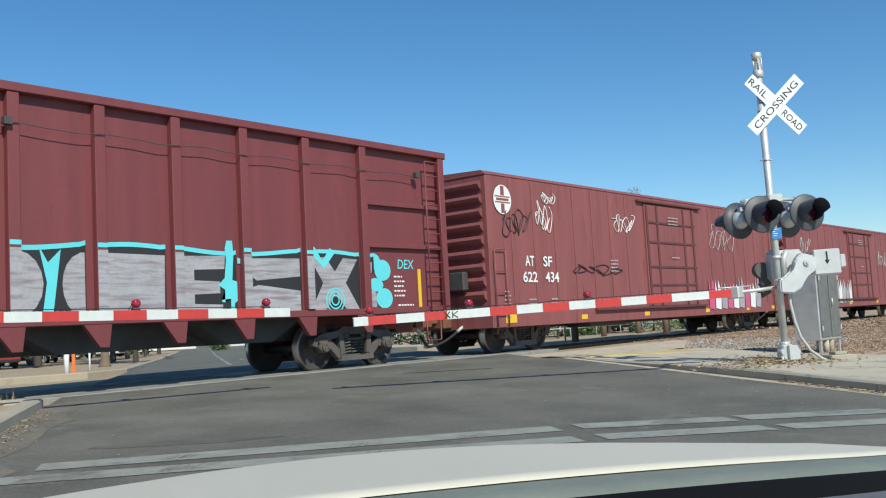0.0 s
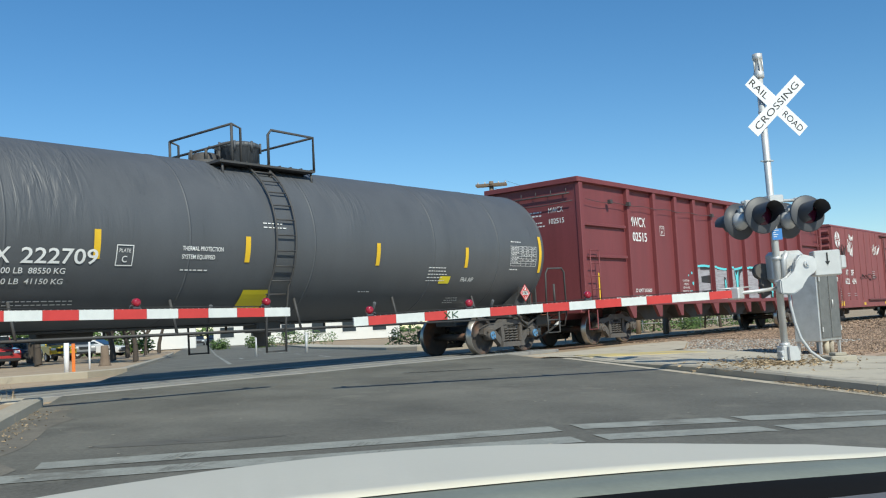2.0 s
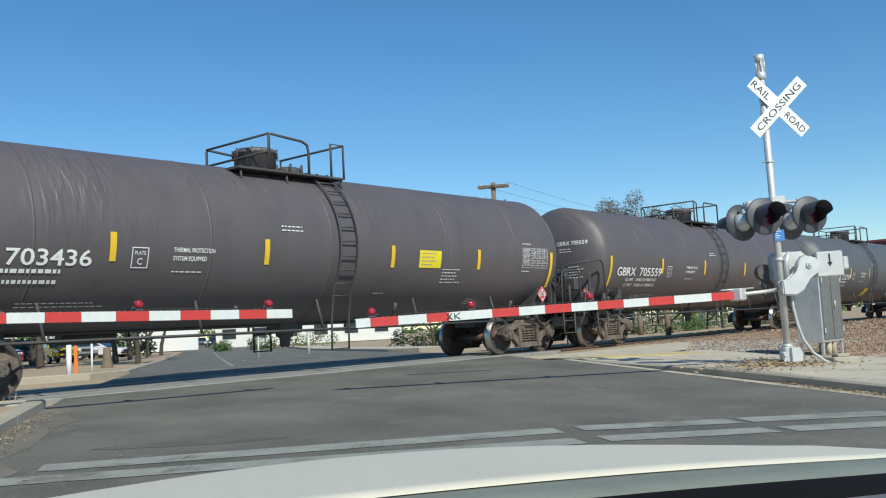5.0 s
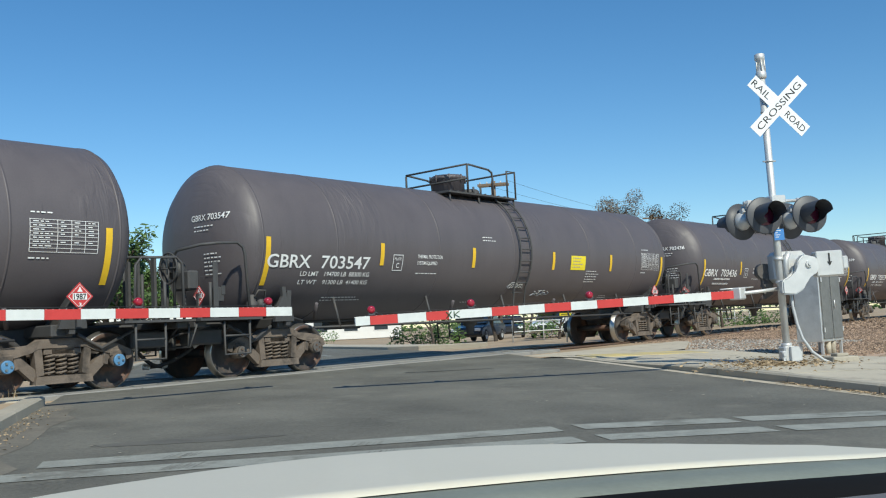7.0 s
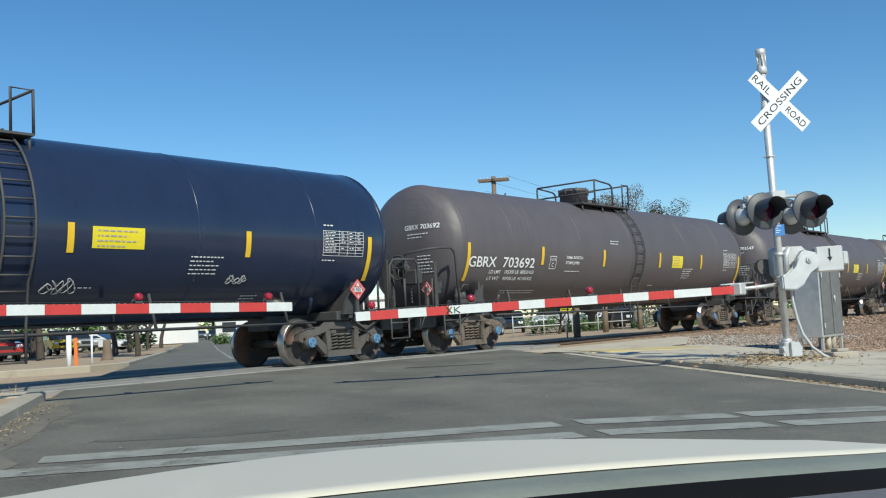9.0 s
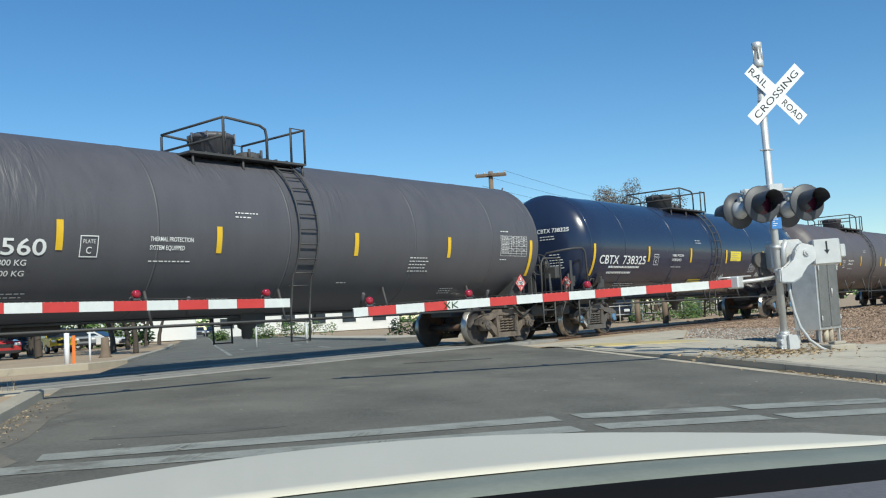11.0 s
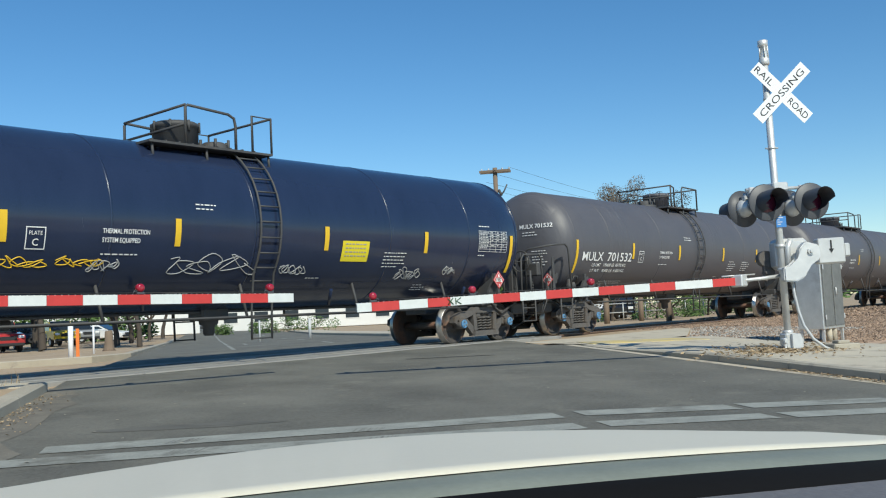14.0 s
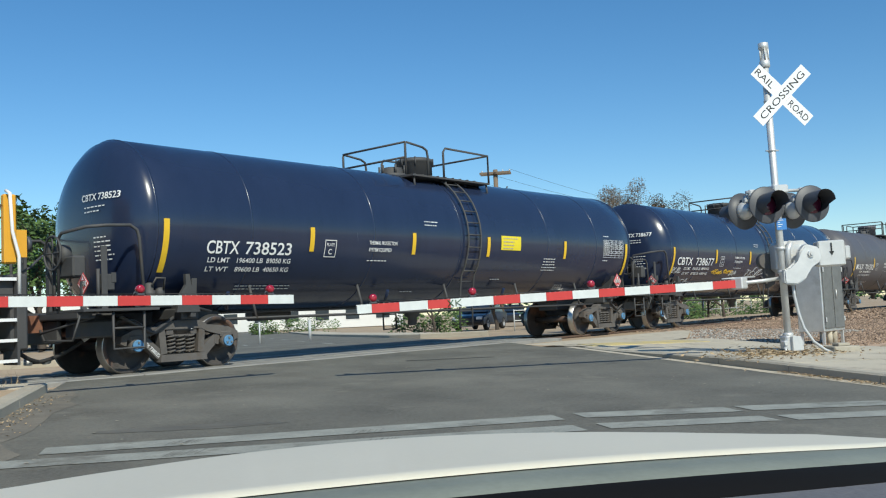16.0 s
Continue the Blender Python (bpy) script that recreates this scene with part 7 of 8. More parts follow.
def auto(at, paint, label, shape="suv", scale=1.0):
    """A parked vehicle; its nose points to +x of its frame."""
    v = thing("parked_car" if shape != "pickup" else "pickup_truck", label, "car" if shape != "pickup" else "pickup truck", "parked vehicles", at=at)
    w = 0.92
    tops = {"suv": [(-2.2, 0.95), (-2.05, 1.62), (-1.9, 1.70), (0.35, 1.72), (1.0, 1.08), (1.05, 0.95)], "sedan": [(-1.9, 0.92), (-1.2, 1.38), (0.0, 1.42), (0.95, 0.95)], "pickup": [(-0.35, 0.98), (-0.3, 1.72), (0.0, 1.80), (1.0, 1.78), (1.55, 1.10), (1.6, 0.98)]}[shape]
    lower = {"suv": [(-2.35, 0.35), (2.35, 0.32), (2.4, 0.62), (2.25, 0.95), (1.05, 1.06), (-2.3, 1.0)], "sedan": [(-2.3, 0.32), (2.3, 0.28), (2.35, 0.6), (2.1, 0.8), (0.95, 0.95), (-2.2, 0.98)], "pickup": [(-2.75, 0.5), (2.75, 0.45), (2.8, 0.8), (2.65, 1.05), (1.6, 1.14), (-2.75, 1.12)]}[shape]
    bm = bmesh.new()
    prism(bm, lower, 2 * w, lambda a, b, d: Vector((a, -w + d, b)))
    bmesh.ops.bevel(bm, geom=bm.edges[:], offset=0.07, segments=2, affect="EDGES")
    part("body", bm, paint, v)
    bm = bmesh.new()
    prism(bm, tops, 2 * w - 0.18, lambda a, b, d: Vector((a, (-w + 0.09 + d) * (1.0 - 0.10 * max(0, b - 0.95)), b)))
    bmesh.ops.bevel(bm, geom=bm.edges[:], offset=0.05, segments=2, affect="EDGES")
    part("cabin", bm, paint, v)
    x0, x1 = tops[1][0] + 0.12, tops[-3][0] if len(tops) > 4 else tops[2][0]
    zt = max(b for a, b in tops)
    for s in (-1, 1):
        bm = bmesh.new()
        pts = [(x0 + 0.02, 1.1), (x1 + 0.45, 1.1), (x1 + 0.02, zt - 0.12), (x0 + 0.15, zt - 0.12)]
        prism(bm, pts, 0.01, lambda a, b, d: Vector((a, s * ((w - 0.088) * (1.0 - 0.10 * max(0, b - 0.95)) + d), b)))
        part("side_window", bm, "glass_dark", v)
    (xa, za), (xb, zb) = tops[-3] if len(tops) > 4 else tops[2], tops[-2] if len(tops) > 4 else tops[3]
    bm = bmesh.new()
    n = Vector((zb - za, 0, xa - xb)).normalized() * -0.03
    if n.x < 0:
        n = -n
    bm.faces.new([bm.verts.new(Vector((x, y, z)) + n) for x, y, z in ((xa, -0.7, za), (xa, 0.7, za), (xb, 0.76, zb + 0.03), (xb, -0.76, zb + 0.03))])
    part("windscreen", bm, "glass_dark", v)
    xf = lower[2][0] - 0.02
    for s in (-1, 1):
        bm = bmesh.new()
        box(bm, xf - 0.12, xf + 0.012, s * 0.68 - 0.16, s * 0.68 + 0.16, lower[2][1], lower[2][1] + 0.16, bevel=0.02)
        part("headlight", bm, "sign_white", v)
    bm = bmesh.new()
    box(bm, xf - 0.1, xf + 0.015, -0.46, 0.46, lower[2][1] - 0.12, lower[2][1] + 0.12, bevel=0.02)
    part("grille", bm, "plastic", v)
    bm = bmesh.new()
    box(bm, lower[1][0] - 0.1, lower[1][0] + 0.12, -0.85, 0.85, 0.36, 0.54, bevel=0.04)
    part("bumper", bm, "plastic", v)
    def wheel(bm):
        lathe(bm, [(-0.11, 0.2), (-0.11, 0.31), (-0.08, 0.345), (0.08, 0.345), (0.11, 0.31), (0.11, 0.2), (0.09, 0.18), (0.09, 0.04)], 20, 0, "y", mats=[0, 0, 0, 0, 0, 1, 1])
    for x in (-1.45, 1.5) if shape != "pickup" else (-1.75, 1.8):
        for y in (-0.82, 0.82):
            part("wheel", stored("auto_wheel", wheel, ["rubber", "galv"]), None, v, at=pose(x, y, 0.345, 0, 0, 0 if y > 0 else 180))
    return v


def far_level(y):
    return level(y) - 0.06


def build_background():
    # parked vehicles in the lot
    for x, y, turn, paint, label, shape in (
            (19.3, 27.0, -100, "auto_red", "red pickup truck parked on dirt lot", "pickup"), (17.0, 33.2, -95, "auto_red", "red van-like wagon parked in the lot", "suv"),
            (22.9, 31.9, -104, "auto_navy", "dark blue sport utility parked in the lot", "suv"),
            (26.0, 34.8, -100, "auto_yellow", "yellow pickup truck parked in the lot", "pickup"), (29.7, 39.7, -95, "auto_grey", "grey pickup truck parked in the lot", "pickup"),
            (32.3, 40.9, -60, "auto_white", "white sedan parked under trees", "sedan"), (35.7, 45.8, -60, "auto_grey", "grey sedan parked under trees", "sedan"),
            (39.2, 50.7, -60, "auto_black", "black sedan parked under trees", "sedan"), (21.0, 34.6, -100, "auto_black", "black wagon parked in the lot", "suv"),
            (15.2, 30.0, -100, "auto_grey", "grey sedan parked in the lot", "sedan")):
        x, y = 1.3 * x - 0.9, 1.3 * (y - EYE.y) + EYE.y + 1.05
        auto(pose(x, y, far_level(y), 0, 0, turn), paint, label, shape)
    # traffic waiting far up the street
    for c, s, paint, label in ((11.5, 118, "auto_white", "white car waiting far up the street"), (12.6, 140, "auto_red", "red car far up the street"), (10.0, 128, "auto_black", "black car far up the street"), (14.6, 150, "auto_white", "white sedan at the kerb up the street"), (8.0, 135, "auto_grey", "grey car far up the street")):
        p = on_road(c, s, 0.0)
        auto(pose(p.x, p.y, p.z, 0, 0, 235), paint, label, "sedan")
    # beyond the crossing to the right
    auto(pose(52.7, 16.2, far_level(16), 0, 0, 200), "auto_white", "white sport utility parked behind the track", "suv")
    auto(pose(57, 19.5, far_level(19), 0, 0, 195), "auto_grey", "grey sedan parked behind the track", "sedan")
    auto(pose(50.0, 22.0, far_level(22), 0, 0, 215), "auto_black", "black sedan parked behind the track", "sedan")
    # posts, delineator, stump
    def post(name, x, y, h, r, mat, label, category, top=None):
        bm = bmesh.new()
        tube(bm, [(0, 0, -0.15), (0, 0, h)], r, 10)
        if top:
            lathe(bm, [(h, r), (h + 0.03, r * 0.8), (h + 0.04, r * 0.2)], 10, 0, "z")
        single(name, bm, mat, label, category, at=pose(x, y, far_level(y)))
    post("bollard", 15.44, 14.93, 1.1, 0.085, "sign_white", "white steel bollard beside the far kerb", "bollard", True)
    bm = bmesh.new()
    box(bm, -0.055, 0.055, -0.012, 0.012, -0.1, 0.98, bevel=0.004)
    single("delineator_post", bm, "orange", "flat orange marker post", "marker post", at=pose(15.64, 14.85, far_level(14.7), 0, 0, -30))
    post("white_post", 19.2, 20.3, 1.1, 0.04, "sign_white", "thin white post in dirt", "post")
    post("steel_post", 29.2, 18.6, 1.0, 0.07, "galv", "short grey steel post at the far kerb", "post")
    post("steel_post", 25.6, 17.8, 1.0, 0.04, "galv", "thin grey post at the far kerb", "post")
    for x, y in ((29.5, 1.9 + 2.0), (36, 6.5), (38.0, 4.5), (41.0, 7.5)):
        post("wooden_post", x, y, 1.15, 0.13, "wood", "weathered wooden post beside the track", "post")
    rng = random.Random(31)
    bm = bmesh.new()
    lathe(bm, [(-0.1, 0.36), (0.1, 0.25), (0.4, 0.19), (0.9, 0.17), (0.94, 0.12)], 12, 0, "z")
    for v in bm.verts:
        v.co.x *= 1 + 0.2 * noise.noise(v.co * 3)
    single("tree_stump", bm, "wood", "pale cut tree stump in the dirt", "tree stump", at=pose(22.7, 25.3, far_level(25)))
    # guard wires of a low fence line behind the track
    fence = thing("pipe_fence", "low steel pipe fence behind the track", "fence")
    for k in range(12):
        bm = bmesh.new()
        x = 33 + 2.4 * k
        tube(bm, [(x, 9.4, far_level(9) - 0.1), (x, 9.4, far_level(9) + 0.95)], 0.03, 6)
        part("post", bm, "galv", fence)
    for z in (0.45, 0.9):
        bm = bmesh.new()
        tube(bm, [(33, 9.4, far_level(9) + z), (33 + 2.4 * 11, 9.4, far_level(9) + z)], 0.024, 6)
        part("rail", bm, "galv", fence)
    # yellow sign
    sgn = thing("warning_sign", "small yellow warning sign on a steel post", "sign", at=pose(29.6, 4.4, far_level(4)))
    bm = bmesh.new()
    tube(bm, [(0, 0, -0.1), (0, 0, 1.25)], 0.03, 8)
    part("post", bm, "galv", sgn)
    bm = bmesh.new()
    box(bm, -0.012, 0.012, -0.21, 0.21, 0.95, 1.35, bevel=0.004)
    plate = part("plate", bm, "panel_yellow", sgn, at=pose(-0.04, 0, 0, 0, 0, 30))
    bm = bmesh.new()
    for k in range(3):
        box(bm, -0.0165, -0.0135, -0.15, 0.15, 1.03 + 0.09 * k, 1.06 + 0.09 * k)
    part("text_bars", bm, "sign_black", plate)
    # white low building with window openings
    b = thing("shop_building", "long low white stucco building with flat roof", "building", at=pose(73.5, 69, -0.32, 0, 0, -46))
    bm = bmesh.new()
    box(bm, -11, 11, 0, 9, 0, 4.0, bevel=0.05)
    part("wall", bm, "stucco", b)
    bm = bmesh.new()
    box(bm, -11.3, 11.3, -0.3, 9.3, 4.0, 4.35, bevel=0.03)
    part("roof", bm, "stucco", b)
    for k in range(6):
        bm = bmesh.new()
        x = -9.4 + 3.6 * k
        box(bm, x - 0.9, x + 0.9, -0.04, 0.06, 0.9, 2.3, bevel=0.01)
        w_ = part("window", bm, "stucco", b, "white window frame")
        bm = bmesh.new()
        box(bm, x - 0.8, x + 0.8, -0.055, 0.0, 1.0, 2.2)
        part("pane", bm, "window", w_, "dark pane")
    b = thing("warehouse", "pale low warehouse far behind trees", "building", at=pose(52, 78, -0.3, 0, 0, -35))
    bm = bmesh.new()
    box(bm, -14, 10, 0, 10, 0, 4.5, bevel=0.05)
    part("wall", bm, "stucco", b)
    bm = bmesh.new()
    box(bm, -14.3, 10.3, -0.3, 10.3, 4.5, 4.8, bevel=0.03)
    part("roof", bm, "galv", b)
    # utility pole with cross arm, insulators and wires
    pole = thing("utility_pole", "weathered wooden utility pole with crossarm and insulators", "utility pole", at=pose(47.6, 21.0, -0.35))
    bm = bmesh.new()
    tube(bm, [(0, 0, -0.3), (0, 0, 5), (0, 0, 10.3)], 0.15, 10)
    part("pole", bm, "wood", pole)
    bm = bmesh.new()
    dirv = Vector((0.5, -0.86, 0))
    a, b_ = -dirv * 0.95 + Vector((0, 0, 10.05)), dirv * 0.95 + Vector((0, 0, 10.05))
    m = pose(0, 0, 10.05, 0, 0, -60)
    box(bm, -1.0, 1.0, -0.3, -0.18, -0.08, 0.08, bevel=0.01)
    box(bm, -1.0, 1.0, 0.18, 0.3, -0.08, 0.08, bevel=0.01)
    box(bm, -0.12, 0.12, -0.3, 0.3, -0.06, 0.06)
    part("crossarm", bm, "wood", pole, at=m)
    for x in (-0.9, -0.45, 0.45, 0.9):
        bm = bmesh.new()
        lathe(bm, [(0.08, 0.03), (0.12, 0.06), (0.18, 0.05), (0.22, 0.06), (0.27, 0.03)], 8, 0, "z", (x, 0.24, 0))
        part("insulator", bm, "galv", pole, at=m)
    bm = bmesh.new()
    for s in (-1, 1):
        tube(bm, [m @ Vector((s * 0.1, -0.1, -1.9)), m @ Vector((s * 0.55, -0.1, -1.3)), m @ Vector((s * 0.75, -0.1, -0.9))], 0.05, 6)
        tube(bm, [m @ Vector((s * 0.2, -0.05, -1.2)), m @ Vector((s * 0.35, -0.05, -1.6))], 0.09, 8)
    part("cutout_fuses", bm, "black", pole, "dark fuse cutouts on brackets")
    far_pole = thing("utility_pole", "distant wooden utility pole with a single crossarm", "utility pole", at=pose(95.2, 34.5, -0.4))
    bm = bmesh.new()
    tube(bm, [(0, 0, -0.3), (0, 0, 6), (0, 0, 12.6)], 0.16, 8)
    part("pole", bm, "wood", far_pole)
    bm = bmesh.new()
    box(bm, -1.05, 1.05, -0.07, 0.07, -0.09, 0.09, bevel=0.01)
    part("crossarm", bm, "wood", far_pole, at=pose(0, 0, 12.2, 0, 0, -45))
    top = Vector((47.6, 21.0, 9.75))
    wires = thing("overhead_wires", "thin black overhead wires sagging from the pole", "wires")
    for k, (dx, dz) in enumerate(((0.9, 0.2), (0.0, -0.2), (-0.6, -0.7), (0.3, -1.4))):
        bm = bmesh.new()
        p0, p1 = top + Vector((dx * 0.5, -dx * 0.86, dz)), Vector((96 + 2 * k, 20 + dx, 8.9 + dz))
        pts = []
        for j in range(17):
            f = j / 16
            p = p0.lerp(p1, f)
            p.z -= 1.1 * 4 * f * (1 - f)
            pts.append(p)
        tube(bm, pts, 0.009, 4)
        part("wire", bm, "wire", wires)
    # trees
    tree("tree", pose(54.6, 16.3, -0.3, 0, 0, 20), 0.94, "autumn", "autumn tree with thin reddish brown leaves", "trees behind the track")
    tree("tree", pose(60.5, 14.7, -0.3, 0, 0, 120), 1.0, "autumn_thin", "sparse autumn tree with brown leaves", "trees behind the track")
    tree("tree", pose(53.6, 17.2, -0.3, 0, 0, 200), 0.86, "autumn_thin", "small sparse tree with brown leaves", "trees behind the track")
    for k, (x, y, s, kind) in enumerate(((27.2, 30.1, 0.88, "green"), (25.0, 36.5, 0.95, "green_wide"), (28.5, 34.6, 0.8, "green_wide"), (31.7, 40.3, 0.85, "green"), (35.2, 44.3, 0.8, "green_wide"), (39.7, 49.3, 0.8, "green"), (28.3, 44.2, 1.2, "green"), (44.7, 55.3, 0.8, "green_wide"))):
        tree("tree", pose(x, y, -0.3, 0, 0, 37 * k), s, kind, "leafy green street tree in the dirt lot", "trees round the lot")
    rng = random.Random(77)
    for k in range(9):
        tree("tree", pose(60 + 13 * k, 118 - 9 * k + rng.uniform(-6, 6), -0.4, 0, 0, 50 * k), rng.uniform(0.7, 1.0), ("green", "green_wide")[k % 2], "distant green tree behind the buildings", "distant trees")
    for k in range(7):
        tree("tree", pose(75 + 11 * k, 26 + rng.uniform(-5, 10), -0.4, 0, 0, 50 * k), rng.uniform(0.45, 0.6), ("green", "green_wide")[k % 2], "low green tree behind the track", "trees behind the track")
    for x, y, s in ((47, 9.8, 0.36), (51, 8.6, 0.33), (44.5, 12, 0.3)):
        tree("tree", pose(x, y, -0.3, 0, 0, 60 * x), s, "green_wide", "small round green tree behind the track", "trees behind the track")
    hedge(pose(42.0, 65.2, -0.35, 0, 0, -49), 7.0, 2.6, 41)
    bush(pose(53.3, 46.6, -0.35, 0, 0, -40), 2.6, 0.8, 1.5, 3)
    bush(pose(50.6, 49, -0.35, 0, 0, -40), 1.0, 0.7, 1.2, 4)
    bush(pose(48.5, 52, -0.35), 0.6, 0.5, 0.8, 5, "small clipped green bush")
    bush(pose(66, 16, -0.35), 3.0, 1.0, 1.6, 6)
    bush(pose(56.0, 10.6, -0.35, 0, 0, -30), 2.4, 0.9, 1.5, 7)
    bush(pose(60.6, 8.6, -0.35, 0, 0, -30), 2.2, 0.9, 1.4, 8)
    for k, (x, y, s, kind) in enumerate(((33.5, 14.5, 0.44, "green"), (38.6, 14.6, 0.5, "green_wide"), (37.0, 9.6, 0.42, "green"), (45.0, 11.5, 0.46, "green_wide"), (43.0, 6.8, 0.42, "green"), (50.5, 7.4, 0.44, "green_wide"))):
        tree("tree", pose(x, y, -0.35, 0, 0, 71 * k), s, kind, "small shady green tree behind the track", "trees behind the track")
    for x, y, turn, paint, label in ((41.0, 17.6, 200, "auto_navy", "dark blue sedan parked in shade behind the track"), (44.5, 15.0, 205, "auto_white", "white sedan parked in shade behind the track"), (48.4, 12.8, 205, "auto_black", "black sedan parked in shade behind the track")):
        auto(pose(x, y, far_level(y), 0, 0, turn), paint, label, "sedan")
    for x, y, a, k in ((35.6, 16.6, 2.0, 21), (41.5, 12.6, 2.2, 22), (47.0, 9.0, 2.0, 23)):
        bush(pose(x, y, -0.35, 0, 0, -35), a, 0.7, 1.1, k, "low dark green hedge behind the track")
    bm = bmesh.new()
    rng = random.Random(5)
    for k in range(260):
        a = radians(rng.uniform(-20, 110))
        d = rng.uniform(240, 330)
        c = Vector((d * math.cos(a), d * math.sin(a), rng.uniform(0.5, 4.5)))
        leaves(bm, c, rng.uniform(2.0, 4.0), 40, 0.9, rng, 0)
    single("treeline", bm, "leaf", "distant line of green trees along the horizon", "tree line", kind="stuff")


# ---- the car that the camera sits in ----
def build_own_car():
    base = Vector((EYE.x, EYE.y, level(EYE.y)))
    car = thing("white_car", "white car seen over its glossy bonnet from inside", "car", at=pose(base.x, base.y, base.z, 0, 0, 54.3))
    up = EYE.z - base.z
    mid = -0.272

    def top(u, w):
        z = -0.1663 - 0.0788 * (u - 0.95) - 0.924 * max(0.0, u - 1.696) ** 2 - 1.6 * max(0.0, u - 1.95) ** 2
        return up + z - 0.0939 * w * w + 0.0313 * w ** 4

    def rear(w):
        return 0.9736 + 0.507 * w * w
    bm = bmesh.new()
    rows = []
    for i in range(25):
        f = i / 24
        rows.append([bm.verts.new((rear(w) + (2.25 - rear(w)) * f, mid + w, top(rear(w) + (2.25 - rear(w)) * f, w))) for w in [-0.92 + 1.84 * j / 30 for j in range(31)]])
    for a, b in zip(rows, rows[1:]):
        for j in range(30):
            bm.faces.new((a[j], a[j + 1], b[j + 1], b[j])).smooth = True
    edge = [bm.verts.new(v.co + Vector((-0.003, 0, -0.004))) for v in rows[0]]
    for j in range(30):
        bm.faces.new((rows[0][j], rows[0][j + 1], edge[j + 1], edge[j])).smooth = True
    part("bonnet", bm, "car_white", car, "glossy white bonnet")
    # black strip put in for the shade inside the bonnet's rear gap
    bm = bmesh.new()
    for a, b in zip([-0.92 + 1.84 * j / 30 for j in range(30)], [-0.92 + 1.84 * j / 30 for j in range(1, 31)]):
        bm.faces.new([bm.verts.new((rear(w) + du, mid + w, top(rear(w), w) + dz)) for w, du, dz in ((a, 0.004, -0.012), (b, 0.004, -0.012), (b, -0.008, -0.014), (a, -0.008, -0.014))])
    part("bonnet_gap", bm, "rubber", car, "black strip standing in for the shaded gap behind the bonnet")
    bm = bmesh.new()
    rows = []
    for du, dz in ((0.0, -0.0055), (-0.03, -0.0065), (-0.075, -0.0108), (-0.08, -0.02)):
        rows.append([bm.verts.new((rear(w) + du, mid + w, top(rear(w), w) + dz)) for w in [-0.92 + 1.84 * j / 30 for j in range(31)]])
    for a, b in zip(rows, rows[1:]):
        for j in range(30):
            bm.faces.new((a[j], a[j + 1], b[j + 1], b[j])).smooth = True
    part("cowl", bm, "cowl", car, "dusty grey cowl panel below the windscreen")
    bm = bmesh.new()
    rows = []
    for du, dz in ((-0.074, -0.0122), (-0.09, -0.0132), (-0.125, -0.025), (-0.13, -0.035)):
        rows.append([bm.verts.new((rear(w) + du, mid + w, top(rear(w), w) + dz)) for w in [-0.90 + 1.80 * j / 30 for j in range(31)]])
    for a, b in zip(rows, rows[1:]):
        for j in range(30):
            bm.faces.new((a[j], a[j + 1], b[j + 1], b[j])).smooth = True
    part("windscreen_seal", bm, "seal", car, "black windscreen edge band")
    bm = bmesh.new()
    rows = []
    for du, dz in ((-0.122, -0.027), (-0.2, -0.028), (-0.36, -0.03), (-0.42, -0.2)):
        rows.append([bm.verts.new((rear(w) + du, mid + w, top(rear(w), w) + dz)) for w in [-0.86 + 1.72 * j / 30 for j in range(31)]])
    for a, b in zip(rows, rows[1:]):
        for j in range(30):
            bm.faces.new((a[j], a[j + 1], b[j + 1], b[j])).smooth = True
    part("dashboard", bm, "dash", car, "grey dashboard top")
    bm = bmesh.new()
    z = up - 0.183
    tube(bm, [(0.86, mid + 0.30, z - 0.012), (0.89, mid + 0.25, z + 0.001), (0.89, mid + 0.16, z + 0.002), (0.86, mid + 0.10, z - 0.012)], 0.005, 8)
    box(bm, 0.86, 0.89, mid + 0.17, mid + 0.23, z - 0.02, z + 0.003, bevel=0.006)
    part("wiper", bm, "plastic", car, "black wiper arm")
    for s in (-1, 1):
        bm = bmesh.new()
        prism(bm, [(2.2, up - 0.6), (2.2, up - 0.85), (0.3, up - 0.9), (0.3, up - 0.32), (0.95, up - 0.30), (1.6, up - 0.36)], 0.06, lambda a, b, d: Vector((a, mid + s * (0.84 + d), b)))
        part("wing", bm, "car_white", car, "white front wing")
        bm = bmesh.new()
        lathe(bm, [(-0.1, 0.2), (-0.1, 0.29), (0.1, 0.29), (0.1, 0.2)], 20, 0, "y", (1.3, mid + s * 0.72, 0.3))
        part("wheel", bm, "rubber", car)
    bm = bmesh.new()
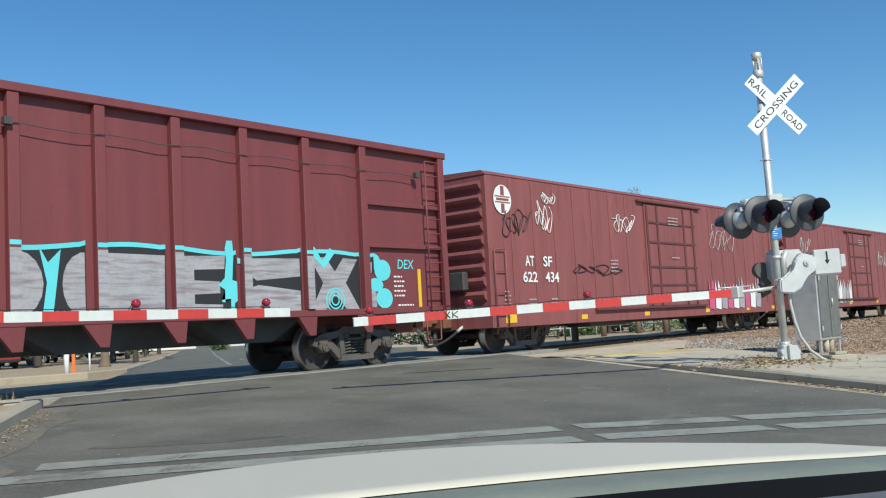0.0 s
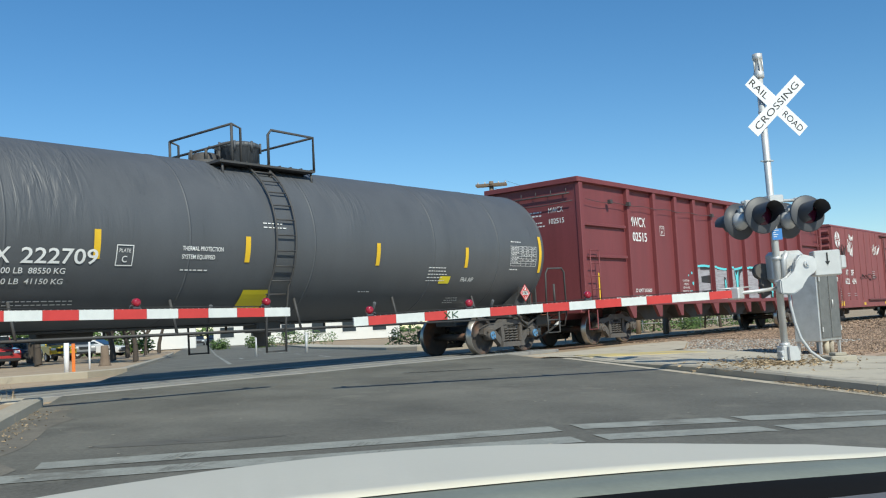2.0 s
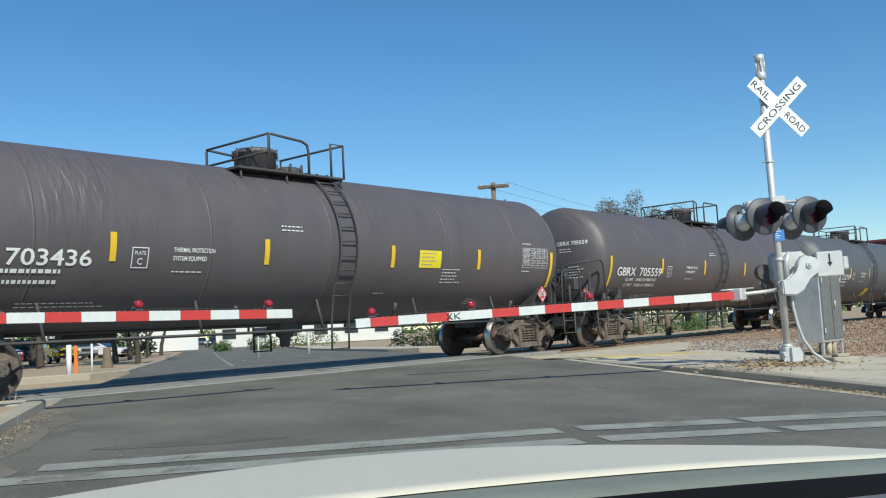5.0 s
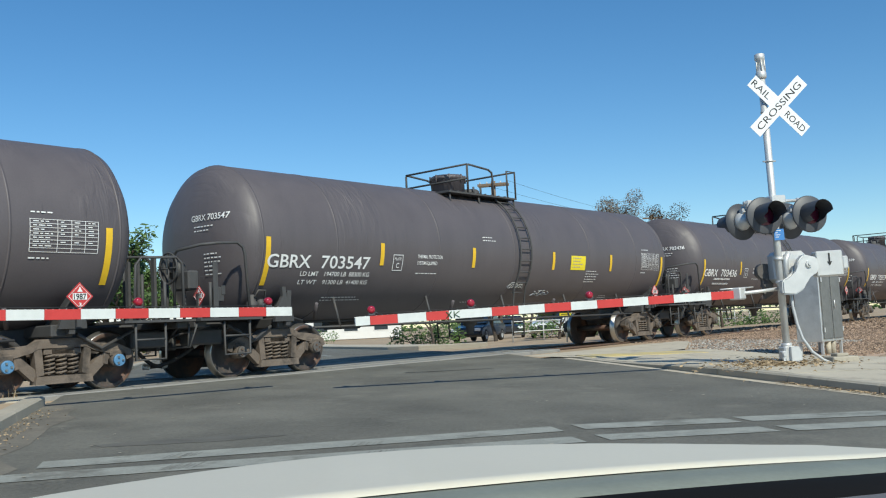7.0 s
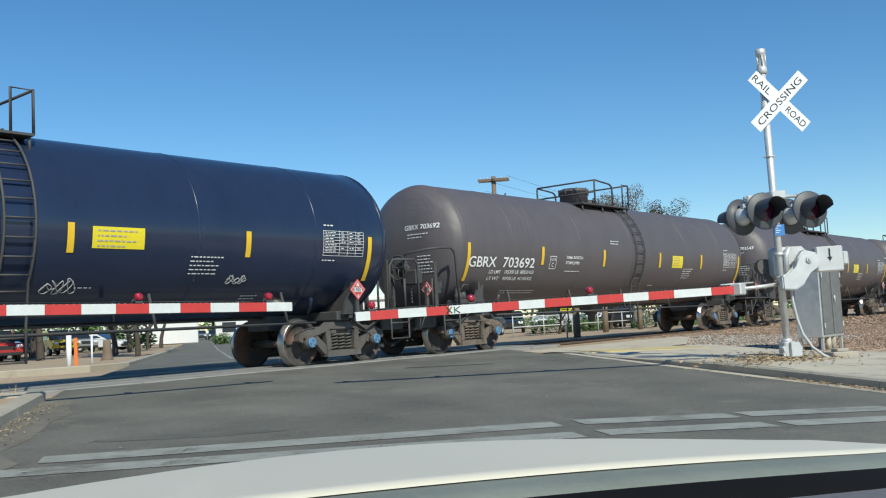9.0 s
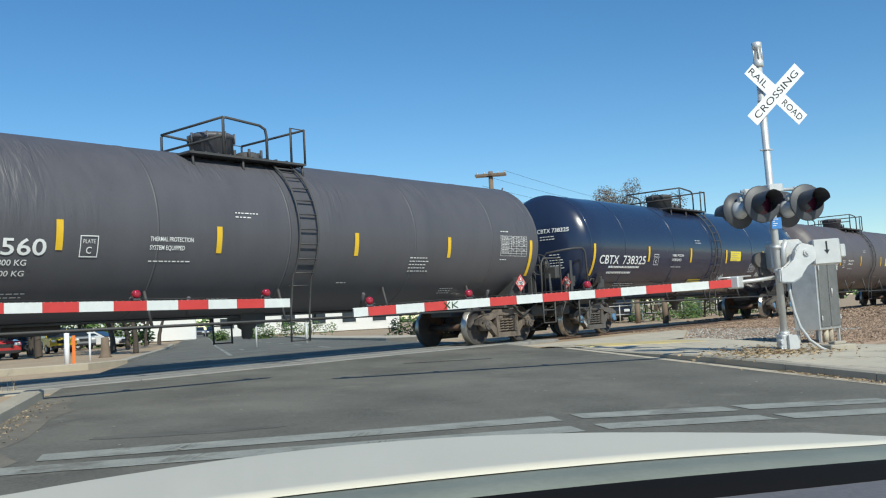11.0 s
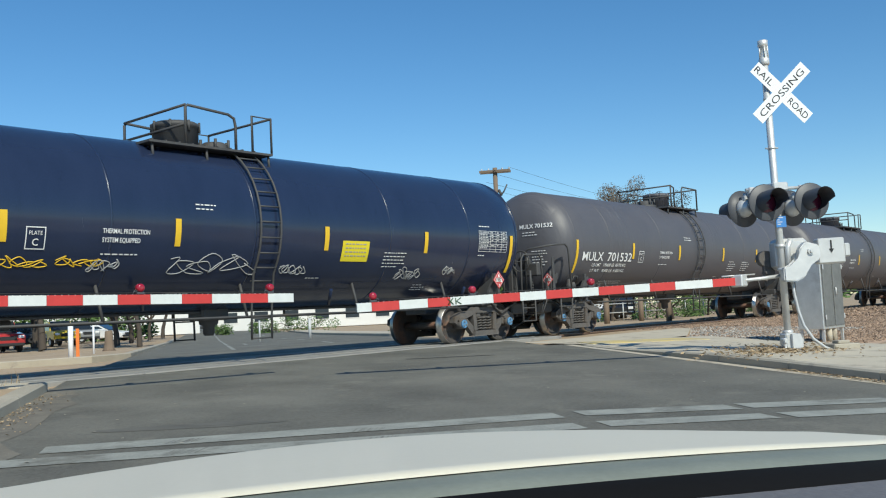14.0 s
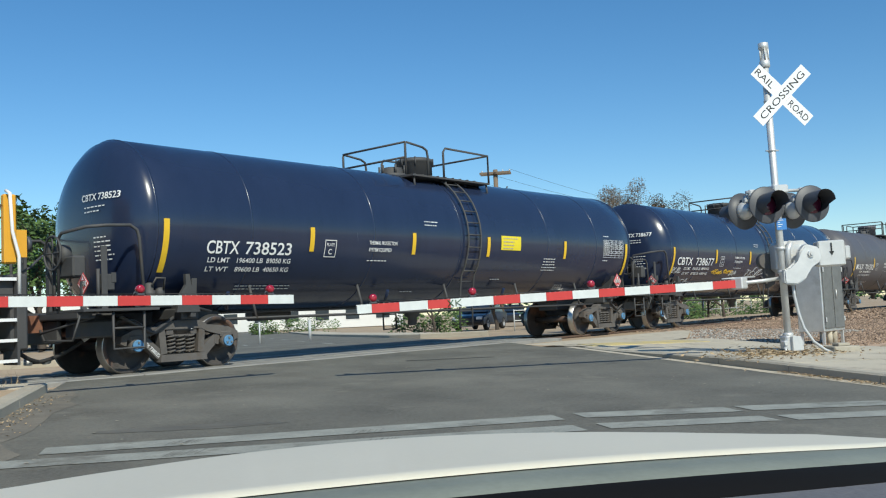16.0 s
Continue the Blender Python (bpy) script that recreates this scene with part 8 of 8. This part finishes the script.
    box(bm, 2.14, 2.28, mid - 0.86, mid + 0.86, 0.22, up - 0.6, bevel=0.05)
    part("bumper", bm, "car_white", car)
    bm = bmesh.new()
    prism(bm, [(-2.6, 0.3), (-1.3, 0.25), (-1.3, up - 0.3), (-1.7, up - 0.24), (-2.5, up - 0.3), (-2.65, up - 0.6)], 1.6, lambda a, b, d: Vector((a, mid - 0.8 + d, b)))
    part("boot", bm, "car_white", car, "white boot and rear body")
    bm = bmesh.new()
    box(bm, -1.4, 2.0, mid - 0.74, mid + 0.74, 0.2, 0.26)
    part("floor_pan", bm, "plastic", car)
    bm = bmesh.new()
    box(bm, -1.4, 0.2, mid - 0.75, mid + 0.75, up + 0.26, up + 0.3, bevel=0.02)
    part("roof", bm, "car_white", car)
    for s in (-1, 1):
        bm = bmesh.new()
        box(bm, -2.0, 0.3, mid + s * 0.8 - 0.03, mid + s * 0.8 + 0.03, 0.25, up - 0.3, bevel=0.02)
        part("door", bm, "car_white", car)
        bm = bmesh.new()
        tube(bm, [(-1.4, mid + s * 0.78, up - 0.3), (-1.2, mid + s * 0.72, up + 0.28)], 0.05, 8)
        part("pillar", bm, "car_white", car)
        bm = bmesh.new()
        lathe(bm, [(-0.1, 0.2), (-0.1, 0.29), (0.1, 0.29), (0.1, 0.2)], 20, 0, "y", (-1.4, mid + s * 0.72, 0.3))
        part("wheel", bm, "rubber", car)


def run(t):
    """How far the train has rolled, in metres; it slows a little on the way."""
    return -183.25 + 12.712 * t - 0.05139 * t ** 2 + 0.001219 * t ** 3


def motions():
    """The train rolls by at a steady speed, its wheels turning."""
    for car, x in MOVERS:
        walk(car, [(0.5 * k, pose(x + run(0.5 * k), 0, 0)) for k in range(33)])
    spin = [(k / 30, math.degrees((run(k / 30) - run(0)) / WHEEL)) for k in range(481)]
    for wheel, a in SPINNERS:
        walk(wheel, [(t, pose(a, 0, 0.457, 0, d, 0)) for t, d in spin])


build_ground()
build_road()
build_own_car()
build_signal()
build_cabinet()
build_train()
build_background()
build_ballast()
build_pavements()
build_track()
motions()
